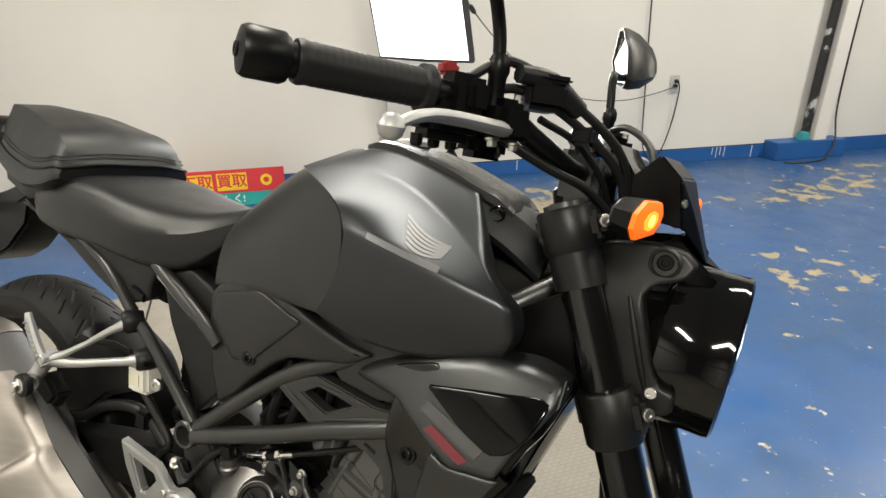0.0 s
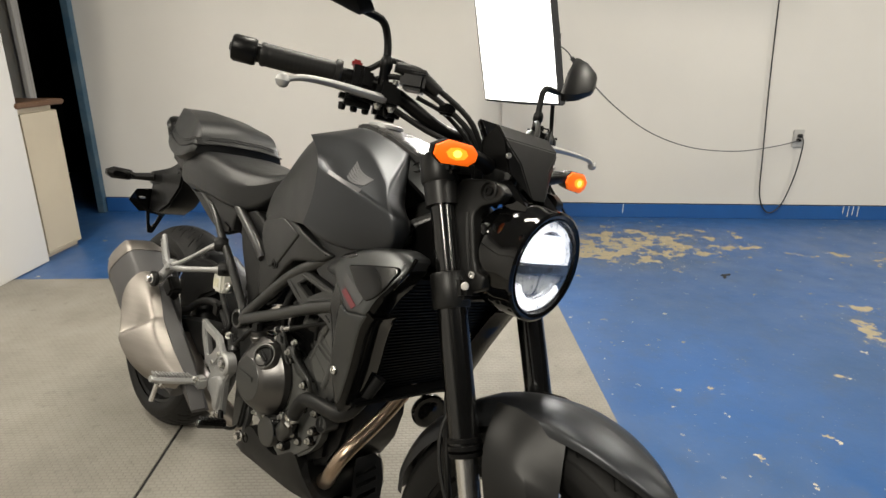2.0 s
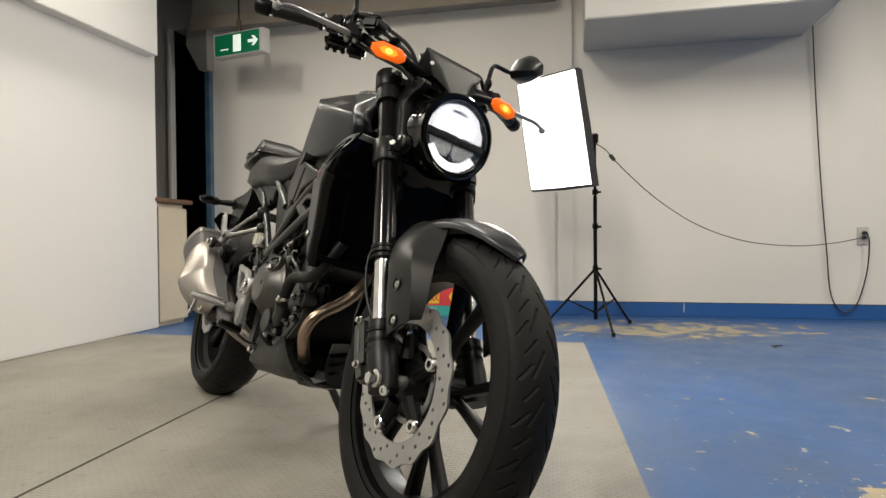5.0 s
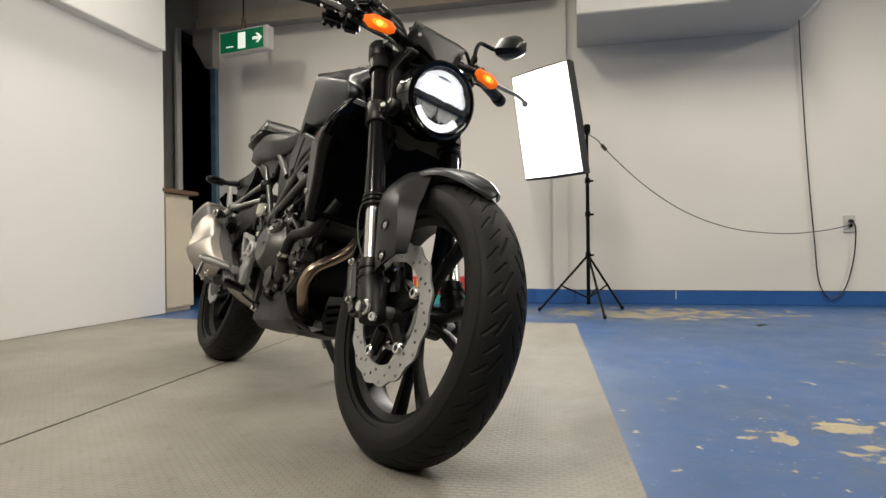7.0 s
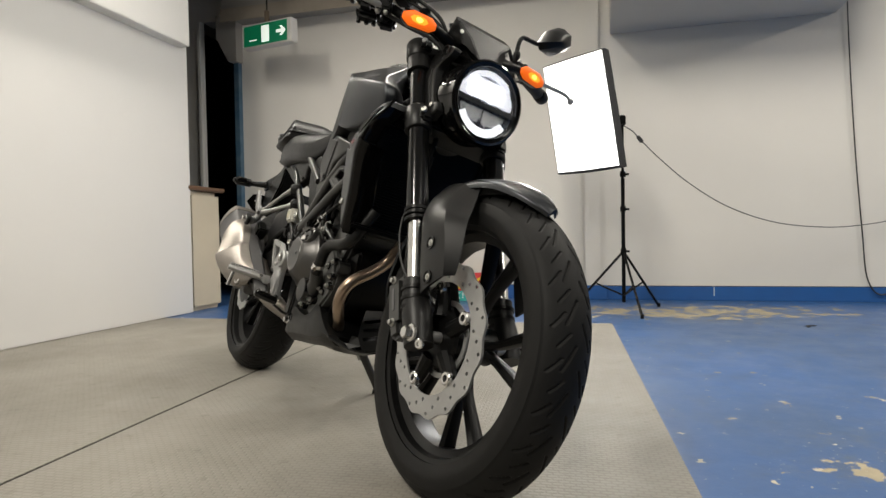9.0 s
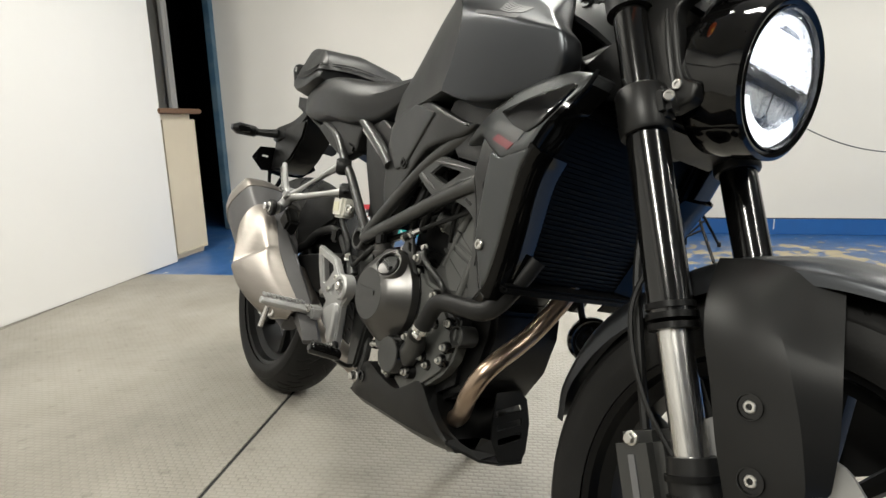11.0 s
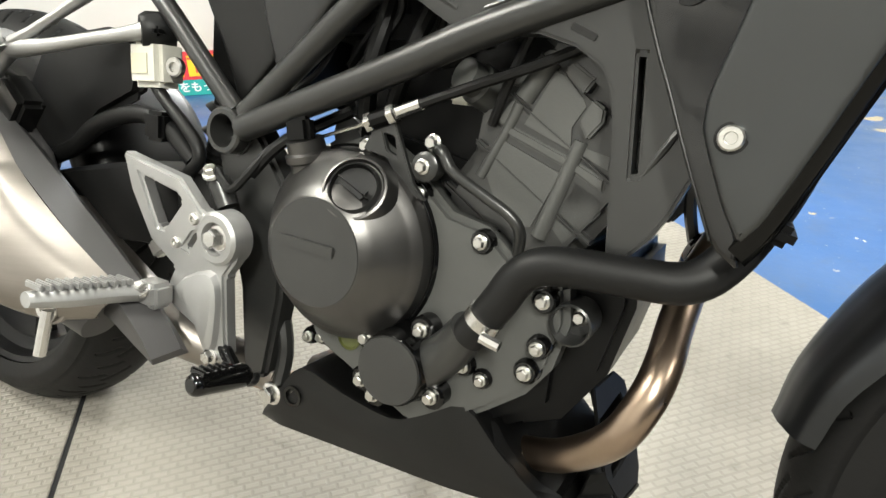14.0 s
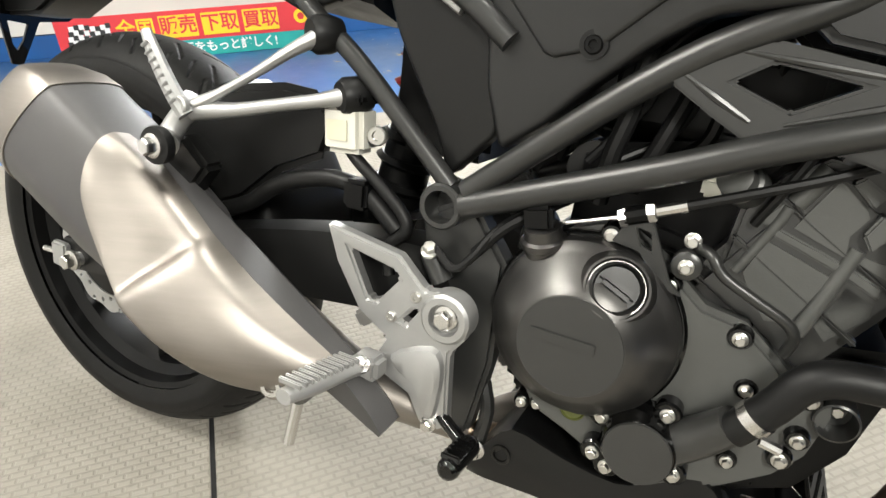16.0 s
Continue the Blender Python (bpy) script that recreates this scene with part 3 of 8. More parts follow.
for x in (-1.3260, -2.6490):
    thing("mat_joint", "thin dark joint between two matting strips", "joint", box_bm((x, -2.9, 0.0006), (0.0076, 5.78, 0.0012)), DARK, at=pose(0.478, 2.19, 0, 0, 0, 0.6), group="mat joints", kind="structure")

# white boards that screen off the side of the floor
BOARDM = pose(-2.139, 2.43, 0, 0, 0, -2.1)
slab("partition_board", -0.04, 0.0, -7.3, 0.0, 0.004, 1.74, PARTITION, "white partition board standing on the matting", "partition", 0.002, BOARDM)
slab("partition_header", 0.002, 0.085, -7.3, -0.08, 1.69, 2.62, PARTITION, "white upper board overhanging the partition", "partition", 0.004, BOARDM)

# ---------- things along the wall ----------
cab = thing("cabinet", "beige cabinet with a dark brown wooden top behind the partition", "cabinet", at=pose(-2.37, 2.62, 0, 0, 0, -3))
part("body", box_bm((0, 0, 0.40), (0.44, 0.34, 0.80), 0.03, seg=4), BEIGE, cab)
part("top", box_bm((0.01, -0.01, 0.815), (0.48, 0.37, 0.028), 0.006), BROWN, cab, "dark brown wooden top")
part("door", box_bm((-0.05, -0.173, 0.42), (0.28, 0.012, 0.72), 0.003), BEIGE, cab)
part("kick_plate", box_bm((0, -0.005, 0.04), (0.446, 0.346, 0.06), 0.03, seg=4), BEIGE, cab)

sb = thing("softbox_lamp", "lit white softbox on a black tripod stand", "studio lamp")
SC, SW = V(0.333, 2.551, 1.166), V(0.753, -0.658, 0.0).normalized()
SU = V(-0.085, 0.075, 0.67).normalized()
SN = SU.cross(SW).normalized()
if SN.y > 0:
    SN = -SN


def sbp(u, v, d):
    return SC + SW * u + SU * v - SN * d


bm = bmesh.new()
grid_faces(bm, [[sbp(u * 0.225 * k, v * 0.337 * k, d) for u, v in ((-1, -1), (0, -1.02), (1, -1), (1.02, 0), (1, 1), (0, 1.02), (-1, 1), (-1.02, 0))] for d, k in ((-0.006, 1.0), (0.012, 1.015), (0.05, 1.0), (0.16, 0.55), (0.22, 0.22))])
part("hood", bm, FABRIC, sb, "black fabric hood")
bm = bmesh.new()
grid_faces(bm, [[sbp(u * 0.218 * k, v * 0.330 * k, d) for u, v in ((-1, -1), (0, -1.01), (1, -1), (1.01, 0), (1, 1), (0, 1.01), (-1, 1), (-1.01, 0))] for d, k in ((-0.007, 1.0), (-0.014, 0.98), (-0.02, 0.6))])
part("diffuser", bm, SOFT, sb, "glowing white diffuser")
part("lamp_head", tube_bm([sbp(0, 0, 0.21), sbp(0, 0, 0.30)], 0.035, 16, 1), PLASTIC, sb)
POLE = V(0.583, 2.753, 0)
part("pole", tube_bm([POLE + V(0, 0, 0.06), POLE + V(0, 0, 1.16)], 0.0085, 12, 1), PLASTIC, sb)
part("pole_lower", tube_bm([POLE + V(0, 0, 0.05), POLE + V(0, 0, 0.80)], 0.0115, 12, 1), PLASTIC, sb)
part("tilt_joint", box_bm(POLE + V(0, 0, 1.15), (0.04, 0.04, 0.06), 0.006), PLASTIC, sb)
for z in (0.345, 0.60, 0.81):
    part("collar", lathe_bm([(0, 0.017), (0.03, 0.017), (0.034, 0.014)], POLE + V(0, 0, z), (0, 0, 1), 16), PLASTIC, sb)
    part("knob", tube_bm([POLE + V(0, 0, z + 0.015), POLE + V(0.035, -0.01, z + 0.015)], 0.007, 8, 1), PLASTIC, sb)
for fx_, fy_ in ((0.277, 2.807), (0.810, 2.952), (0.651, 2.408)):
    f = V(fx_, fy_, 0.008)
    part("leg", tube_bm([POLE + V(0, 0, 0.36), f], 0.0075, 8, 1), PLASTIC, sb)
    mid = (POLE + V(0, 0, 0.36)).lerp(f, 0.55)
    part("brace", tube_bm([POLE + V(0, 0, 0.09), mid], 0.0055, 8, 1), PLASTIC, sb)
    part("rubber_foot", lathe_bm([(0, 0.010), (0.02, 0.011), (0.024, 0.008)], f - V(0, 0, 0.008), (0, 0, 1), 10), HOSE, sb)


def wp_(u, z, v=-0.008):
    return WALLM @ V(u, v, z)


out = thing("wall_outlet", "grey wall socket with two plugs on the off-white wall", "socket", at=WALLM)
part("plate", box_bm((1.815, -0.004, 0.545), (0.07, 0.008, 0.115), 0.003), WHITE_BOARD, out)
part("plug", box_bm((1.818, -0.022, 0.565), (0.026, 0.030, 0.022), 0.005), CABLE, out)
part("plug", box_bm((1.814, -0.022, 0.535), (0.024, 0.030, 0.020), 0.005), PLASTIC, out)
thing("power_cord", "thin grey lamp cord sagging to the wall socket", "cable",
      tube_bm([sbp(0.02, -0.02, 0.30), (0.640, 2.75, 1.085), (0.686, 2.765, 1.034), (0.80, 2.80, 0.92), (0.98, 2.87, 0.77), (1.22, 2.95, 0.622), (1.52, 3.05, 0.520), (1.85, 3.14, 0.485), (2.12, 3.22, 0.502), wp_(1.80, 0.535, -0.045)], 0.0032, 8, 8), material("grey_cord", (0.10, 0.10, 0.10), 0.5))
thing("cord_switch", "small black inline switch on the lamp cord", "switch", box_bm((0.686, 2.765, 1.034), (0.022, 0.022, 0.052), 0.006, Matrix.Rotation(radians(-38), 3, "Y")), CABLE)
thing("extension_cable", "black cable hanging from the ceiling and looping to the socket", "cable",
      tube_bm([wp_(1.50, 2.61, -0.03), wp_(1.52, 1.80, -0.02), wp_(1.56, 1.0, -0.015), wp_(1.60, 0.45, -0.015), wp_(1.625, 0.16, -0.02), wp_(1.69, 0.050, -0.03), wp_(1.77, 0.105, -0.03), wp_(1.83, 0.30, -0.02), wp_(1.842, 0.50, -0.03), wp_(1.822, 0.568, -0.035)], 0.0042, 8, 8), CABLE)
thing("extension_cable", "black cable down the wall that trails onto the floor", "cable",
      tube_bm([wp_(3.17, 2.61, -0.03), wp_(3.165, 1.2, -0.03), wp_(3.15, 0.4, -0.06), wp_(3.12, 0.14, -0.14), wp_(3.06, 0.03, -0.18), wp_(2.95, 0.006, -0.22), wp_(2.78, 0.006, -0.24), wp_(2.66, 0.006, -0.21)], 0.006, 8, 8), CABLE)
thing("wall_pipe", "short white painted pipe elbow high on the wall", "pipe",
      tube_bm([wp_(1.64, 2.10, -0.03), wp_(1.60, 2.02, -0.05), wp_(1.53, 1.955, -0.05), wp_(1.46, 1.94, -0.03), wp_(1.45, 1.94, 0.0)], 0.028, 12, 5), WALL)

# exit sign hung from the beam
sg = thing("exit_sign", "green and white emergency exit sign with an arrow", "exit sign", at=pose(-1.885, 3.015, 1.972, 0, 0, -13))
GREEN = material("sign_green", (0.0, 0.22, 0.10), 0.4)
part("case", box_bm((0, 0.03, 0), (0.46, 0.075, 0.170), 0.005), WHITE_BOARD, sg)
part("panel", box_bm((-0.008, -0.0085, 0), (0.405, 0.003, 0.150), 0.001), GREEN, sg, "green panel")
SIGNW = glow("sign_white", (0.9, 1.0, 0.93), 0.55)
part("door_mark", box_bm((-0.005, -0.0112, 0), (0.070, 0.002, 0.118), 0.001), SIGNW, sg, "plain white doorway mark")
ar = prism_bm([(0.095, 0.010), (0.150, 0.010), (0.128, 0.034), (0.148, 0.034), (0.182, 0.0), (0.148, -0.034), (0.128, -0.034), (0.150, -0.010), (0.095, -0.010)], -0.0122, -0.0102, 0)
part("arrow", ar, SIGNW, sg, "white arrow")
part("bar", box_bm((-0.120, -0.0112, -0.035), (0.07, 0.002, 0.008), 0), SIGNW, sg)
part("bracket", box_bm((-0.02, 0.03, 0.13), (0.03, 0.03, 0.10), 0.004), material("bracket_brown", (0.12, 0.09, 0.06), 0.6), sg)
part("hanger", tube_bm([(-0.02, 0.03, 0.16), (-0.02, 0.03, 0.655)], 0.006, 8, 1), PLASTIC, sg)

# banner board on the floor against the wall
BN = pose(-0.84, 3.21, 0.0, -6, 0, -1.5)
ban = thing("banner", "red and teal advertising banner board with yellow boxes and Japanese lettering", "banner", at=BN)
BRED, BTEAL = material("banner_red", (0.62, 0.035, 0.045), 0.5), material("banner_teal", (0.02, 0.33, 0.30), 0.5)
BYEL, BWHT, BBLK = material("banner_yellow", (0.85, 0.58, 0.02), 0.5), material("banner_white", (0.8, 0.8, 0.8), 0.5), material("banner_black", (0.02, 0.02, 0.02), 0.5)
part("red_band", box_bm((0, 0, 0.140), (1.15, 0.006, 0.130), 0.001), BRED, ban, "red upper band")
part("teal_band", box_bm((0.02, 0, 0.0375), (1.11, 0.006, 0.073), 0.001), BTEAL, ban, "teal lower band")
for k in range(3):
    part("yellow_box", box_bm((-0.073 + 0.182 * k, -0.0042, 0.138), (0.160, 0.002, 0.096), 0.001), BYEL, ban, "yellow box")
part("yellow_dot", lathe_bm([(0, 0.032), (0.002, 0.032), (0.002, 0.016), (0, 0.016)], (0.475, -0.0035, 0.138), (0, -1, 0), 24, closed=True), BYEL, ban)
bmk, bmw = bmesh.new(), bmesh.new()
for i in range(8):
    for j in range(7):
        x = -0.545 + 0.021 * i + 0.006 * j
        box_bm((x, -0.0042, 0.035 + 0.021 * j + 0.006 * math.sin(i)), (0.021, 0.0016, 0.021), 0, None, bmk if (i + j) % 2 else bmw)
tagged(part("flag_black", bmk, BBLK, ban, "black squares of a chequered flag", smooth=0), kind="stuff")
tagged(part("flag_white", bmw, BWHT, ban, "white squares of a chequered flag", smooth=0), kind="stuff")


def lettering(name, words, size, x, z, y, mat, parent, bold=0.0):
    """Raised lettering in the built-in font, facing -y."""
    cu = bpy.data.curves.new(name, "FONT")
    cu.body, cu.size, cu.extrude, cu.align_x, cu.align_y, cu.offset = words, size, 0.0006, "CENTER", "CENTER", bold
    tmp = bpy.data.objects.new(name, cu)
    scene.collection.objects.link(tmp)
    bpy.context.view_layer.update()
    me = bpy.data.meshes.new_from_object(tmp.evaluated_get(bpy.context.evaluated_depsgraph_get()))
    bpy.data.objects.remove(tmp)
    me.transform(Matrix.Translation((x, y, z)) @ Matrix.Rotation(radians(90), 4, "X"))
    me.materials.clear()
    me.materials.append(mat)
    ob = new(name, me)
    ob.parent = parent
    return ob


lettering("word", "全国", 0.082, -0.253, 0.138, -0.0045, BYEL, ban, 0.0015)
for k, wd in enumerate(("販売", "下取", "買取")):
    lettering("word", wd, 0.080, -0.073 + 0.182 * k, 0.138, -0.0062, BRED, ban, 0.0015)
lettering("word", "この車両をもっと詳しく!", 0.052, 0.06, 0.038, -0.0045, BWHT, ban, 0.001)
for dx, dy, rz in ((1.42, 2.21, 20), (1.40, 2.19, 75)):
    bm = bmesh.new()
    grid_faces(bm, [[V(0.030 * k * math.cos(a) * (1 + 0.4 * math.sin(3 * a)), 0.012 * k * math.sin(a) * (1 + 0.3 * math.cos(2 * a)), h) for a in (2 * math.pi * i / 9 for i in range(9))] for h, k in ((0.0, 1.0), (0.003, 0.9), (0.006, 0.4))])
    thing("debris", "small dark scrap lying on the blue floor", "debris", bm, FABRIC, at=pose(dx, dy, 0.0, 0, 0, rz), group="floor scraps")

# ---------- the motorcycle: x ahead, y to its left, z up, from under the rear wheel ----------
BIKE = thing("motorcycle", "matt black naked motorcycle leaning on its side stand, headlight lit", "motorcycle")
BIKE.matrix_world = Matrix.Translation((-0.8690, 0.9582, 0.0)) @ Matrix.Rotation(radians(-46.0), 4, "Z") @ Matrix.Rotation(radians(-15.8), 4, "X")
BOLT_MESH = {}


def bolt(at, d, r, parent, mat=None, head="hex"):
    """A flanged bolt or cap screw that stands out along d; alike ones share a mesh."""
    mat = mat or BOLT
    key = (round(r, 4), mat.name, head)
    if key not in BOLT_MESH:
        bm = bmesh.new()
        if head == "hex":
            lathe_bm([(-0.2 * r, r), (0.12 * r, r), (0.22 * r, 0.85 * r)], (0, 0, 0), (0, 0, 1), 16, bm)
            lathe_bm([(0.2 * r, 0.72 * r), (0.85 * r, 0.72 * r), (0.95 * r, 0.6 * r)], (0, 0, 0), (0, 0, 1), 6, bm)
        else:
            lathe_bm([(-0.2 * r, r), (0.35 * r, r), (0.5 * r, 0.85 * r), (0.5 * r, 0.5 * r), (0.2 * r, 0.45 * r)], (0, 0, 0), (0, 0, 1), 14, bm)
        BOLT_MESH[key] = finish("bolt", bm, mat)
    ob = new("bolt", BOLT_MESH[key])
    ob.parent = parent
    ob.matrix_local = Matrix.Translation(at) @ Vector(d).to_track_quat("Z", "Y").to_matrix().to_4x4()
    return ob


def pillow_bm(outline, layers, n=3):
    """A cushion-like shell: the outline of (x, z) at each layer (y, scale), smoothed round."""
    P = spline([(x, 0, z) for x, z in outline], n, True)
    c = sum(P, Vector()) / len(P)
    bm = bmesh.new()
    grid_faces(bm, [[c + (p - c) * s + V(0, y, 0) for p in P] for y, s in layers])
    return bm


def tyre_bm(R, hw, bead, grooves, seg=1150, across=100):
    """A tyre round the y axis with slanting tread grooves cut in."""
    prof = []
    for k in range(across + 1):
        a = -1 + 2 * k / across
        ang = a * radians(100)
        y = hw * math.sin(ang) / math.sin(radians(90)) if abs(ang) < radians(90) else hw * math.copysign(1, a) * (1 - 0.5 * (abs(ang) - radians(90)))
        r = R - (hw * 0.86) * (1 - math.cos(min(abs(ang), radians(90))))
        if abs(ang) > radians(62):
            q = (abs(ang) - radians(62)) / radians(38)
            r = (R - hw * 0.46) * (1 - q) + bead * q
            y = math.copysign(hw * (0.93 + 0.07 * math.sin(q * math.pi) - 0.10 * max(0, q - 0.5)), a)
        prof.append((y, r))
    segs = []
    pitch = 2 * math.pi / grooves
    for side in (-1, 1):
        for (u0, s0, u1, s1, w) in ((0.10, 0.00, 0.42, 0.55, 0.0019), (0.46, 0.30, 0.74, 0.62, 0.0018), (0.30, -0.25, 0.60, 0.05, 0.0016)):
            off = 0.5 if side > 0 else 0.0
            segs.append((side * u0 * hw, (s0 + off) * pitch * R, side * u1 * hw, (s1 + off) * pitch * R, w))
    L_ = pitch * R
    Y = np.array([p[0] for p in prof])
    RR = np.array([p[1] for p in prof])
    th = np.arange(seg) * 2 * math.pi / seg
    S = (th * R)[:, None]
    depth = np.zeros((seg, across + 1))
    for (ya, sa, yb, sb, w) in segs:
        dy, ds = yb - ya, sb - sa
        sm = (S - sa + L_ * 0.5) % L_ - L_ * 0.5 + sa
        for shift in (0, -L_, L_):
            q = sm + shift
            t = np.clip(((Y - ya) * dy + (q - sa) * ds) / (dy * dy + ds * ds), 0, 1)
            d = np.sqrt((Y - ya - t * dy) ** 2 + (q - sa - t * ds) ** 2)
            depth = np.maximum(depth, 0.0026 * np.clip((w * 1.25 - d) / (w * 0.5), 0, 1))
    depth *= (RR > R - hw * 0.6)[None, :]
    rad = RR[None, :] - depth
    P = np.stack([rad * np.sin(th)[:, None], np.broadcast_to(Y, rad.shape), rad * np.cos(th)[:, None]], -1)
    bm = bmesh.new()
    vs = [[bm.verts.new(p) for p in row] for row in P.tolist()]
    for i in range(seg):
        a, b = vs[i], vs[(i + 1) % seg]
        for k in range(across):
            bm.faces.new((a[k], a[k + 1], b[k + 1], b[k]))
    return bm


def moved(bm, at):
    bmesh.ops.translate(bm, vec=at, verts=bm.verts)
    return bm


def disc_bm(at, y, r_out, r_in, petals, holes, thick=0.0045, wave=0.006):
    """A wave-edged brake disc, drilled."""
    n = 120
    outer = [((r_out - wave * 0.5 + wave * 0.5 * math.cos(petals * a)) * math.sin(a), (r_out - wave * 0.5 + wave * 0.5 * math.cos(petals * a)) * math.cos(a)) for a in (2 * math.pi * i / n for i in range(n))]
    loops = [[(r_in * math.sin(a), r_in * math.cos(a)) for a in (2 * math.pi * i / 60 for i in range(60))]]
    for k in range(holes):
        a = 2 * math.pi * k / holes
        rr = r_in + (r_out - r_in) * (0.22 + 0.28 * (k % 3))
        cx, cz = rr * math.sin(a), rr * math.cos(a)
        loops.append([(cx + 0.0036 * math.sin(b), cz + 0.0036 * math.cos(b)) for b in (2 * math.pi * i / 8 for i in range(8))])
    bm = prism_bm(outer, y - thick / 2, y + thick / 2, 0.0, loops)
    return moved(bm, (at[0], 0, at[1]))


def cast_wheel(name, at, R, hw, rim_hw, spokes, label, grooves):
    """A cast wheel: rim with its tyre, hub and paired spokes."""
    cx, cz = at
    bead = R * 0.755
    rw = rim_hw
    rim = lathe_bm([(-rw, bead + 0.004), (-rw - 0.004, bead), (-rw, bead - 0.008), (-rw * 0.7, bead - 0.012), (-rw * 0.5, bead - 0.026), (0, bead - 0.028), (rw * 0.5, bead - 0.026),
                    (rw * 0.7, bead - 0.012), (rw, bead - 0.008), (rw + 0.004, bead), (rw, bead + 0.004), (rw * 0.6, bead + 0.001), (0, bead - 0.012), (-rw * 0.6, bead + 0.001)],
                   (cx, 0, cz), (0, 1, 0), 96, closed=True)
    w = part(name, rim, PLASTIC, BIKE, label)
    part("tyre", moved(tyre_bm(R, hw, bead, grooves), (cx, 0, cz)), RUBBER, w, "black road tyre with slanting tread grooves")
    part("hub", lathe_bm([(-0.052, 0.024), (-0.05, 0.036), (-0.02, 0.033), (0.02, 0.033), (0.05, 0.036), (0.052, 0.024)], (cx, 0, cz), (0, 1, 0), 32), PLASTIC, w)
    ri = bead - 0.024
    for k in range(spokes):
        a0 = 2 * math.pi * k / spokes + 0.35
        for s in (-1, 1):
            a1 = a0 + s * 0.085
            a2 = a0 + s * 0.235
            pts = [(cx + 0.028 * math.sin(a1), 0, cz + 0.028 * math.cos(a1)), (cx + ri * 0.5 * math.sin(a0 + s * 0.13), 0, cz + ri * 0.5 * math.cos(a0 + s * 0.13)), (cx + ri * math.sin(a2), 0, cz + ri * math.cos(a2))]
            sp = tube_bm(pts, [0.013, 0.0085, 0.012], 8, 5, flat=1.0)
            for v in sp.verts:
                v.co.y *= 1.5
            part("spoke", sp, PLASTIC, w)
    return w

# ---------- front end ----------
FW = (1.287, 0.284)
front_wheel = cast_wheel("front_wheel", FW, 0.289, 0.057, 0.043, 5, "black cast five-spoke front wheel", 26)
disc = part("brake_disc", disc_bm(FW, -0.066, 0.146, 0.104, 15, 42), STEEL, front_wheel, "drilled wave-edged steel brake disc")
bm = lathe_bm([(0.0, 0.050), (0.004, 0.055), (0.010, 0.050), (0.012, 0.030)], (FW[0], -0.052, FW[1]), (0, -1, 0), 40)
for k in range(5):
    a = radians(72 * k + 62)
    tube_bm([(FW[0] + 0.04 * math.sin(a), -0.060, FW[1] + 0.04 * math.cos(a)), (FW[0] + 0.094 * math.sin(a), -0.062, FW[1] + 0.094 * math.cos(a))], [0.017, 0.012], 10, 1, bm)
part("disc_carrier", bm, PLASTIC, front_wheel)
ring = lathe_bm([(0, 0.062), (0, 0.072), (0.003, 0.072), (0.003, 0.062)], (FW[0], -0.047, FW[1]), (0, -1, 0), 60, closed=True)
part("sensor_ring", ring, STEEL, front_wheel)
for k in range(5):
    a = radians(72 * k + 62)
    bolt((FW[0] + 0.0915 * math.sin(a), -0.069, FW[1] + 0.0915 * math.cos(a)), (0, -1, 0), 0.0125, front_wheel, CHROME, "cap")


def fx(z):
    return 1.158 + (0.55 - z) * 0.42


def fork_pt(z, y, ahead=0.0):
    return (fx(z) + ahead * 0.922, y, z + ahead * 0.387)


def fork_leg(s):
    y = 0.103 * s
    leg = part("fork_leg", tube_bm([fork_pt(0.72, y), fork_pt(0.505, y)], 0.0236, 32, 1), FORK, BIKE, "gloss black fork outer tube")
    part("upper_tube", tube_bm([fork_pt(0.922, y), fork_pt(0.70, y)], 0.0203, 32, 1), FORK, leg, "gloss black upper fork tube")
    part("clamp_collar", tube_bm([fork_pt(0.886, y), fork_pt(0.850, y)], 0.0272, 28, 1), MATT, leg)
    for z, r in ((0.517, 0.0262), (0.507, 0.0272), (0.497, 0.0262)):
        part("seal_ring", tube_bm([fork_pt(z + 0.003, y), fork_pt(z - 0.003, y)], r, 28, 1), PLASTIC, leg)
    part("inner_tube", tube_bm([fork_pt(0.50, y), fork_pt(0.33, y)], 0.0178, 24, 1), CHROME, leg, "polished chrome fork inner tube")
    part("axle_lug", tube_bm([fork_pt(0.378, y), fork_pt(0.345, y), fork_pt(0.31, y, 0.006), (1.292, y, 0.262)], [0.025, 0.026, 0.029, 0.027], 24, 4), MATT, leg)
    for z in (0.360, 0.342, 0.326):
        part("lug_ring", tube_bm([fork_pt(z + 0.003, y), fork_pt(z - 0.003, y)], 0.0285, 24, 1), PLASTIC, leg)
    cap = tube_bm([fork_pt(0.915, y), fork_pt(0.931, y)], 0.021, 20, 1)
    part("fork_cap", cap, ENGINE, leg)
    return leg


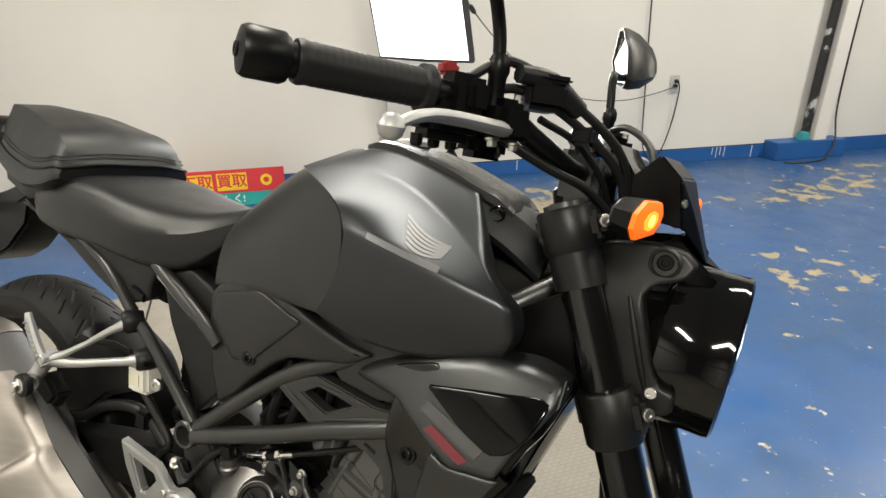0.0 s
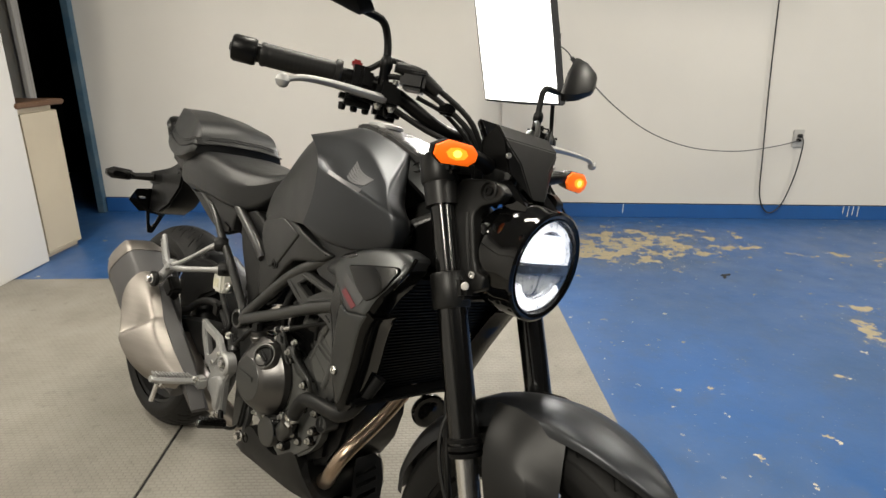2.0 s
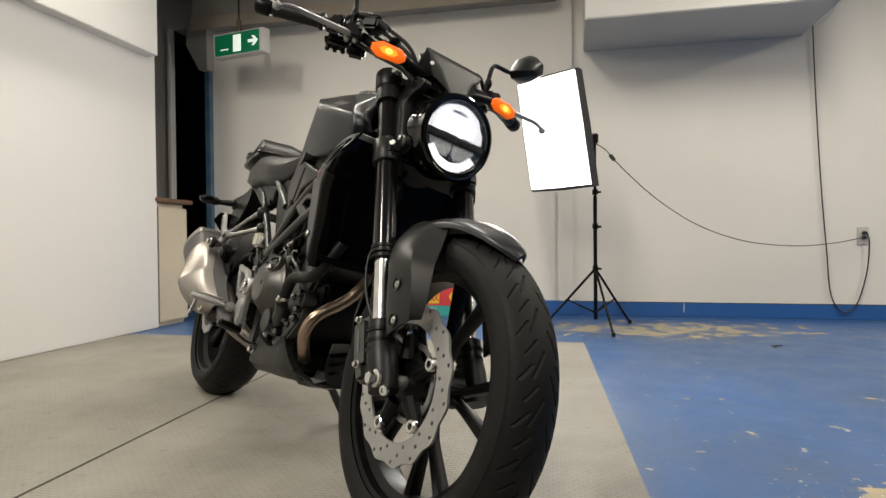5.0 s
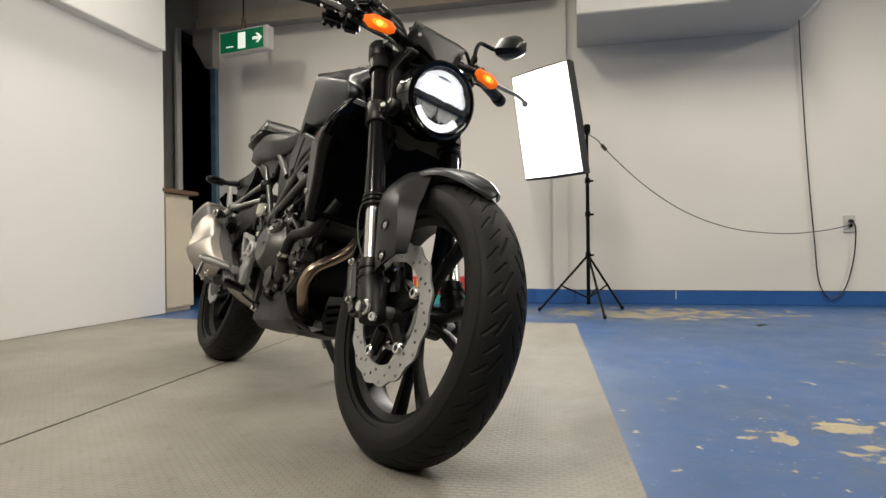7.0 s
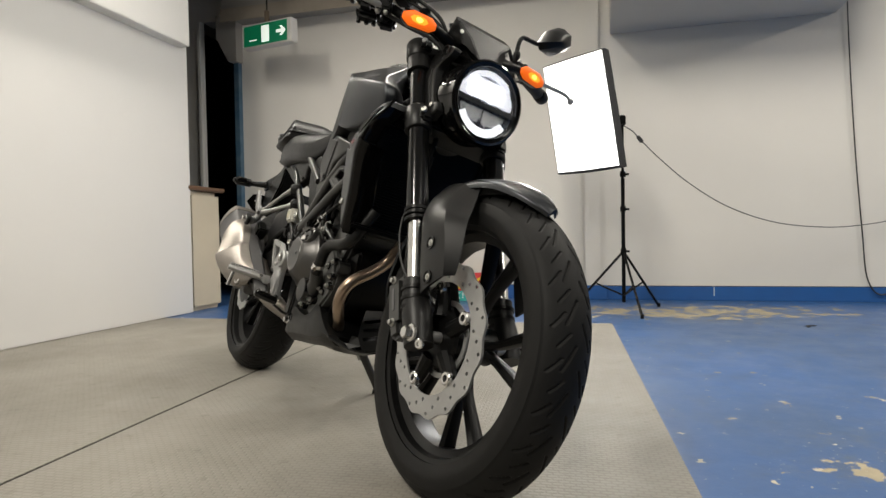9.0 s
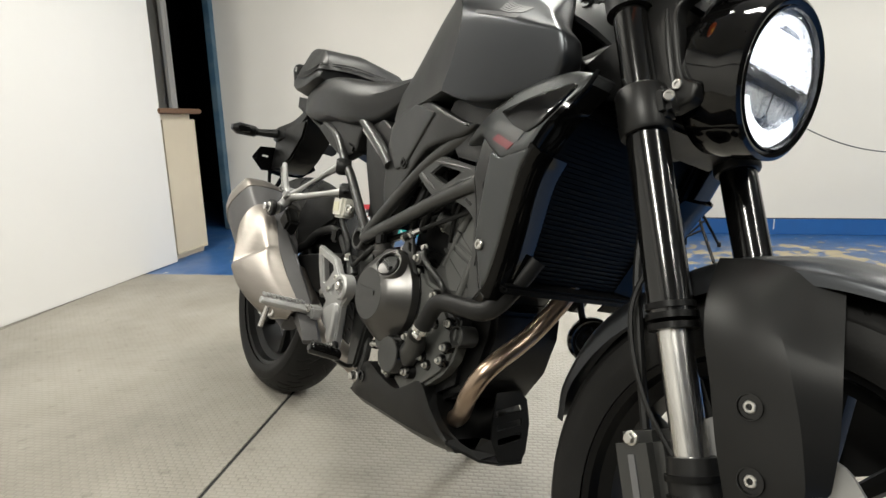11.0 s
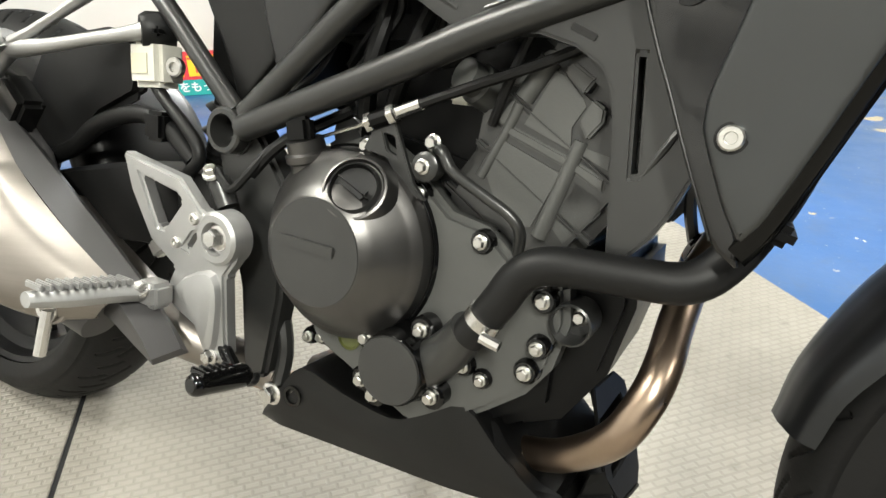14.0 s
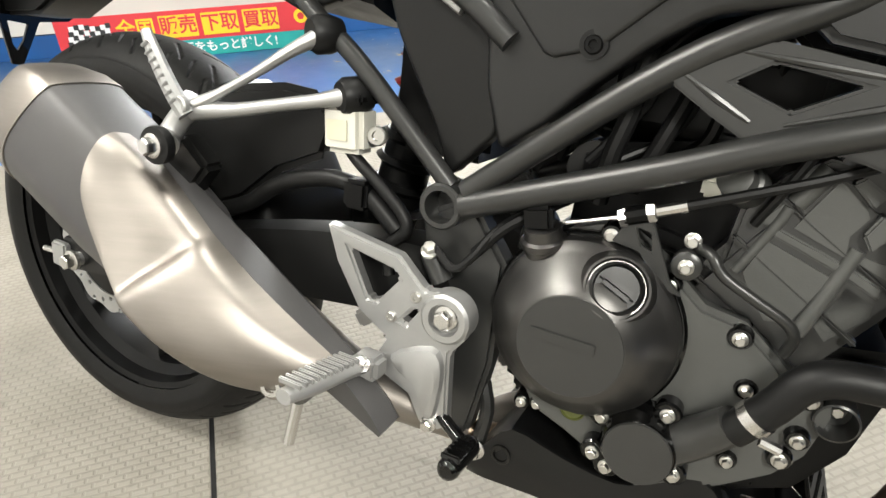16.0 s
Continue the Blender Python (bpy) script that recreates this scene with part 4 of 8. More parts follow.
def clamp(z, h, r, name, mat):
    """A triple clamp: an eye round each leg and the bridge between."""
    bm = bmesh.new()
    for s in (-1, 1):
        tube_bm([fork_pt(z + h / 2, 0.103 * s), fork_pt(z + h / 2 - 0.003, 0.103 * s), fork_pt(z - h / 2 + 0.003, 0.103 * s), fork_pt(z - h / 2, 0.103 * s)], [r * 0.94, r, r, r * 0.94], 28, 1, bm)
    m = Matrix.Rotation(radians(22.8), 3, "Y").inverted()
    box_bm((fx(z) - 0.01, 0, z), (0.060, 0.19, h * 0.8), 0.006, m, bm)
    ob = part(name, bm, mat, BIKE)
    for s in (-1, 1):
        p = Vector(fork_pt(z, 0.103 * s, r * 0.85))
        part("clamp_ear", box_bm(p, (0.028, 0.028, h * 0.7), 0.006, m), mat, ob)
        bolt(p + V(0.013, -0.011, 0.007), (0.62, -0.74, 0.25), 0.0064, ob, BOLT, "cap")
    return ob


for s in (-1, 1):
    fork_leg(s)
clamp(0.905, 0.042, 0.0302, "top_clamp", MATT)
clamp(0.725, 0.052, 0.0302, "lower_clamp", MATT)
part("steering_stem", tube_bm([(1.012 - 0.03, 0, 0.93), (1.09 - 0.03, 0, 0.70)], 0.03, 20, 1), FRAME, BIKE)
part("axle", tube_bm([(1.292, -0.128, 0.283), (1.292, 0.128, 0.283)], 0.011, 16, 1), STEEL, BIKE)
bolt((1.293, -0.126, 0.282), (0, -1, 0), 0.0165, BIKE, CHROME)
bolt((1.322, -0.120, 0.268), (0.4, -0.9, -0.1), 0.009, BIKE, CHROME, "cap")
bolt((1.293, 0.126, 0.282), (0, 1, 0), 0.0165, BIKE, CHROME)


def arc_pt(r, deg, y):
    """A point on an arc round the front wheel, degrees from the top, ahead is plus."""
    a = radians(deg)
    return (FW[0] + r * math.sin(a), y, FW[1] + r * math.cos(a))


st = []
for deg, r, hw, drop in ((-82, 0.300, 0.040, 0.022), (-70, 0.303, 0.055, 0.024), (-50, 0.306, 0.064, 0.034), (-25, 0.308, 0.068, 0.036), (-5, 0.309, 0.068, 0.028), (10, 0.309, 0.064, 0.022), (22, 0.308, 0.050, 0.018), (30, 0.306, 0.030, 0.015), (35, 0.303, 0.008, 0.012)):
    st.append([arc_pt(r + 0.008, deg, 0), arc_pt(r + 0.004, deg, hw * 0.42), arc_pt(r - 0.004, deg, hw * 0.80), arc_pt(r - drop * 0.5, deg, hw * 0.97), arc_pt(r - drop, deg, hw),
               arc_pt(r - drop + 0.003, deg, hw * 0.93), arc_pt(r - 0.010, deg, hw * 0.78), arc_pt(r - 0.002, deg, 0)])
fender = part("front_fender", loft_bm(st, 5, 3, sharp=(1, 2, 4, 5)), TANK, BIKE, "satin black front mudguard hugging the tyre")
GUARD = [[(1.190, 0.062, 0.578), (1.230, 0.064, 0.584), (1.275, 0.064, 0.580), (1.312, 0.058, 0.572)],
         [(1.204, 0.095, 0.540), (1.240, 0.099, 0.541), (1.276, 0.096, 0.537), (1.326, 0.074, 0.524)],
         [(1.220, 0.113, 0.500), (1.255, 0.117, 0.500), (1.302, 0.114, 0.497), (1.336, 0.086, 0.492)],
         [(1.239, 0.116, 0.455), (1.275, 0.119, 0.452), (1.322, 0.115, 0.450), (1.346, 0.092, 0.445)],
         [(1.256, 0.116, 0.405), (1.290, 0.119, 0.403), (1.336, 0.115, 0.405), (1.350, 0.096, 0.404)],
         [(1.277, 0.115, 0.354), (1.297, 0.118, 0.367), (1.338, 0.114, 0.391), (1.349, 0.097, 0.396)]]
for s in (-1, 1):
    cols = [spline([(x, s * y, z) for x, y, z in (row[k] for row in GUARD)], 4) for k in range(4)]
    mids = [[p.lerp(q, 0.5) + V(0, s * 0.0012, 0) for p, q in zip(cols[0], cols[1])], [p.lerp(q, 0.5) + V(0, s * 0.0012, 0) for p, q in zip(cols[1], cols[2])]]
    bm = bmesh.new()
    grid_faces(bm, [cols[0], mids[0], cols[1], mids[1], cols[2], cols[3]], False, False)
    solidify(bm, 0.005)
    part("fender_bracket", bm, MATT, fender, "matt black fork guard of the mudguard", smooth=22)
    for x, z in ((1.281, 0.449), (1.296, 0.386)):
        part("bolt_recess", lathe_bm([(-0.004, 0.0124), (0.0006, 0.0124), (0.0006, 0.0112), (-0.0012, 0.0108), (-0.0012, 0)], (x, s * 0.1205, z), (0, s, 0), 24), GLOSS, fender)
        bolt((x, s * 0.1180, z), (0, s, 0), 0.0060, fender, BOLT, "cap")
# caliper with its hose
bm = box_bm((1.188, -0.086, 0.330), (0.060, 0.062, 0.105), 0.012, Matrix.Rotation(radians(-25), 3, "Y"))
box_bm((1.205, -0.094, 0.285), (0.035, 0.045, 0.05), 0.008, Matrix.Rotation(radians(-35), 3, "Y"), bm)
cal = part("brake_caliper", bm, ENGINE, BIKE, "black brake caliper behind the fork leg")
for x, z in ((1.170, 0.372), (1.200, 0.292)):
    bolt((x, -0.118, z), (0, -1, 0), 0.008, cal, BOLT)
part("caliper_mark", box_bm((1.183, -0.1176, 0.335), (0.008, 0.001, 0.045), 0, Matrix.Rotation(radians(-25), 3, "Y")), EMBLEM, cal)
part("brake_hose", tube_bm([(1.168, -0.092, 0.38), (1.14, -0.088, 0.45), (1.105, -0.080, 0.55), (1.085, -0.06, 0.64), (1.075, -0.04, 0.74)], 0.0055, 8), HOSE, BIKE)
part("sensor_wire", tube_bm([(1.23, -0.10, 0.35), (1.17, -0.115, 0.42), (1.13, -0.11, 0.50), (1.12, -0.08, 0.57), (1.09, -0.05, 0.66)], 0.003, 6), HOSE, BIKE)

# ---------- headlight ----------
HC, HD, LAMP = Vector((1.171, 0.0, 0.789)), Vector((1, 0, -0.07)).normalized(), 1.07
head = part("headlight", lathe_bm([(d, r * 1.01) for d, r in ((-0.108, 0.030), (-0.103, 0.055), (-0.090, 0.074), (-0.066, 0.083), (-0.060, 0.0875), (-0.058, 0.0895), (-0.020, 0.0905), (-0.018, 0.0893), (0.004, 0.0900), (0.010, 0.0895), (0.013, 0.085), (0.012, 0.080), (0.006, 0.0735), (-0.012, 0.072), (-0.02, 0.0))], HC, HD, 72), GLOSS, BIKE, "round gloss black headlight shell")
part("bezel_ring", lathe_bm([(d, r * LAMP) for d, r in ((0.006, 0.0705), (0.012, 0.0715), (0.013, 0.0735), (0.007, 0.0745))], HC, HD, 64, closed=True), GLOSS, head)
hd, ha, hb = basis(HD)
up_h = Vector((0, 0, 1)) - HD * HD.z
up_h.normalize()
side_h = HD.cross(up_h)


def on_lamp(u, v, depth):
    return HC + HD * depth + (side_h * u + up_h * v) * LAMP


def lamp_plate(outline, d0, d1):
    bm = bmesh.new()
    a = [bm.verts.new(on_lamp(u, v, d0)) for u, v in outline]
    b = [bm.verts.new(on_lamp(u, v, d1)) for u, v in outline]
    bm.faces.new(a)
    bm.faces.new(list(reversed(b)))
    for i in range(len(a)):
        j = (i + 1) % len(a)
        bm.faces.new((a[i], b[i], b[j], a[j]))
    return bm


def ring_sector(r0, r1, a0, a1, n=24):
    out = [(r1 * math.sin(radians(a0 + (a1 - a0) * i / n)), r1 * math.cos(radians(a0 + (a1 - a0) * i / n))) for i in range(n + 1)]
    return out + [(r0 * math.sin(radians(a0 + (a1 - a0) * i / n)), r0 * math.cos(radians(a0 + (a1 - a0) * i / n))) for i in range(n, -1, -1)]


SILVER = material("reflector_silver", (0.60, 0.61, 0.62), 0.30, 0.25, scale=30)
part("reflector_back", lamp_plate(ring_sector(0.0005, 0.0705, -180, 180, 48), -0.010, -0.006), material("chromed_reflector", (0.42, 0.42, 0.43), 0.22, 1.0, scale=30), head)
part("upper_led", lamp_plate([(-0.036, 0.008), (0.044, 0.005), (0.050, 0.020), (0.040, 0.034), (0.020, 0.040), (-0.022, 0.040), (-0.040, 0.028)], -0.005, -0.001), LED, head, "lit white upper headlight lamp")
# this reflector emits, in place of the LED light it would throw back
part("upper_reflector", lamp_plate([(-0.063, 0.004), (0.063, 0.004), (0.062, 0.020), (0.050, 0.038), (0.030, 0.046), (-0.030, 0.046), (-0.050, 0.038), (-0.062, 0.020)], -0.006, -0.003), LED_DIM, head, "reflector round the upper lamp, given a glow of its own")
part("top_light", lamp_plate(ring_sector(0.053, 0.064, -50, 50), -0.006, 0.001), LED_DIM, head, "lit white arc at the top of the headlight")
part("lower_light", lamp_plate(ring_sector(0.051, 0.067, 122, 238), -0.006, 0.001), LED_SOFT, head, "lit white arc at the foot of the headlight")
part("cross_bar", lamp_plate([(-0.069, -0.010), (0.069, -0.010), (0.070, 0.001), (-0.070, 0.001)], -0.006, 0.003), material("lamp_bar_grey", (0.035, 0.036, 0.038), 0.25), head)
for s in (-1, 1):
    for r0, d in ((0.95, -0.006), (0.72, -0.0035), (0.45, -0.001)):
        part("lower_reflector", lamp_plate([(s * (0.026 + (u - 0.026) * r0), -0.029 + (v + 0.029) * r0) for u, v in ((0.0003, -0.013), (0.056, -0.013), (0.050, -0.030), (0.034, -0.043), (0.012, -0.047), (0.0003, -0.046))], d - 0.004, d), SILVER, head, "silver lower reflector")
bm = bmesh.new()
rings = []
for k in range(9):
    q = k / 8
    rr, dd = 0.0715 * math.cos(q * 1.5), 0.004 + 0.014 * math.sin(q * 1.5)
    rings.append([on_lamp(rr * math.sin(a), rr * math.cos(a), dd) for a in (2 * math.pi * i / 48 for i in range(48))])
grid_faces(bm, rings, cap=False)
bmesh.ops.solidify(bm, geom=bm.faces[:], thickness=0.0025)
lens = part("lens", bm, LENS, head, "clear domed headlight lens")
lens.visible_shadow = False
for s in (-1, 1):
    bm = panel_bm([(1.035, 0.886), (1.045, 0.900), (1.091, 0.906), (1.122, 0.902), (1.136, 0.890), (1.128, 0.875), (1.100, 0.864), (1.092, 0.851), (1.102, 0.819), (1.115, 0.781), (1.124, 0.766), (1.140, 0.762), (1.141, 0.742), (1.111, 0.727), (1.093, 0.742), (1.067, 0.809), (1.044, 0.865)],
                  lambda x, z: 0.098 - 0.014 * max(0.0, min(1.0, (z - 0.84) / 0.05)), s, 0.005, 0.016, 0.015)
    b = part("headlight_bracket", bm, MATT, BIKE, "matt black headlight bracket", smooth=40)
    part("arm_ridge", tube_bm([(1.080, s * 0.0965, 0.850), (1.092, s * 0.0985, 0.815), (1.105, s * 0.0985, 0.778), (1.112, s * 0.0985, 0.760)], [0.002, 0.0035, 0.0035, 0.002], 8, 3), MATT, b)
    part("eye", lathe_bm([(0, 0.016), (0.008, 0.016), (0.009, 0.013), (0.004, 0.012), (0.004, 0)], (1.106, s * 0.080, 0.889), (0, s, 0), 24), MATT, b)
    bolt((1.106, s * 0.085, 0.889), (0, s, 0), 0.008, b, PLASTIC, "cap")
    bolt((1.118, s * 0.0985, 0.759), (0, s, 0), 0.0065, b, CHROME, "cap")

# ---------- meter cowl ----------
COWL_Y = 0.003
cowl_pts = {"top": (1.080, 0.070, 0.994), "front": (1.104, 0.075, 0.973), "mid": (1.118, 0.040, 0.940), "tongue": (1.139, 0.018, 0.886), "low": (1.112, 0.058, 0.922), "rear_low": (1.058, 0.062, 0.928), "rear": (1.042, 0.068, 0.955)}
bm = bmesh.new()
cv = {(k, s): bm.verts.new((x, COWL_Y + s * y, z)) for k, (x, y, z) in cowl_pts.items() for s in (-1, 1)}
for a, b in (("rear", "top"), ("top", "front"), ("front", "mid"), ("mid", "tongue"), ("tongue", "low"), ("low", "rear_low"), ("rear_low", "rear")):
    bm.faces.new((cv[a, -1], cv[a, 1], cv[b, 1], cv[b, -1]))
for s in (-1, 1):
    bm.faces.new([cv[k, s] for k in ("top", "rear", "rear_low", "low", "front")])
    bm.faces.new([cv[k, s] for k in ("front", "low", "mid")])
    bm.faces.new([cv[k, s] for k in ("mid", "low", "tongue")])
bmesh.ops.recalc_face_normals(bm, faces=bm.faces)
bevelled(bm, 0.0022, 2, 12)
cowl = part("meter_cowl", bm, PLASTIC, BIKE, "faceted matt black cowl over the headlight", smooth=20)
part("meter_screen", box_bm((1.042, 0, 0.978), (0.012, 0.112, 0.052), 0.004, Matrix.Rotation(radians(-35), 3, "Y")), GLOSS, cowl, "dark meter screen")
for s in (-1, 1):
    bolt((1.1095, COWL_Y + s * 0.0640, 0.948), (1, s * 0.45, 0.1), 0.0045, cowl, BOLT, "cap")
    bm = bmesh.new()
    top = [(1.088, 0.062, 0.902), (1.108, 0.042, 0.912), (1.137, 0.022, 0.884), (1.154, 0.046, 0.875)]
    grid_faces(bm, [[V(x, s * y, z) for x, y, z in top], [V(x - 0.006, s * y, z - 0.016) for x, y, z in top]])
    bevelled(bm, 0.0012, 1, 20)
    part("lamp_fin", bm, GLOSS, cowl, "gloss black fin above the headlight", smooth=20)


def turn_signal(at, out, up, lit, parent_name="turn_signal", label="lit amber front indicator on a short stalk", stalk=(0, 0, 0)):
    """An elongated eight-sided indicator with its lens, rim and stalk."""
    at, out, up = Vector(at), Vector(out).normalized(), Vector(up).normalized()
    fwd = out.cross(up).normalized()
    if fwd.x < 0 and lit:
        fwd = -fwd
    o = [(-0.042, 0.006), (-0.028, 0.0165), (0.020, 0.0185), (0.042, 0.007), (0.042, -0.007), (0.024, -0.0185), (-0.028, -0.0165), (-0.042, -0.006)]

    def rings_of(spec):
        bm = bmesh.new()
        grid_faces(bm, [[at + out * u * k + up * v * k + fwd * d for u, v in o] for d, k in spec])
        return bevelled(bm, 0.0012, 1)
    sig = part(parent_name, rings_of([(-0.018, 0.55), (-0.012, 0.85), (0.004, 1.0), (0.006, 1.0)]), PLASTIC, BIKE, label)
    if lit:
        part("lens", rings_of([(0.0062, 0.95), (0.010, 0.93), (0.0125, 0.80), (0.0130, 0.40)]), AMBER_LIT, sig, "lit amber lens")
        # two glowing ellipses on the lens face imitate its brighter middle
        bmb = bmesh.new()
        grid_faces(bmb, [[at + out * (0.002 + 0.021 * math.cos(a)) + up * 0.0095 * math.sin(a) + fwd * d for a in (2 * math.pi * i / 8 for i in range(8))] for d in (0.0126, 0.0134)])
        part("lens_glow", bmb, AMBER_MID, sig)
        bmb = bmesh.new()
        grid_faces(bmb, [[at + out * (0.002 + 0.008 * math.cos(a)) + up * 0.0055 * math.sin(a) + fwd * d for a in (2 * math.pi * i / 14 for i in range(14))] for d in (0.0130, 0.0140)])
        part("bulb_glow", bmb, AMBER_HOT, sig, "glowing spot on the amber lens, for the lamp behind it")
    else:
        part("lens", rings_of([(-0.0185, 0.5), (-0.022, 0.45)]), GLOSS, sig, "unlit smoked lens")
    st = Vector(stalk)
    part("stalk", tube_bm([at - out * 0.030 - fwd * 0.006, at - out * 0.046 - fwd * 0.004, st], [0.011, 0.0105, 0.014], 12, 4), PLASTIC, sig)
    return sig


for s in (-1, 1):
    turn_signal((1.089 + 0.006 * s, s * 0.157, 0.934), (-0.12, s, -0.02), (0.12, 0, 1), True, stalk=(1.084 + 0.008 * s, s * 0.066, 0.926))

# ---------- handlebar and controls ----------
def bar_pt(s, x, y, z):
    """Mirrors a point of the bar to the other side, with the bar turned a touch."""
    return (x + (0.036 * y / 0.37 if s > 0 else 0.0), s * y, z)


bar = part("handlebar", tube_bm([bar_pt(-1, 0.830, 0.380, 1.020), bar_pt(-1, 0.910, 0.247, 1.018), bar_pt(-1, 0.946, 0.180, 1.010), bar_pt(-1, 0.992, 0.095, 0.968), (0.997, 0, 0.962), bar_pt(1, 0.992, 0.095, 0.968), bar_pt(1, 0.946, 0.180, 1.010), bar_pt(1, 0.910, 0.247, 1.018), bar_pt(1, 0.830, 0.380, 1.020)], 0.0115, 16), PLASTIC, BIKE, "matt black handlebar")
for y in (-0.045, 0.045):
    part("riser", box_bm((0.997, y, 0.955), (0.045, 0.030, 0.055), 0.008), ENGINE, bar)
for s in (-1, 1):
    a, b = Vector(bar_pt(s, 0.846, 0.352, 1.020)), Vector(bar_pt(s, 0.908, 0.250, 1.018))
    d = (b - a).normalized()
    prof = [(0, 0.0165), (0.004, 0.0178), (0.010, 0.0165)]
    L = (b - a).length
    for k in range(14):
        h = 0.012 + (L - 0.03) * k / 14
        prof += [(h, 0.0166), (h + 0.002, 0.0169), (h + (L - 0.03) / 14 - 0.002, 0.0169)]
    prof += [(L - 0.012, 0.0166), (L - 0.010, 0.0205), (L - 0.003, 0.021), (L, 0.019)]
    part("grip", lathe_bm(prof, a, d, 24), HOSE, bar, "ribbed black rubber grip")
    part("bar_end", lathe_bm([(-0.042, 0.010), (-0.040, 0.0175), (-0.036, 0.0195), (-0.010, 0.0195), (-0.006, 0.0175), (-0.006, 0.0135), (0.0, 0.0135)], a, d, 24), PLASTIC, bar, "black bar-end weight")
    bolt(a - d * 0.041, -d, 0.006, bar, PLASTIC, "cap")
    c = Vector(bar_pt(s, 0.922, 0.226, 1.014))
    rot = d.to_track_quat("X", "Z").to_matrix()
    sw = box_bm(c, (0.042, 0.040, 0.046), 0.010, rot)
    box_bm(c + V(0.016, 0, 0.004), (0.020, 0.030, 0.030), 0.005, rot, sw)
    part("switch_housing", sw, PLASTIC, bar, "black handlebar switch housing")
    if s < 0:
        part("stop_switch", box_bm(c + V(-0.012, 0.0, 0.026), (0.016, 0.016, 0.012), 0.003, rot), RED, bar, "red stop switch")
    low = box_bm(bar_pt(s, 0.900, 0.206, 0.990), (0.060, 0.042, 0.026), 0.009, rot)
    box_bm(bar_pt(s, 0.926, 0.166, 0.978), (0.044, 0.034, 0.026), 0.007, rot, low)
    lw = part("switch_base", low, PLASTIC, bar, "black underside of the switch housing")
    for kx, ky in ((0.884, 0.222), (0.893, 0.205), (0.904, 0.190)):
        part("screw_boss", lathe_bm([(0, 0.0062), (0.010, 0.0058), (0.012, 0.004)], bar_pt(s, kx, ky, 0.981), (0, 0, -1), 12), PLASTIC, lw)
    bolt(bar_pt(s, 0.953, 0.206, 0.984), (0.1, 0, -1), 0.0070, bar, BOLT)
    # lever with its ball end and perch
    ball = Vector(bar_pt(s, 0.953, 0.372, 0.980))
    if s > 0:
        ball = Vector((0.993, 0.383, 0.983))
    pts = [ball, ball + (c - ball) * 0.18 + V(0.010, 0, 0.004), ball + (c - ball) * 0.55 + V(0.018, 0, -0.004), Vector(bar_pt(s, 0.962, 0.212, 0.994)), Vector(bar_pt(s, 0.966, 0.190, 0.994))]
    lev = part("lever", tube_bm(pts, [0.0045, 0.0062, 0.0075, 0.0095, 0.009], 12, 6, flat=0.75), STEEL, bar, "polished aluminium lever")
    part("ball_end", lathe_bm([(-0.0095, 0.001), (-0.0088, 0.0042), (-0.006, 0.0077), (0, 0.0098), (0.006, 0.0077), (0.0088, 0.0042), (0.0095, 0.001)], ball, (0, 0, 1), 20), STEEL, lev)
    per = Vector(bar_pt(s, 0.952, 0.192, 1.004))
    perch = box_bm(per, (0.038, 0.052, 0.034), 0.008, rot)
    box_bm(per + V(0.014, 0, -0.010), (0.026, 0.030, 0.018), 0.004, rot, perch)
    pc = part("lever_perch", perch, PLASTIC, bar)
    bolt(per + V(0.016, 0, 0.016), (0.1, 0, 1), 0.006, pc, BOLT)
    bolt(per + V(0.016, 0, -0.022), (0.1, 0, -1), 0.006, pc, BOLT)
    part("wire_clip", tube_bm([per + V(0.0, 0, -0.02), per + V(0.004, 0, -0.032), per + V(-0.004, -s * 0.012, -0.034), per + V(-0.006, -s * 0.02, -0.026)], 0.002, 6), HOSE, bar)
    # mirror
    m0 = Vector((0.946 + (0.012 if s > 0 else 0), s * 0.198, 1.022))
    el = m0 + V(-0.006, s * 0.004, 0.060)
    stem = part("mirror_stem", tube_bm([m0, m0 + V(-0.002, 0, 0.044), el + V(0, s * 0.001, 0.012), el + V(-0.002, s * 0.010, 0.026), el + V(-0.003, s * 0.024, 0.030), el + V(-0.002, s * 0.060, 0.032), el + V(0.006, s * 0.088, 0.038)], 0.0062, 12), PLASTIC, bar)
    part("stem_boot", lathe_bm([(0, 0.0085), (0.03, 0.0085), (0.034, 0.0105), (0.044, 0.0100), (0.05, 0.007)], m0 + V(0, 0, -0.012), (0, 0, 1), 16), PLASTIC, stem)
    mc = V(0.935, s * 0.322, 1.152)
    o = [(0.018, 0.054), (0.044, 0.056), (0.058, 0.004), (0.004, -0.042), (-0.050, -0.054), (-0.068, -0.042), (-0.040, 0.008)]
    tilt = V(-1, -s * 0.47, 0.06).normalized()

    def mirror_pt(u, v, k, d):
        return mc + V(-0.47 * u * k, s * u * k, v * k) + tilt * d
    bm = bmesh.new()
    grid_faces(bm, [[mirror_pt(u, v, k, dd) for u, v in o] for dd, k in ((-0.050, 0.34), (-0.045, 0.52), (-0.022, 0.88), (-0.004, 0.99), (0.0, 1.0), (0.006, 0.985), (0.006, 0.93), (0.003, 0.92))])
    bevelled(bm, 0.0016, 2, 35)
    shell = part("mirror", bm, PLASTIC, bar, "black five-sided rear-view mirror")
    bm = bmesh.new()
    grid_faces(bm, [[mirror_pt(u, v, k, dd) for u, v in o] for dd, k in ((0.002, 0.915), (0.0036, 0.915), (0.0040, 0.90))])
    part("mirror_glass", bm, MIRROR, shell, "mirror glass", smooth=0)
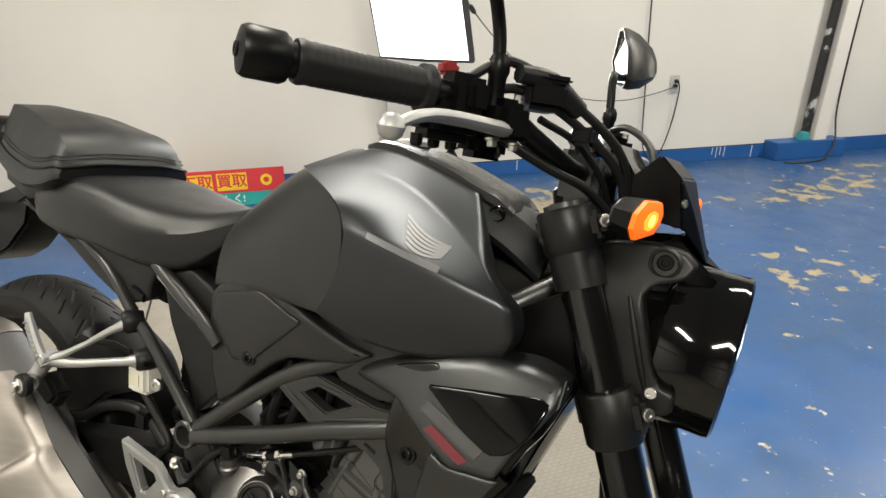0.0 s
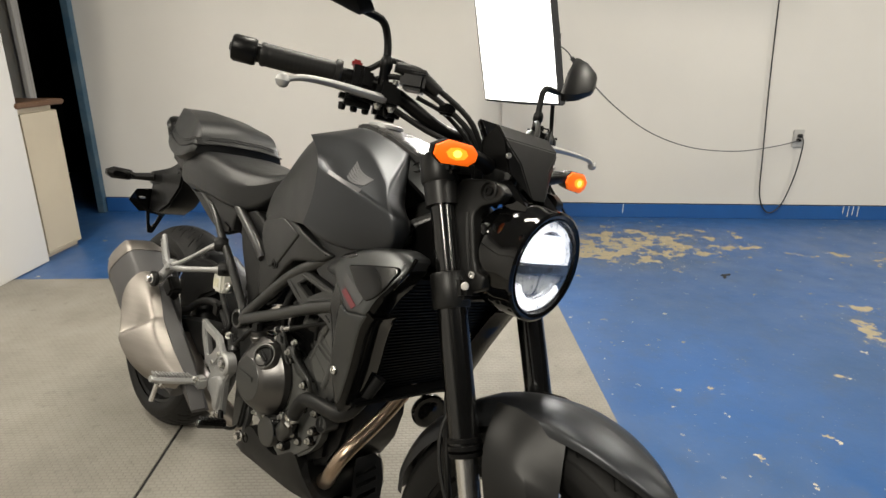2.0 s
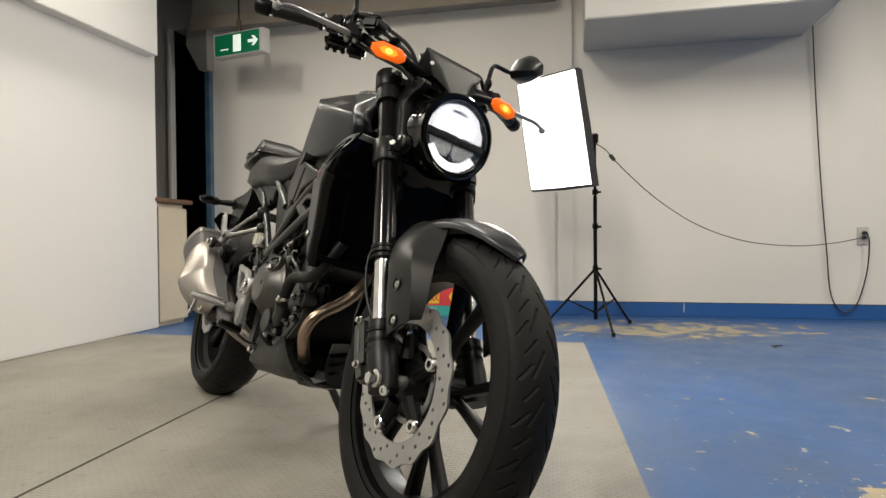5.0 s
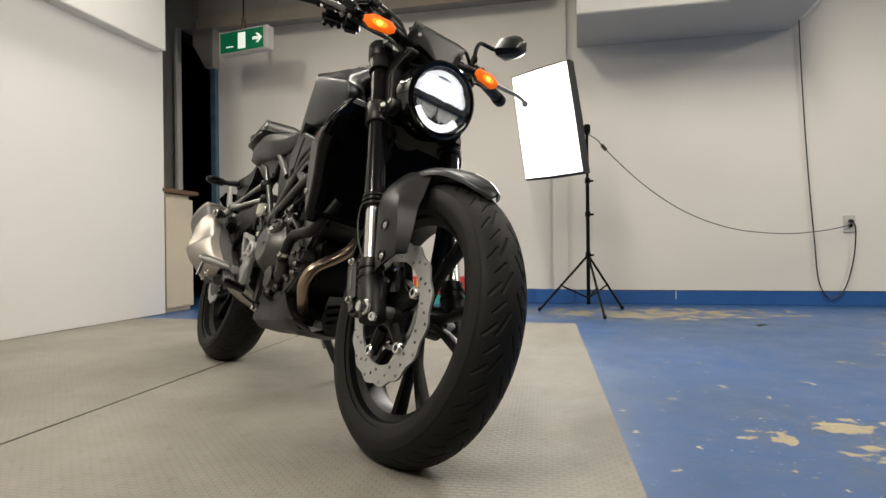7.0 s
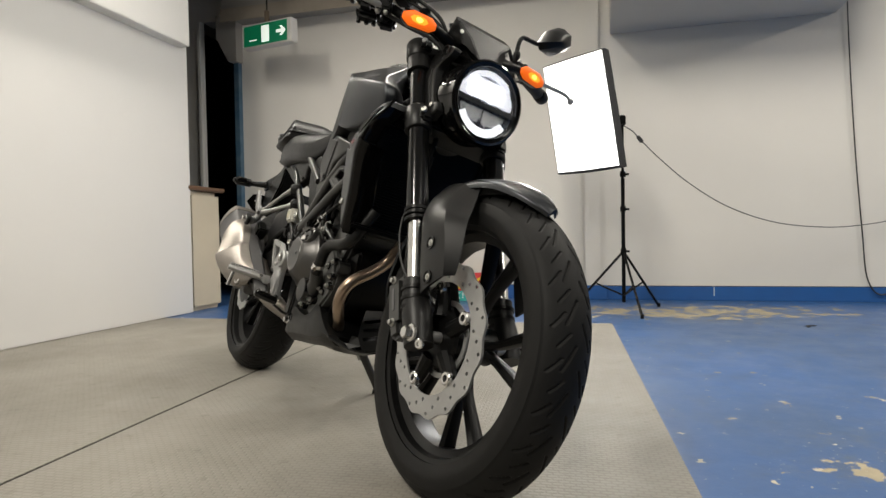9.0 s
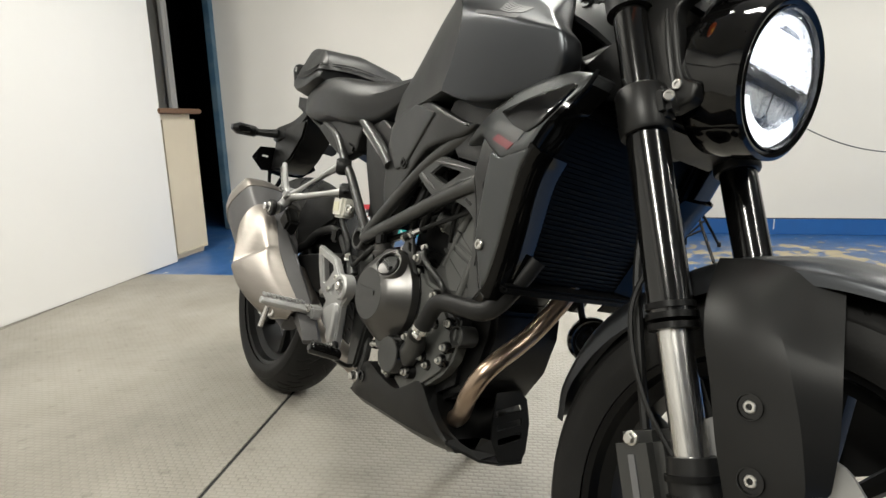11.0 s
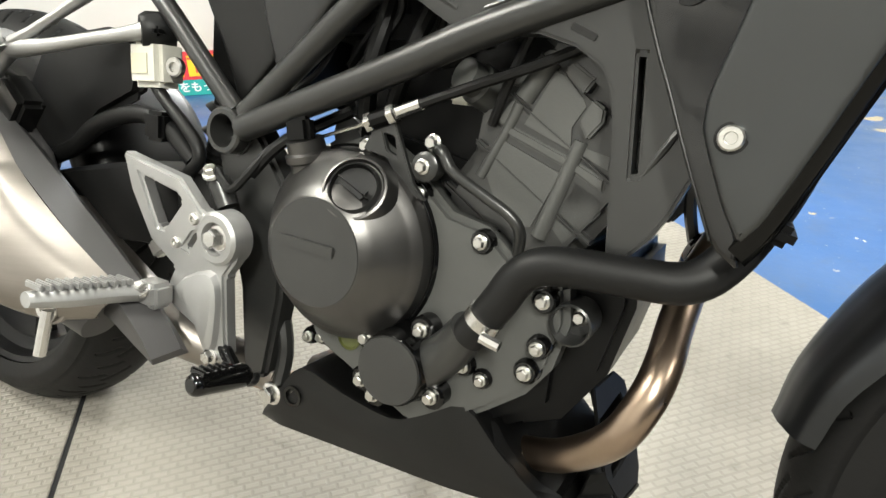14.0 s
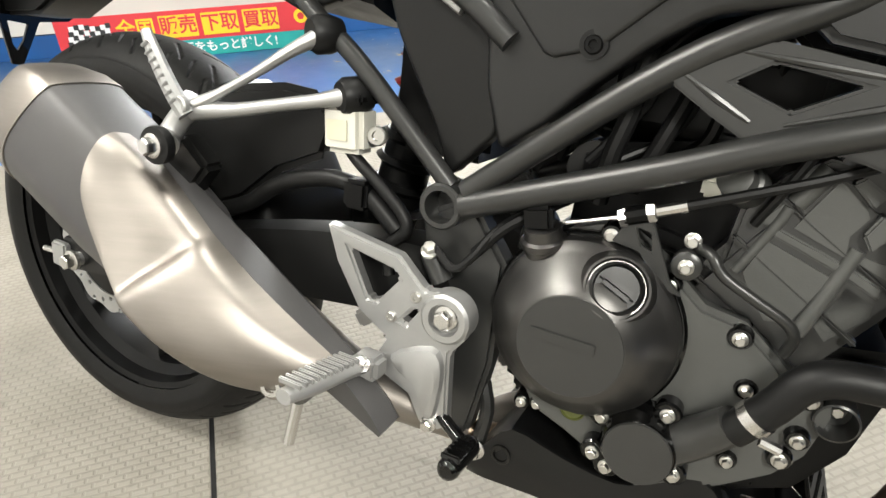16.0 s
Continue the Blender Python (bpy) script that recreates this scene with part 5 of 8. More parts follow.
# brake fluid reservoir by the lever, and the cables that sweep to the head
bm = box_bm((0.975, -0.160, 1.030), (0.040, 0.046, 0.028), 0.006, Matrix.Rotation(radians(38), 3, "Z"))
box_bm((0.975, -0.160, 1.045), (0.044, 0.050, 0.007), 0.003, Matrix.Rotation(radians(38), 3, "Z"), bm)
part("fluid_reservoir", bm, PLASTIC, bar, "black brake fluid reservoir")
for pts, r in (([(0.925, -0.215, 1.035), (0.955, -0.19, 1.055), (1.000, -0.14, 1.030), (1.045, -0.085, 0.985), (1.050, -0.05, 0.92), (1.03, -0.035, 0.84)], 0.0046),
               ([(0.930, -0.210, 1.020), (0.965, -0.18, 1.032), (1.010, -0.12, 1.005), (1.048, -0.070, 0.955), (1.040, -0.04, 0.87)], 0.0046),
               ([(0.945, -0.185, 0.990), (0.985, -0.135, 0.965), (1.020, -0.085, 0.945), (1.040, -0.05, 0.905), (1.02, -0.03, 0.82)], 0.0050),
               ([(0.975, -0.150, 1.010), (1.005, -0.10, 0.990), (1.03, -0.05, 0.94), (1.03, -0.02, 0.86)], 0.0038),
               ([(0.96, 0.19, 1.00), (1.01, 0.13, 0.99), (1.04, 0.07, 0.95), (1.03, 0.03, 0.86)], 0.0048),
               ([(0.95, 0.20, 1.02), (1.00, 0.14, 1.03), (1.05, 0.08, 0.99), (1.04, 0.05, 0.90)], 0.005)):
    part("control_cable", tube_bm(pts, r, 10), HOSE, bar)
part("cable_clamp", box_bm((1.012, -0.115, 1.000), (0.022, 0.024, 0.018), 0.004), PLASTIC, bar)
part("wiring_boot", tube_bm([(0.965, -0.195, 1.045), (0.985, -0.165, 1.042), (1.008, -0.135, 1.022)], [0.008, 0.011, 0.009], 12), HOSE, bar)
part("ignition_switch", lathe_bm([(0, 0.024), (0.03, 0.024), (0.034, 0.020)], (0.985, 0, 0.915), (-0.3, 0, 1), 24), PLASTIC, BIKE)

import mathutils.bvhtree
# ---------- tank, seats, side panels ----------
# the tank: stations from the seat forwards; columns from the middle of the top down to the lower edge
TANK_ROWS = [[(0.500, 0, 0.835), (0.500, 0.035, 0.834), (0.500, 0.066, 0.822), (0.500, 0.084, 0.800), (0.500, 0.092, 0.778), (0.500, 0.096, 0.755), (0.500, 0.098, 0.728)],
             [(0.560, 0, 0.887), (0.560, 0.045, 0.884), (0.568, 0.092, 0.866), (0.580, 0.110, 0.836), (0.586, 0.117, 0.810), (0.586, 0.119, 0.785), (0.580, 0.116, 0.745)],
             [(0.622, 0, 0.932), (0.622, 0.052, 0.929), (0.626, 0.112, 0.904), (0.660, 0.137, 0.872), (0.672, 0.144, 0.840), (0.668, 0.145, 0.800), (0.650, 0.134, 0.748)],
             [(0.692, 0, 0.955), (0.690, 0.056, 0.952), (0.676, 0.134, 0.925), (0.758, 0.165, 0.897), (0.776, 0.172, 0.862), (0.770, 0.169, 0.806), (0.736, 0.159, 0.756)]]
TANK_FRONT = [[(0.745, 0, 0.968), (0.740, 0.057, 0.962), (0.750, 0.094, 0.939), (0.800, 0.138, 0.899), (0.832, 0.176, 0.862), (0.826, 0.171, 0.792), (0.800, 0.156, 0.735)],
              [(0.820, 0, 0.953), (0.816, 0.059, 0.946), (0.850, 0.110, 0.911), (0.872, 0.136, 0.878), (0.897, 0.173, 0.842), (0.900, 0.167, 0.785), (0.882, 0.150, 0.738)],
              [(0.884, 0, 0.930), (0.884, 0.062, 0.923), (0.936, 0.138, 0.855), (0.950, 0.147, 0.842), (0.976, 0.155, 0.820), (0.988, 0.151, 0.788), (0.966, 0.141, 0.754)],
              [(0.890, 0, 0.915), (0.890, 0.056, 0.908), (0.944, 0.112, 0.846), (0.956, 0.120, 0.836), (0.984, 0.124, 0.816), (0.993, 0.122, 0.790), (0.970, 0.114, 0.760)],
              [(0.880, 0, 0.890), (0.880, 0.050, 0.884), (0.925, 0.085, 0.836), (0.935, 0.090, 0.826), (0.955, 0.092, 0.808), (0.962, 0.092, 0.788), (0.940, 0.088, 0.764)]]


def tank_bm(rows, row_crease, col_crease):
    """Both halves of the tank's skin, joined along the top."""
    bm = bmesh.new()
    for s in (-1, 1):
        merge(bm, cage_bm([row + [(row[-1][0], row[-1][1] * 0.55, row[-1][2] - 0.004)] for row in rows], row_crease, col_crease, s, 3))
    bmesh.ops.remove_doubles(bm, verts=bm.verts, dist=1e-5)
    return bm


TANK_COLS = {1: 1.0, 2: 1.0, 3: 0.2, 4: 0.5, 6: 0.9}
tank = part("fuel_tank", tank_bm([TANK_ROWS[3]] + TANK_FRONT, {0: 1.0, 3: 0.9, 4: 0.3}, TANK_COLS), TANK, BIKE, "satin black fuel tank with angular shoulders", smooth=50)
part("knee_panel", tank_bm(TANK_ROWS, {3: 1.0}, {2: 0.15, 6: 0.9}), SIDE_BLACK, tank, "matt black knee recess of the tank", smooth=50)
strip = [[(x, 0, z + 0.0035), (x, w * 0.8, z + 0.003), (x, w, z), (x, w, z - 0.010), (x, 0, z - 0.010)] for x, z, w in ((0.702, 0.958, 0.030), (0.712, 0.961, 0.052), (0.745, 0.9665, 0.0555), (0.820, 0.951, 0.057), (0.880, 0.930, 0.058), (0.905, 0.921, 0.055), (0.925, 0.905, 0.048))]
part("top_strip", loft_bm(strip, 5, 2, sharp=(1, 2, 3)), STRIP, tank, "black centre strip along the tank top")
cov = [[(0.886, 0, 0.926), (0.886, 0.050, 0.923), (0.888, 0.0625, 0.908), (0.895, 0.072, 0.880), (0.90, 0, 0.87)],
       [(0.920, 0, 0.913), (0.920, 0.046, 0.908), (0.922, 0.056, 0.892), (0.925, 0.064, 0.862), (0.92, 0, 0.85)],
       [(0.950, 0, 0.896), (0.950, 0.040, 0.890), (0.950, 0.050, 0.872), (0.950, 0.056, 0.845), (0.95, 0, 0.83)],
       [(0.972, 0, 0.872), (0.972, 0.034, 0.868), (0.970, 0.042, 0.852), (0.968, 0.046, 0.830), (0.96, 0, 0.82)]]
cover = part("tank_front_cover", loft_bm(cov, 5, 3, sharp=(1, 2)), SHROUD, tank, "black plastic cover at the front of the tank")
for s in (-1, 1):
    part("cover_hole", lathe_bm([(0, 0.0105), (0.003, 0.0105), (0.004, 0.0085), (-0.004, 0.007), (-0.004, 0)], (0.908, s * 0.055, 0.902), (0.15, s, 0.35), 20), GLOSS, cover)
part("filler_cap", lathe_bm([(0, 0.036), (0.006, 0.036), (0.009, 0.030), (0.009, 0)], (0.735, 0, 0.967), (-0.02, 0, 1), 32), STEEL, tank, "silver fuel filler cap")


# seats
rider = [[(0.010, 0, 0.800), (0.010, 0.060, 0.799), (0.010, 0.080, 0.792), (0.014, 0.084, 0.780), (0.020, 0.080, 0.765), (0.02, 0, 0.755)],
         [(0.05, 0, 0.806), (0.05, 0.090, 0.803), (0.05, 0.106, 0.793), (0.055, 0.108, 0.770), (0.065, 0.098, 0.745), (0.06, 0, 0.735)],
         [(0.12, 0, 0.838), (0.12, 0.096, 0.834), (0.12, 0.120, 0.806), (0.12, 0.120, 0.772), (0.13, 0.104, 0.735), (0.12, 0, 0.728)],
         [(0.22, 0, 0.842), (0.22, 0.100, 0.834), (0.22, 0.124, 0.800), (0.22, 0.123, 0.766), (0.22, 0.108, 0.735), (0.22, 0, 0.726)],
         [(0.33, 0, 0.828), (0.33, 0.092, 0.820), (0.33, 0.120, 0.784), (0.33, 0.118, 0.752), (0.33, 0.102, 0.724), (0.33, 0, 0.715)],
         [(0.42, 0, 0.824), (0.42, 0.070, 0.818), (0.42, 0.098, 0.788), (0.42, 0.096, 0.755), (0.41, 0.086, 0.728), (0.42, 0, 0.722)],
         [(0.50, 0, 0.844), (0.50, 0.044, 0.838), (0.50, 0.070, 0.818), (0.485, 0.074, 0.785), (0.47, 0.070, 0.765), (0.49, 0, 0.755)],
         [(0.545, 0, 0.870), (0.545, 0.030, 0.866), (0.545, 0.050, 0.850), (0.53, 0.050, 0.830), (0.52, 0.046, 0.815), (0.53, 0, 0.80)]]
seat = part("rider_seat", loft_bm(rider, 6, 4, sharp=(2,)), SEAT, BIKE, "black grained vinyl rider seat")
pil = [[(-0.150, 0, 0.930), (-0.150, 0.044, 0.926), (-0.148, 0.062, 0.884), (-0.146, 0.060, 0.852), (-0.145, 0, 0.848)],
       [(-0.120, 0, 0.945), (-0.120, 0.056, 0.940), (-0.116, 0.084, 0.868), (-0.114, 0.083, 0.836), (-0.11, 0, 0.828)],
       [(-0.030, 0, 0.944), (-0.030, 0.076, 0.936), (-0.030, 0.108, 0.850), (-0.030, 0.107, 0.815), (-0.03, 0, 0.806)],
       [(0.050, 0, 0.933), (0.050, 0.092, 0.921), (0.050, 0.122, 0.840), (0.050, 0.121, 0.804), (0.05, 0, 0.797)],
       [(0.106, 0, 0.920), (0.104, 0.104, 0.909), (0.108, 0.127, 0.845), (0.108, 0.126, 0.810), (0.11, 0, 0.802)],
       [(0.142, 0, 0.898), (0.138, 0.108, 0.888), (0.138, 0.126, 0.852), (0.138, 0.123, 0.822), (0.142, 0, 0.814)],
       [(0.164, 0, 0.862), (0.158, 0.104, 0.858), (0.153, 0.120, 0.850), (0.153, 0.116, 0.830), (0.160, 0, 0.822)]]
pillion = part("pillion_seat", loft_bm(pil, 5, 4, sharp=(1, 2)), SEAT, BIKE, "black grained vinyl pillion seat with a piped edge")
half = [(-0.116, 0.0848, 0.868), (-0.030, 0.1088, 0.850), (0.050, 0.1228, 0.840), (0.108, 0.1278, 0.845), (0.138, 0.1268, 0.852), (0.155, 0.118, 0.852), (0.163, 0.06, 0.860)]
for k, (dz, grow, r) in enumerate(((0.0, 0.0, 0.0024), (0.012, -0.0035, 0.0010), (0.018, -0.0055, 0.0010))):
    run = [(x - 0.45 * dz * (x > 0.13), y + grow, z + dz) for x, y, z in half]
    part("piping" if k == 0 else "seam", tube_bm(run + [(0.165 - 0.45 * dz, 0, 0.861 + dz)] + [(x, -y, z) for x, y, z in reversed(run)], r, 8), PLASTIC if k == 0 else SEAT, pillion)
# tail
part("tail_light", loft_bm([[(-0.222, 0, 0.902), (-0.222, 0.040, 0.900), (-0.222, 0.052, 0.885), (-0.212, 0.044, 0.858), (-0.21, 0, 0.853)], [(-0.175, 0, 0.914), (-0.175, 0.062, 0.912), (-0.172, 0.078, 0.892), (-0.155, 0.066, 0.842), (-0.155, 0, 0.835)], [(-0.128, 0, 0.905), (-0.128, 0.078, 0.900), (-0.122, 0.094, 0.880), (-0.100, 0.076, 0.826), (-0.10, 0, 0.815)], [(-0.10, 0, 0.88), (-0.10, 0.07, 0.878), (-0.095, 0.085, 0.865), (-0.08, 0.07, 0.83), (-0.08, 0, 0.825)]], 4, 3, sharp=(2,)), PLASTIC, BIKE, "dark tail lamp unit behind the seat")
for s in (-1, 1):
    bm = panel_bm([(-0.02, 0.775), (0.06, 0.748), (0.128, 0.727), (0.236, 0.744), (0.300, 0.730), (0.368, 0.720), (0.352, 0.690), (0.352, 0.666), (0.291, 0.645), (0.210, 0.676), (0.128, 0.716), (0.04, 0.748)], lambda x, z: 0.094, s, 0.006, 0.02)
    part("tail_panel", bm, MATT, BIKE, "matt black panel under the seat", smooth=40)
    part("grab_recess", box_bm((0.325, s * 0.093, 0.672), (0.040, 0.010, 0.018), 0.004, Matrix.Rotation(radians(15), 3, "Y")), PLASTIC, BIKE)
    part("seat_bracket", tube_bm([(0.372, s * 0.092, 0.712), (0.420, s * 0.096, 0.690), (0.470, s * 0.097, 0.662)], 0.0055, 10, 3), STEEL, BIKE, "bare steel seat rail bracket")
part("tail_underside", loft_bm([[(-0.16, 0, 0.825), (-0.16, 0.05, 0.82), (-0.155, 0.05, 0.79), (-0.155, 0, 0.78)], [(0.0, 0, 0.80), (0.0, 0.075, 0.795), (0.01, 0.07, 0.75), (0.01, 0, 0.74)], [(0.2, 0, 0.76), (0.2, 0.08, 0.75), (0.2, 0.075, 0.69), (0.2, 0, 0.66)], [(0.36, 0, 0.74), (0.36, 0.075, 0.73), (0.36, 0.07, 0.66), (0.36, 0, 0.64)]], 4, 2, sharp=(1, 2)), PLASTIC, BIKE)
arm = part("plate_holder", loft_bm([[(-0.10, 0, 0.800), (-0.10, 0.040, 0.795), (-0.10, 0.042, 0.765), (-0.10, 0, 0.755)], [(-0.20, 0, 0.760), (-0.20, 0.038, 0.755), (-0.20, 0.040, 0.715), (-0.20, 0, 0.705)], [(-0.29, 0, 0.735), (-0.29, 0.052, 0.730), (-0.285, 0.052, 0.690), (-0.285, 0, 0.68)], [(-0.335, 0, 0.722), (-0.335, 0.045, 0.718), (-0.33, 0.045, 0.695), (-0.33, 0, 0.69)]], 4, 2, sharp=(1, 2)), PLASTIC, BIKE, "black number plate bracket without a plate")
bm = prism_bm([(-0.105, 0.628), (-0.085, 0.665), (-0.03, 0.672), (0.03, 0.672), (0.085, 0.665), (0.105, 0.628), (0.060, 0.594), (0.012, 0.590), (-0.008, 0.548), (-0.020, 0.524), (-0.036, 0.526), (-0.042, 0.560), (-0.048, 0.596), (-0.070, 0.594)], -0.003, 0.003, 0.001,
              holes=[[(-0.036, 0.590), (-0.006, 0.586), (-0.016, 0.560), (-0.026, 0.546), (-0.032, 0.556)], [(-0.075, 0.636), (-0.055, 0.636), (-0.055, 0.642), (-0.075, 0.642)], [(0.055, 0.636), (0.075, 0.636), (0.075, 0.642), (0.055, 0.642)]])
bmesh.ops.transform(bm, matrix=Matrix.Translation((-0.318, 0, 0)) @ Matrix.Rotation(radians(90), 4, "Z"), verts=bm.verts)
part("plate_bracket", bm, GLOSS, arm, "black plate bracket with slots", smooth=20)
part("bracket_stay", prism_bm([(-0.310, 0.726), (-0.09, 0.757), (-0.10, 0.705), (-0.165, 0.640), (-0.230, 0.605), (-0.310, 0.598)], -0.044, 0.044, 0.006), PLASTIC, arm, "deep black body of the plate bracket")
part("plate_lamp", box_bm((-0.335, 0, 0.675), (0.03, 0.05, 0.014), 0.003), PLASTIC, arm)
for s in (-1, 1):
    turn_signal((-0.330, s * 0.135, 0.705), (-0.35, s, 0.0), (0, 0, 1), False, "rear_turn_signal", "unlit dark rear indicator on a stalk", (-0.285, s * 0.048, 0.712))

# side panels under the tank, and the radiator shrouds
PANEL = blend_side((0.42, 0.63, 0.088), (0.50, 0.70, 0.100), (0.52, 0.56, 0.096), (0.60, 0.64, 0.112), (0.61, 0.76, 0.122), (0.71, 0.735, 0.136), (0.80, 0.72, 0.128))
WING = blend_side((0.755, 0.677, 0.108), (0.803, 0.690, 0.130), (0.848, 0.727, 0.140), (0.857, 0.687, 0.158), (0.907, 0.749, 0.150), (0.975, 0.766, 0.154), (1.045, 0.762, 0.158), (1.030, 0.735, 0.176),
                  (0.917, 0.715, 0.166), (0.946, 0.647, 0.191), (1.004, 0.658, 0.199), (1.025, 0.696, 0.194))
BLADE = blend_side((0.925, 0.662, 0.189), (0.902, 0.545, 0.165), (0.912, 0.610, 0.178), (0.916, 0.536, 0.165), (1.008, 0.664, 0.199), (0.995, 0.640, 0.196), (0.972, 0.580, 0.181), (0.953, 0.525, 0.170), (0.940, 0.488, 0.164))
HOLLOW = blend_side((0.846, 0.630, 0.146), (0.852, 0.688, 0.146), (0.902, 0.668, 0.158), (0.877, 0.619, 0.1415), (0.861, 0.589, 0.144), (0.900, 0.620, 0.143), (0.892, 0.524, 0.152), (0.905, 0.560, 0.150), (0.917, 0.476, 0.154))
for s in (-1, 1):
    sp = part("side_panel", panel_bm([(0.494, 0.672), (0.494, 0.714), (0.520, 0.738), (0.618, 0.766), (0.668, 0.752), (0.718, 0.734), (0.770, 0.716), (0.805, 0.712), (0.771, 0.692), (0.674, 0.672), (0.640, 0.650), (0.596, 0.612), (0.560, 0.575), (0.520, 0.545), (0.500, 0.600)], PANEL, s, 0.007, 0.03), SIDE_BLACK, BIKE, "matt black side panel", smooth=40)
    part("inner_panel", panel_bm([(0.505, 0.684), (0.516, 0.722), (0.614, 0.750), (0.700, 0.729), (0.597, 0.641), (0.556, 0.630)], lambda x, z: PANEL(x, z) + 0.0035, s, 0.004, 0.006), SIDE_BLACK, sp, "raised face of the side panel", smooth=40)
    part("rear_side_panel", panel_bm([(0.372, 0.716), (0.440, 0.735), (0.492, 0.712), (0.492, 0.668), (0.515, 0.560), (0.470, 0.510), (0.448, 0.560), (0.400, 0.640)], lambda x, z: 0.090, s, 0.005, 0.02), MATT, BIKE, "matt black panel beside the shock absorber", smooth=40)
    bolt((0.594, s * 0.1140, 0.645), (0, s, 0), 0.0075, sp, PLASTIC, "cap")
    part("rubber_ring", lathe_bm([(0, 0.0115), (0.002, 0.0115), (0.002, 0.0078), (0, 0.0078)], (0.594, s * 0.1135, 0.645), (0, s, 0), 24, closed=True), HOSE, sp)
    part("tank_side_trim", prism_bm([(0.700, 0.715), (0.728, 0.682), (0.753, 0.662), (0.811, 0.654), (0.848, 0.660), (0.870, 0.672), (0.960, 0.720), (0.960, 0.775), (0.780, 0.775), (0.716, 0.755)], s * 0.086, s * 0.118, 0.006), SIDE_BLACK, BIKE, "matt black trim under the tank")
    up = part("radiator_shroud", panel_bm([(0.755, 0.675), (0.790, 0.698), (0.848, 0.727), (0.907, 0.749), (0.955, 0.763), (1.008, 0.769), (1.045, 0.762), (1.046, 0.742), (1.035, 0.716), (1.020, 0.694), (1.004, 0.658), (0.975, 0.653), (0.946, 0.647), (0.902, 0.666), (0.857, 0.687), (0.803, 0.680)], WING, s, 0.012, 0.034,
                                           cuts=(((0.905, 0.726), (1.03, 0.742)), ((0.85, 0.70), (0.99, 0.70)))), SHROUD, BIKE, "satin black upper radiator shroud", smooth=40)
    part("gloss_insert", panel_bm([(0.898, 0.718), (0.955, 0.732), (1.028, 0.747), (1.040, 0.742), (1.030, 0.714), (1.012, 0.690), (0.992, 0.681), (0.955, 0.692)], lambda x, z: WING(x, z) + 0.0022, s, 0.003, 0.004), INSERT, up, "gloss black insert of the shroud", smooth=40)
    part("top_notch", panel_bm([(0.846, 0.719), (0.862, 0.727), (0.905, 0.742), (0.912, 0.737), (0.890, 0.727)], lambda x, z: WING(x, z) + 0.0012, s, 0.002, 0.003), GLOSS, up, "gloss black vent slot", smooth=40)
    part("lower_shroud", panel_bm([(0.926, 0.660), (0.946, 0.650), (1.004, 0.661), (1.010, 0.664), (0.995, 0.640), (0.972, 0.580), (0.953, 0.525), (0.941, 0.493), (0.931, 0.478), (0.919, 0.497), (0.905, 0.527), (0.900, 0.540), (0.900, 0.558), (0.909, 0.594), (0.916, 0.624)], BLADE, s, 0.004, 0.018), SHROUD, up, "satin black lower radiator shroud", smooth=30)
    part("shroud_rear", panel_bm([(0.852, 0.690), (0.858, 0.694), (0.902, 0.670), (0.935, 0.656), (0.930, 0.620), (0.920, 0.590), (0.912, 0.556), (0.914, 0.528), (0.932, 0.480), (0.934, 0.462), (0.917, 0.474), (0.892, 0.524), (0.877, 0.556), (0.861, 0.589), (0.848, 0.622), (0.845, 0.640)], HOLLOW, s, 0.004, 0.016), FORK, up, "gloss black hollow rear of the shroud", smooth=40)
    part("rear_lip", tube_bm([(x, s * (HOLLOW(x, z) - 0.001), z) for x, z in ((0.847, 0.640), (0.849, 0.622), (0.862, 0.589), (0.878, 0.556), (0.893, 0.524), (0.916, 0.477))], [0.0008, 0.0011, 0.0012, 0.0012, 0.0011, 0.0008], 8, 4), MATT, up)
    bolt((0.916, s * 0.1665, 0.536), (0, s, 0), 0.0072, up, BOLT, "cap")
    part("rubber_ring", lathe_bm([(0, 0.0088), (0.0012, 0.0088), (0.0012, 0.0070), (0, 0.0070)], (0.916, s * 0.1652, 0.536), (0, s, 0), 24, closed=True), HOSE, up)
    bolt((0.877, s * 0.1425, 0.619), (-0.15, s, 0), 0.008, up, PLASTIC, "cap")
    part("rubber_ring", lathe_bm([(0, 0.0125), (0.002, 0.0125), (0.002, 0.0085), (0, 0.0085)], (0.877, s * 0.141, 0.619), (-0.15, s, 0), 24, closed=True), HOSE, up)
    part("front_edge_trim", tube_bm([(1.047, s * 0.152, 0.764), (1.047, s * 0.164, 0.742), (1.036, s * 0.176, 0.716), (1.021, s * 0.184, 0.694)], 0.0030, 8, 1), GLOSS, up)
    bm = bmesh.new()
    edge = spline([(1.046, 0, 0.745), (1.036, 0, 0.716), (1.021, 0, 0.692), (1.008, 0, 0.664)], 4)
    grid_faces(bm, [[(p.x + dx, s * (WING(p.x, p.z) + dy), p.z) for p in edge] for dx, dy in ((-0.004, -0.004), (0.0025, -0.008), (0.004, -0.016), (0.002, -0.046))], False, False)
    solidify(bm, 0.002)
    part("upper_return", bm, INSERT, up, "gloss black front edge of the shroud", smooth=50)
    bm = bmesh.new()
    edge = spline([(1.012, 0, 0.668), (0.995, 0, 0.640), (0.972, 0, 0.580), (0.953, 0, 0.525), (0.941, 0, 0.493), (0.930, 0, 0.474)], 4)
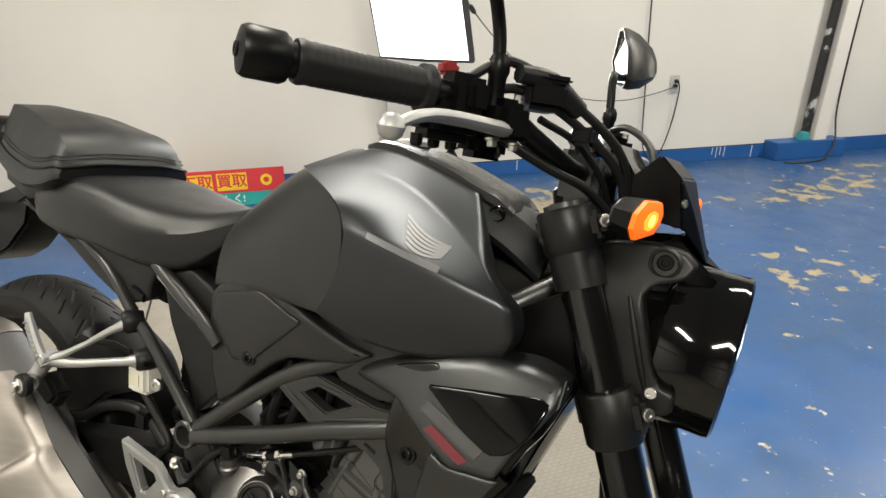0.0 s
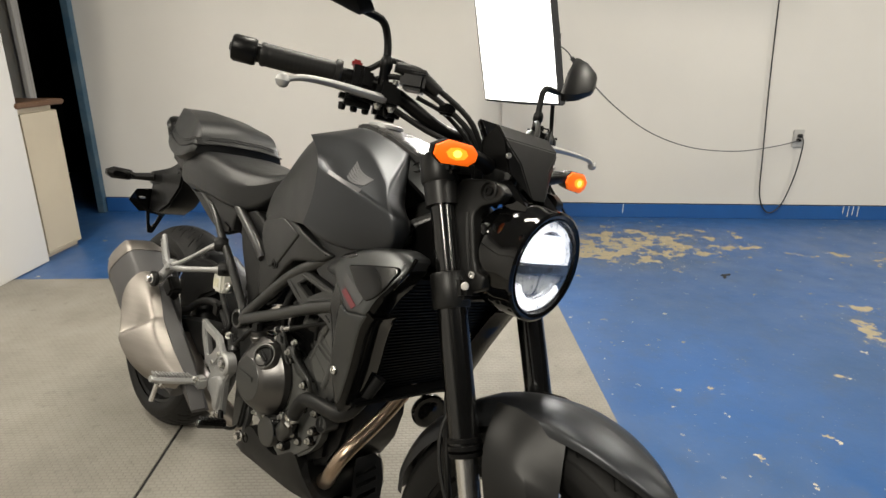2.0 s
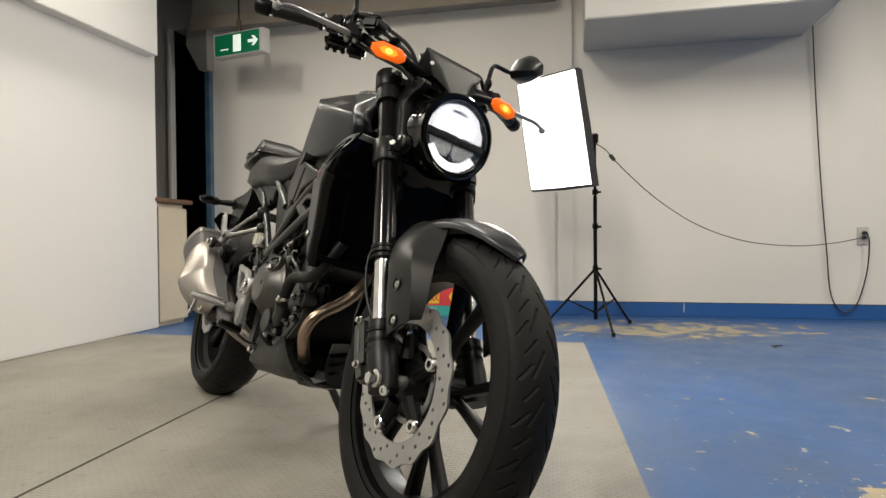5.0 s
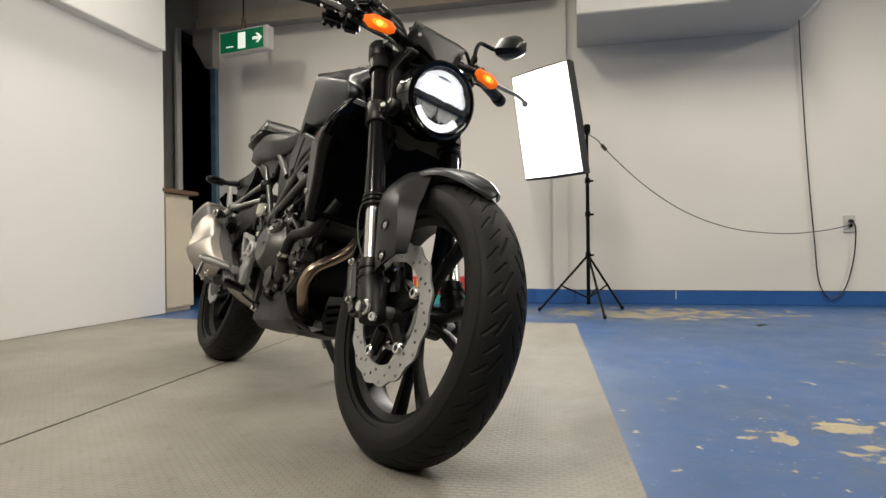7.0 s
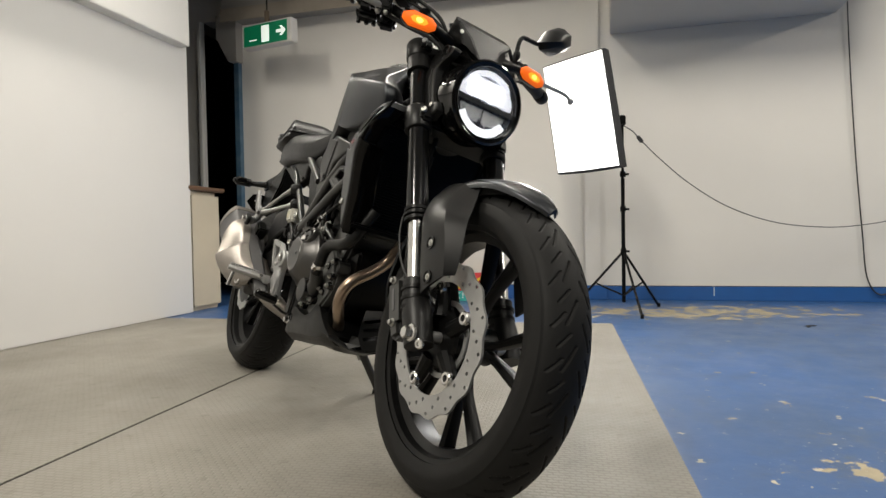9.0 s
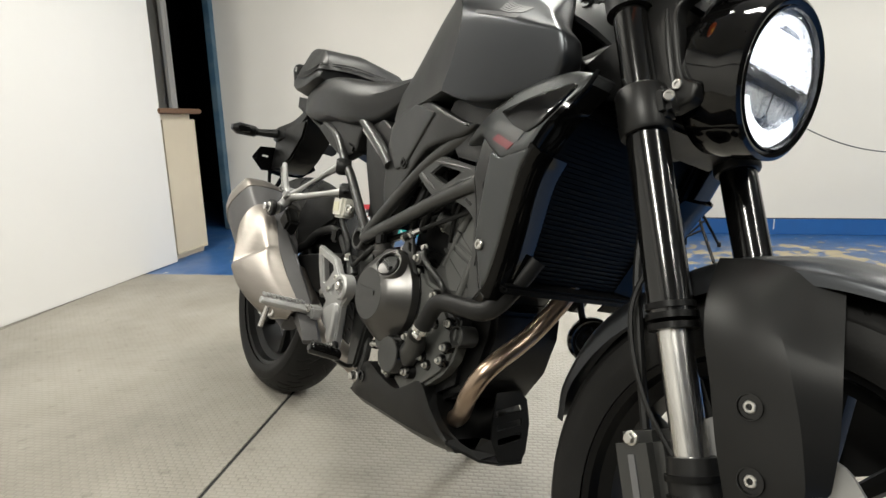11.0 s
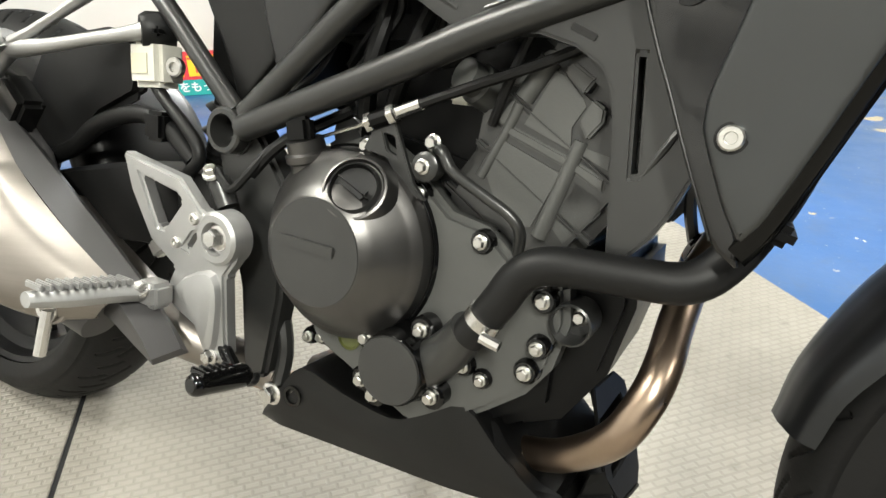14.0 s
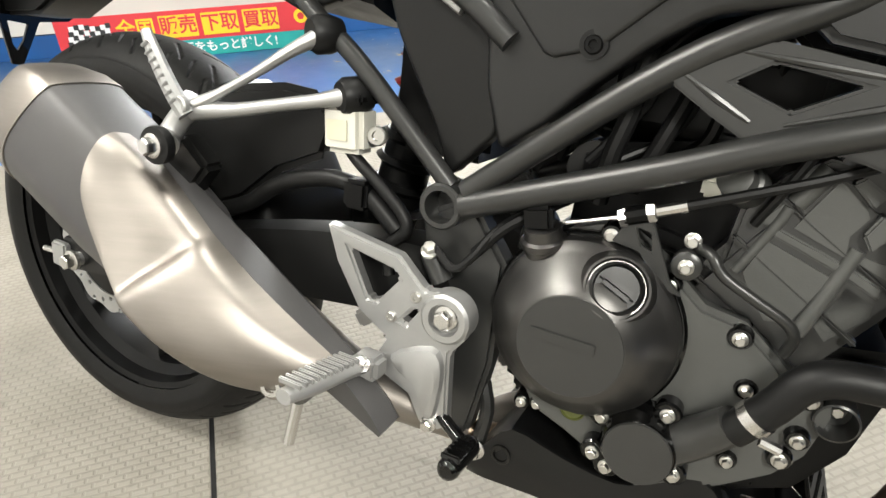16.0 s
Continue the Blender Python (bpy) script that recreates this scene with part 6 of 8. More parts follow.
    grid_faces(bm, [[(p.x + dx, s * (BLADE(p.x, p.z) + dy), p.z + dz) for p in edge] for dx, dy, dz in ((-0.003, -0.0015, 0.001), (0.004, -0.004, -0.004), (0.007, -0.010, -0.008), (0.004, -0.040, -0.010), (-0.004, -0.070, -0.010))], False, False)
    solidify(bm, 0.003)
    part("front_return", bm, INSERT, up, "gloss black front edge of the shroud", smooth=50)
    for a, b, w, lean, mat, lab in (((0.908, 0.7045), (0.986, 0.684), 0.012, 0.6, MARK_GREY, "plain grey model mark"), ((0.921, 0.684), (0.971, 0.668), 0.008, 1.1, EMBLEM_RED, "plain red model mark")):
        rows_ = []
        for i in range(9):
            x, z = a[0] + (b[0] - a[0]) * i / 8, a[1] + (b[1] - a[1]) * i / 8
            rows_.append([(x - lean * w * q, s * (WING(x - lean * w * q, z - w * q) + 0.0010), z - w * q) for q in (0.0, 0.5, 1.0)])
        bm = bmesh.new()
        grid_faces(bm, rows_, False, False)
        solidify(bm, 0.0008)
        part("model_mark", bm, mat, up, lab, smooth=0)
# wing of feather strokes and a plain name bar, thin marks lying on the tank's side
TREE = mathutils.bvhtree.BVHTree.FromPolygons([v.co for v in tank.data.vertices], [p.vertices[:] for p in tank.data.polygons])


def on_tank(x, z, s, lift=0.0012):
    hit = TREE.ray_cast(V(x, s * 0.4, z), V(0, -s, 0))[0]
    return V(x, (hit.y if hit else s * 0.15) + s * lift, z)


def stroke(name, a, b, w, sag, s, label):
    """A strip from a to b of (x, z), w high."""
    bm, rows_ = bmesh.new(), []
    for i in range(11):
        q = i / 10
        x, z = a[0] + (b[0] - a[0]) * q, a[1] + (b[1] - a[1]) * q - sag * math.sin(q * math.pi)
        rows_.append([on_tank(x, z, s), on_tank(x + 0.1 * w, z - w, s)])
    grid_faces(bm, rows_, False, False)
    solidify(bm, 0.0008)
    part(name, bm, EMBLEM, tank, label, smooth=0)


for s in (-1, 1):
    for k in range(6):
        stroke("wing_feather", (0.834 + 0.0035 * k, 0.893 - 0.0052 * k), (0.896 - 0.0005 * k, 0.868 - 0.0020 * k), 0.0026, 0.004, s, "grey feather stroke of a wing mark")
    stroke("name_mark", (0.806, 0.869), (0.897, 0.849), 0.0065, 0.0, s, "plain grey bar in place of a name")

# ---------- frame ----------
for s in (-1, 1):
    fr = part("frame_rail", tube_bm([(0.500, s * 0.112, 0.492), (0.657, s * 0.119, 0.5545), (0.740, s * 0.120, 0.5900), (0.837, s * 0.118, 0.6260), (0.875, s * 0.112, 0.640)], [0.0128, 0.0126, 0.0124, 0.0120, 0.0120], 18, 5), FRAME, BIKE, "black tubular frame rail")
    part("upper_rail", tube_bm([(0.500, s * 0.108, 0.505), (0.656, s * 0.112, 0.634), (0.756, s * 0.112, 0.690), (0.90, s * 0.085, 0.775)], 0.0118, 18, 5), FRAME, BIKE)
    part("seat_rail", tube_bm([(0.482, s * 0.104, 0.505), (0.372, s * 0.100, 0.602), (0.318, s * 0.098, 0.640), (0.22, s * 0.090, 0.710), (0.0, s * 0.07, 0.775)], 0.0098, 14, 5), FRAME, BIKE)
    part("seat_rail_brace", tube_bm([(0.36, s * 0.095, 0.735), (0.470, s * 0.1, 0.675), (0.52, s * 0.1, 0.64)], 0.011, 12, 4), FRAME, BIKE)
    gus = prism_bm([(0.650, 0.628), (0.676, 0.654), (0.700, 0.664), (0.727, 0.660), (0.771, 0.653), (0.811, 0.647), (0.850, 0.650), (0.890, 0.650), (0.892, 0.600), (0.902, 0.560), (0.898, 0.510), (0.888, 0.482), (0.879, 0.465), (0.866, 0.448), (0.852, 0.448), (0.846, 0.497), (0.842, 0.530), (0.836, 0.558), (0.827, 0.572), (0.808, 0.583), (0.781, 0.590), (0.720, 0.588), (0.690, 0.604)], s * 0.100, s * 0.120, 0.005,
                   holes=[[(0.699, 0.630), (0.723, 0.6455), (0.780, 0.637), (0.740, 0.6145)], [(0.850, 0.582), (0.8545, 0.582), (0.8635, 0.504), (0.8590, 0.503)]])
    spar = part("frame_spar", gus, FRAME, BIKE, "black cast frame spar with an opening and an arm to the engine")
    for a, b, r in (((0.738, 0.605), (0.842, 0.640), 0.0040), ((0.770, 0.606), (0.845, 0.630), 0.0032), ((0.690, 0.652), (0.800, 0.6430), 0.0030), ((0.664, 0.632), (0.716, 0.604), 0.0034), ((0.866, 0.504), (0.888, 0.545), 0.0030)):
        part("spar_ridge", tube_bm([(a[0], s * 0.1185, a[1]), ((a[0] + b[0]) / 2, s * 0.1195, (a[1] + b[1]) / 2), (b[0], s * 0.1185, b[1])], [r * 0.5, r, r * 0.7], 8, 4), FRAME, spar)
    part("spar_slot", box_bm((0.8125, s * 0.1200, 0.5925), (0.020, 0.002, 0.005), 0.0008, Matrix.Rotation(radians(22), 3, "Y")), GLOSS, spar)
    piv = part("pivot_collar", lathe_bm([(-0.03, 0.021), (0.0, 0.0225), (0.008, 0.0225), (0.010, 0.0205), (0.010, 0.0160), (-0.018, 0.0150), (-0.018, 0.0)], (0.478, s * 0.108, 0.487), (0, s, 0), 32), ENGINE, BIKE, "black open collar on the frame pivot")
    for d, r in ((-0.022, 0.0245), (-0.010, 0.0235)):
        part("collar_ring", lathe_bm([(d, 0.019), (d, r), (d + 0.005, r), (d + 0.005, 0.019)], (0.478, s * 0.108, 0.487), (0, s, 0), 32, closed=True), ENGINE, piv)
    part("weld_lug", box_bm((0.502, s * 0.106, 0.496), (0.014, 0.016, 0.030), 0.004, Matrix.Rotation(radians(20), 3, "Y")), FRAME, piv)
    part("pivot_plate", prism_bm([(0.45, 0.47), (0.50, 0.50), (0.545, 0.44), (0.545, 0.33), (0.53, 0.24), (0.50, 0.23), (0.49, 0.33), (0.47, 0.40)], s * 0.070, s * 0.100, 0.005), FRAME, BIKE)
part("main_spine", tube_bm([(1.0, 0, 0.86), (0.88, 0, 0.80), (0.70, 0, 0.735), (0.5, 0, 0.70)], 0.035, 14, 4), FRAME, BIKE)
for s in (-1, 1):
    part("head_brace", tube_bm([(1.00, s * 0.035, 0.84), (0.93, s * 0.085, 0.785), (0.86, s * 0.105, 0.70)], 0.0135, 12, 4), FRAME, BIKE)
    part("head_strut", tube_bm([(1.015, s * 0.03, 0.78), (0.97, s * 0.075, 0.72), (0.90, s * 0.10, 0.66)], 0.012, 12, 4), FRAME, BIKE)
    part("air_guide", prism_bm([(0.955, 0.80), (1.010, 0.835), (1.030, 0.80), (1.045, 0.742), (0.985, 0.745), (0.955, 0.765)], s * 0.060, s * 0.085, 0.004), PLASTIC, BIKE)

# ---------- engine ----------
# near-black plastic on the body puts shade into the gaps between covers
engine = part("engine", prism_bm([(0.555, 0.300), (0.545, 0.420), (0.575, 0.480), (0.640, 0.505), (0.720, 0.490), (0.800, 0.430), (0.830, 0.380), (0.830, 0.300), (0.775, 0.262), (0.660, 0.255)], -0.078, 0.085, 0.012), PLASTIC, BIKE, "black single-cylinder engine, its body near black for shaded gaps")
part("side_cover", prism_bm([(0.556, 0.365), (0.548, 0.420), (0.568, 0.462), (0.600, 0.490), (0.640, 0.506), (0.690, 0.478), (0.722, 0.452), (0.755, 0.446), (0.782, 0.425), (0.800, 0.408), (0.826, 0.418), (0.832, 0.385), (0.824, 0.345), (0.806, 0.318), (0.775, 0.292), (0.742, 0.268), (0.706, 0.254), (0.664, 0.272), (0.630, 0.288), (0.594, 0.302)], -0.102, -0.072, 0.006), CAST, engine, "black crankcase side cover")
CLC = (0.628, -0.098, 0.406)
cl = part("clutch_cover", lathe_bm([(-0.004, 0.0845), (0.014, 0.0840), (0.020, 0.0830), (0.0235, 0.0800), (0.0265, 0.0765), (0.0290, 0.0740), (0.0500, 0.0560), (0.0530, 0.0520), (0.0560, 0.0480), (0.0572, 0.0462)], CLC, (0, -1, 0), 72), COVER, engine, "round black clutch cover with a raised maker's mark", smooth=24)
part("cover_face", lathe_bm([(0.0570, 0.0460), (0.0580, 0.0452), (0.0582, 0.0)], CLC, (0, -1, 0), 64), ENGINE, cl, "matt black flat face")
part("cover_mark", box_bm((0.622, -0.1572, 0.411), (0.056, 0.0016, 0.0095), 0.0006, Matrix.Rotation(radians(1), 3, "Y")), ENGINE, cl, "raised mark, no lettering")
part("cover_flange", lathe_bm([(0.0, 0.0885), (0.006, 0.0885), (0.008, 0.086), (0.008, 0.080)], (0.628, -0.096, 0.406), (0, -1, 0), 64), GLOSS, cl)
CAP, CAPD = V(0.655, -0.1440, 0.464), (0.22, -0.86, 0.48)
part("cap_boss", lathe_bm([(-0.034, 0.040), (-0.014, 0.034), (-0.005, 0.029), (-0.002, 0.0270), (-0.0015, 0.0250), (-0.004, 0.0235)], CAP, CAPD, 40), COVER, cl)
cap = part("oil_level_cap", lathe_bm([(-0.014, 0.0225), (-0.001, 0.022), (0.001, 0.0195), (-0.003, 0.018), (-0.004, 0.0)], CAP, CAPD, 36), MATT, cl, "round black cap with a grip bar")
capd, capa, capb = basis(CAPD)
mm = Matrix((Vector((0.9, 0, -0.436)).normalized(), capd.cross(Vector((0.9, 0, -0.436)).normalized()).normalized(), capd)).transposed()
part("grip_bar", box_bm(CAP + capd * 0.001, (0.033, 0.009, 0.010), 0.004, mm), MATT, cap)
fill = part("oil_filler", lathe_bm([(-0.02, 0.018), (0.012, 0.018), (0.014, 0.0205), (0.020, 0.0205), (0.022, 0.017), (0.032, 0.0165)], (0.584, -0.108, 0.462), (-0.18, -0.28, 1), 28), COVER, engine, "black oil filler neck")
part("filler_knob", box_bm((0.5755, -0.119, 0.499), (0.026, 0.014, 0.024), 0.004, Matrix.Rotation(radians(-12), 3, "Y")), PLASTIC, fill)
wp = part("water_pump", lathe_bm([(-0.03, 0.036), (-0.004, 0.036), (0.000, 0.033), (0.018, 0.0315), (0.0205, 0.0300)], (0.700, -0.116, 0.318), (0, -1, 0), 48), GLOSS, engine, "round black water pump cover")
part("pump_face", lathe_bm([(0.0200, 0.0300), (0.0225, 0.0290), (0.0230, 0.0)], (0.700, -0.116, 0.318), (0, -1, 0), 48), ENGINE, wp, "matt black pump face")
for x, z in ((0.663, 0.331), (0.716, 0.353), (0.732, 0.298), (0.662, 0.291), (0.676, 0.281)):
    part("pump_ear", lathe_bm([(-0.02, 0.012), (0.006, 0.012), (0.008, 0.010)], (x, -0.110, z), (0, -1, 0), 16), GLOSS, wp)
    bolt((x, -0.119, z), (0, -1, 0), 0.0066, wp)
part("pump_outlet", tube_bm([(0.722, -0.112, 0.322), (0.745, -0.118, 0.345), (0.764, -0.130, 0.372)], [0.020, 0.018, 0.0155], 18, 4), ENGINE, engine)
part("coolant_hose", tube_bm([(0.764, -0.131, 0.366), (0.785, -0.134, 0.398), (0.800, -0.134, 0.424), (0.822, -0.133, 0.436), (0.873, -0.131, 0.440), (0.908, -0.128, 0.444), (0.928, -0.120, 0.462), (0.944, -0.108, 0.496), (0.955, -0.095, 0.530)], 0.0140, 20, 6), HOSE, BIKE, "thick black coolant hose")
part("hose_clamp", tube_bm([(0.7745, -0.1325, 0.381), (0.779, -0.1335, 0.389)], 0.0156, 20, 1), CHROME, BIKE, "bright steel hose clamp")
part("clamp_screw", tube_bm([(0.782, -0.149, 0.376), (0.797, -0.149, 0.373)], 0.0045, 8, 1), CHROME, BIKE)
for x, y, z, r in ((0.636, -0.104, 0.494, 0.0095), (0.691, -0.104, 0.462, 0.0095), (0.753, -0.106, 0.434, 0.0095), (0.768, -0.106, 0.391, 0.0088), (0.812, -0.112, 0.402, 0.0095), (0.753, -0.110, 0.330, 0.0092),
                   (0.806, -0.110, 0.341, 0.0095), (0.813, -0.112, 0.364, 0.0088), (0.770, -0.108, 0.322, 0.0080), (0.598, -0.098, 0.306, 0.0080), (0.582, -0.098, 0.302, 0.0080)):
    # gloss black boss stands in for the shadow round each bolt
    part("bolt_boss", lathe_bm([(-0.03, r * 1.2), (-0.003, r * 1.1), (0.0, r * 0.9)], (x, y + 0.001, z), (0, -1, 0), 14), GLOSS, engine)
    bolt((x, y, z), (0, -1, 0), r * 0.66, engine)
part("oil_sight_glass", lathe_bm([(-0.004, 0.013), (0.002, 0.0125), (0.003, 0.011), (0.001, 0.010), (0.001, 0)], (0.634, -0.1015, 0.318), (0, -1, 0), 24), material("oil_window", (0.09, 0.10, 0.03), 0.08), engine, "olive oil sight glass")
# cylinder and head, canted forward
CY = Matrix.Translation((0.775, -0.002, 0.470)) @ Matrix.Rotation(radians(32), 4, "Y")
def on_cylinder(bm):
    bmesh.ops.transform(bm, matrix=CY, verts=bm.verts)
    return bm


cyl = part("cylinder", on_cylinder(box_bm((0, 0, 0.02), (0.120, 0.165, 0.16), 0.010)), ENGINE, engine, "black ribbed cylinder and head")
part("cylinder_head", on_cylinder(box_bm((0, 0, 0.13), (0.135, 0.175, 0.085), 0.014)), ENGINE, cyl)
for k in range(3):
    part("cylinder_flange", on_cylinder(box_bm((0, 0, -0.035 + 0.045 * k), (0.124, 0.169, 0.005), 0.002)), ENGINE, cyl)
part("cylinder_face", prism_bm([(0.728, 0.535), (0.750, 0.562), (0.792, 0.578), (0.834, 0.562), (0.846, 0.500), (0.812, 0.440), (0.772, 0.432), (0.722, 0.470)], -0.0800, -0.050, 0.004), ENGINE, cyl)
# smooth cast plates with narrow channels between them, lugs and bolt columns
for name, poly, y in (("head_plate", [(0.771, 0.540), (0.786, 0.571), (0.796, 0.5675), (0.811, 0.553), (0.815, 0.546), (0.8065, 0.530), (0.8085, 0.5105), (0.765, 0.5270)], -0.0860),
                      ("barrel_plate", [(0.7520, 0.5160), (0.8040, 0.4965), (0.786, 0.449), (0.766, 0.446), (0.749, 0.467), (0.740, 0.484)], -0.0860),
                      ("gasket", [(0.7560, 0.5265), (0.8085, 0.5078), (0.836, 0.4960), (0.836, 0.4855), (0.8085, 0.4985), (0.7525, 0.5190)], -0.0868),
                      ("head_lug", [(0.794, 0.570), (0.801, 0.576), (0.819, 0.565), (0.812, 0.554)], -0.0930),
                      ("head_lug", [(0.811, 0.534), (0.819, 0.552), (0.829, 0.546), (0.829, 0.536), (0.819, 0.522)], -0.0930),
                      ("head_side", [(0.8130, 0.5220), (0.8190, 0.5180), (0.838, 0.5140), (0.838, 0.5000), (0.8130, 0.5100)], -0.0850),
                      ("barrel_side", [(0.8130, 0.4930), (0.836, 0.4820), (0.836, 0.470), (0.812, 0.440), (0.800, 0.452)], -0.0845),
                      ("head_rear", [(0.742, 0.528), (0.756, 0.548), (0.761, 0.545), (0.752, 0.524)], -0.0850),
                      ("head_top", [(0.748, 0.556), (0.752, 0.566), (0.778, 0.584), (0.800, 0.582), (0.776, 0.577), (0.764, 0.556)], -0.0850)):
    part(name, prism_bm(poly, y, -0.0700, 0.0018), CAST, cyl)
part("bolt_column", tube_bm([(0.780, -0.0840, 0.577), (0.764, -0.0840, 0.547)], [0.0085, 0.0080], 16, 1), CAST, cyl)
part("bolt_column", tube_bm([(0.761, -0.0835, 0.543), (0.754, -0.0835, 0.523), (0.736, -0.0835, 0.483)], [0.0048, 0.0044, 0.0044], 14, 2), CAST, cyl)
part("bolt_column", tube_bm([(0.813, -0.0835, 0.521), (0.806, -0.0835, 0.494), (0.792, -0.0835, 0.444)], [0.0058, 0.0062, 0.0066], 14, 2), CAST, cyl)
bm = tube_bm([(0.702, -0.100, 0.500), (0.716, -0.116, 0.500), (0.728, -0.119, 0.487), (0.754, -0.119, 0.474), (0.778, -0.117, 0.462), (0.787, -0.114, 0.450), (0.785, -0.106, 0.432)], 0.0046, 12)
part("oil_pipe", bm, FRAME, engine, "thin black oil pipe")
part("pipe_union", lathe_bm([(0, 0.012), (0.014, 0.012), (0.016, 0.009)], (0.700, -0.100, 0.486), (0, -1, 0), 16), ENGINE, engine)
bolt((0.700, -0.117, 0.486), (0, -1, 0), 0.0064, engine)
bolt((0.700, -0.104, 0.505), (0, -1, 0), 0.007, engine)
part("sensor_body", lathe_bm([(0, 0.017), (0.03, 0.017), (0.032, 0.014), (0.045, 0.014), (0.047, 0.010)], (0.735, -0.060, 0.545), (-0.35, -0.75, 0.3), 20), CAST, engine)
part("outlet_port", lathe_bm([(-0.02, 0.0165), (0.012, 0.0165), (0.013, 0.0148), (-0.01, 0.0135), (-0.01, 0)], (0.834, -0.096, 0.388), (0, -1, 0), 28), ENGINE, engine, "open black round port")
bolt((0.836, -0.087, 0.390), (0, -1, 0), 0.007, engine)
# near-black plastic again, for the dark gap beside the port
part("lower_case", prism_bm([(0.80, 0.43), (0.868, 0.44), (0.872, 0.40), (0.86, 0.34), (0.83, 0.29), (0.79, 0.27)], -0.070, 0.08, 0.008), PLASTIC, engine)
# clutch cable with its adjuster and stay
cab = part("clutch_cable", tube_bm([(0.690, -0.112, 0.534), (0.735, -0.108, 0.553), (0.79, -0.100, 0.577), (0.86, -0.09, 0.615)], 0.0042, 8), HOSE, BIKE)
part("adjuster", tube_bm([(0.655, -0.112, 0.519), (0.690, -0.112, 0.534)], 0.0052, 10, 1), CHROME, cab, "bright cable adjuster")
part("adjuster_nut", lathe_bm([(0, 0.0085), (0.006, 0.0085), (0.007, 0.007)], (0.662, -0.112, 0.522), (0.92, 0, 0.39), 6), CHROME, cab)
part("adjuster_nut", lathe_bm([(0, 0.0085), (0.006, 0.0085), (0.007, 0.007)], (0.641, -0.112, 0.513), (0.92, 0, 0.39), 6), CHROME, cab)
part("adjuster_sleeve", tube_bm([(0.645, -0.112, 0.515), (0.662, -0.112, 0.522)], 0.0078, 10, 1), PLASTIC, cab)
part("inner_wire", tube_bm([(0.640, -0.112, 0.513), (0.575, -0.108, 0.490)], 0.0016, 6, 1), CHROME, cab)
part("cable_stay", prism_bm([(0.638, 0.492), (0.652, 0.520), (0.664, 0.524), (0.690, 0.470), (0.702, 0.458), (0.682, 0.462), (0.662, 0.488)], -0.112, -0.106, 0.001, holes=[[(0.656, 0.508), (0.668, 0.506), (0.672, 0.490), (0.662, 0.494)]]), FRAME, cab)
part("release_arm", tube_bm([(0.575, -0.108, 0.490), (0.562, -0.100, 0.485), (0.556, -0.09, 0.46)], 0.005, 8), FRAME, engine)
# intake and clutter under the tank
part("airbox", box_bm((0.52, 0, 0.665), (0.22, 0.150, 0.15), 0.02), PLASTIC, BIKE)
part("throttle_body", tube_bm([(0.60, -0.01, 0.60), (0.69, -0.01, 0.585), (0.75, 0.0, 0.56)], 0.032, 20, 3), PLASTIC, BIKE)
part("intake_boot", tube_bm([(0.54, 0.0, 0.625), (0.61, -0.01, 0.60)], 0.040, 20, 1), HOSE, BIKE)
random.seed(4)
for k in range(15):
    x = 0.52 + 0.02 * k
    y = random.uniform(-0.085, -0.02)
    z = random.uniform(0.52, 0.62)
    part("wire", tube_bm([(x, y, z), (x + random.uniform(0.01, 0.05), y - random.uniform(-0.02, 0.02), z + random.uniform(0.03, 0.06)), (x + random.uniform(0.03, 0.09), y + random.uniform(-0.02, 0.03), z + random.uniform(0.06, 0.12))], random.choice([0.003, 0.004, 0.0065]), 8), HOSE, BIKE)
part("breather_hose", tube_bm([(0.615, -0.08, 0.515), (0.620, -0.085, 0.56), (0.628, -0.08, 0.60), (0.63, -0.06, 0.66)], 0.0085, 10), HOSE, BIKE)
part("breather_hose", tube_bm([(0.640, -0.075, 0.53), (0.655, -0.08, 0.57), (0.668, -0.075, 0.61), (0.68, -0.05, 0.66)], 0.0075, 10), HOSE, BIKE)
# added near-black block that fills the see-through gap behind the cylinder
part("dark_gap_filler", prism_bm([(0.585, 0.470), (0.590, 0.560), (0.700, 0.580), (0.775, 0.610), (0.800, 0.560), (0.740, 0.470)], -0.055, 0.075, 0.01), PLASTIC, engine)
# another added dark block, closes off the view under the tank
part("under_tank_filler", box_bm((0.665, 0.01, 0.615), (0.20, 0.11, 0.085), 0.015), PLASTIC, BIKE)
part("battery_case", box_bm((0.44, 0, 0.60), (0.11, 0.12, 0.16), 0.012), PLASTIC, BIKE)
part("connector", box_bm((0.705, -0.07, 0.545), (0.02, 0.018, 0.016), 0.003), RESERV, BIKE, "pale plug connector")
part("starter", tube_bm([(0.60, -0.04, 0.535), (0.60, 0.05, 0.535)], 0.028, 18, 1), ENGINE, engine)

# ---------- radiator, exhaust, belly pan ----------
RM = Matrix.Translation((0.972, 0, 0.608)) @ Matrix.Rotation(radians(16), 4, "Y")
bm = box_bm((-0.012, 0, 0), (0.022, 0.27, 0.235), 0.003)
bmesh.ops.transform(bm, matrix=RM, verts=bm.verts)
rad = part("radiator", bm, RADIATOR, BIKE, "black radiator with fine fins")
bm = bmesh.new()
for k in range(34):
    box_bm((0.000, 0, -0.110 + 0.0067 * k), (0.004, 0.262, 0.0030), 0, None, bm)
bmesh.ops.transform(bm, matrix=RM, verts=bm.verts)
tagged(part("fin", bm, RADIATOR, rad), kind="stuff")
for s in (-1, 1):
    bm = box_bm((-0.005, s * 0.142, 0), (0.034, 0.020, 0.25), 0.005)
    bmesh.ops.transform(bm, matrix=RM, verts=bm.verts)
    part("end_tank", bm, RADIATOR, rad)
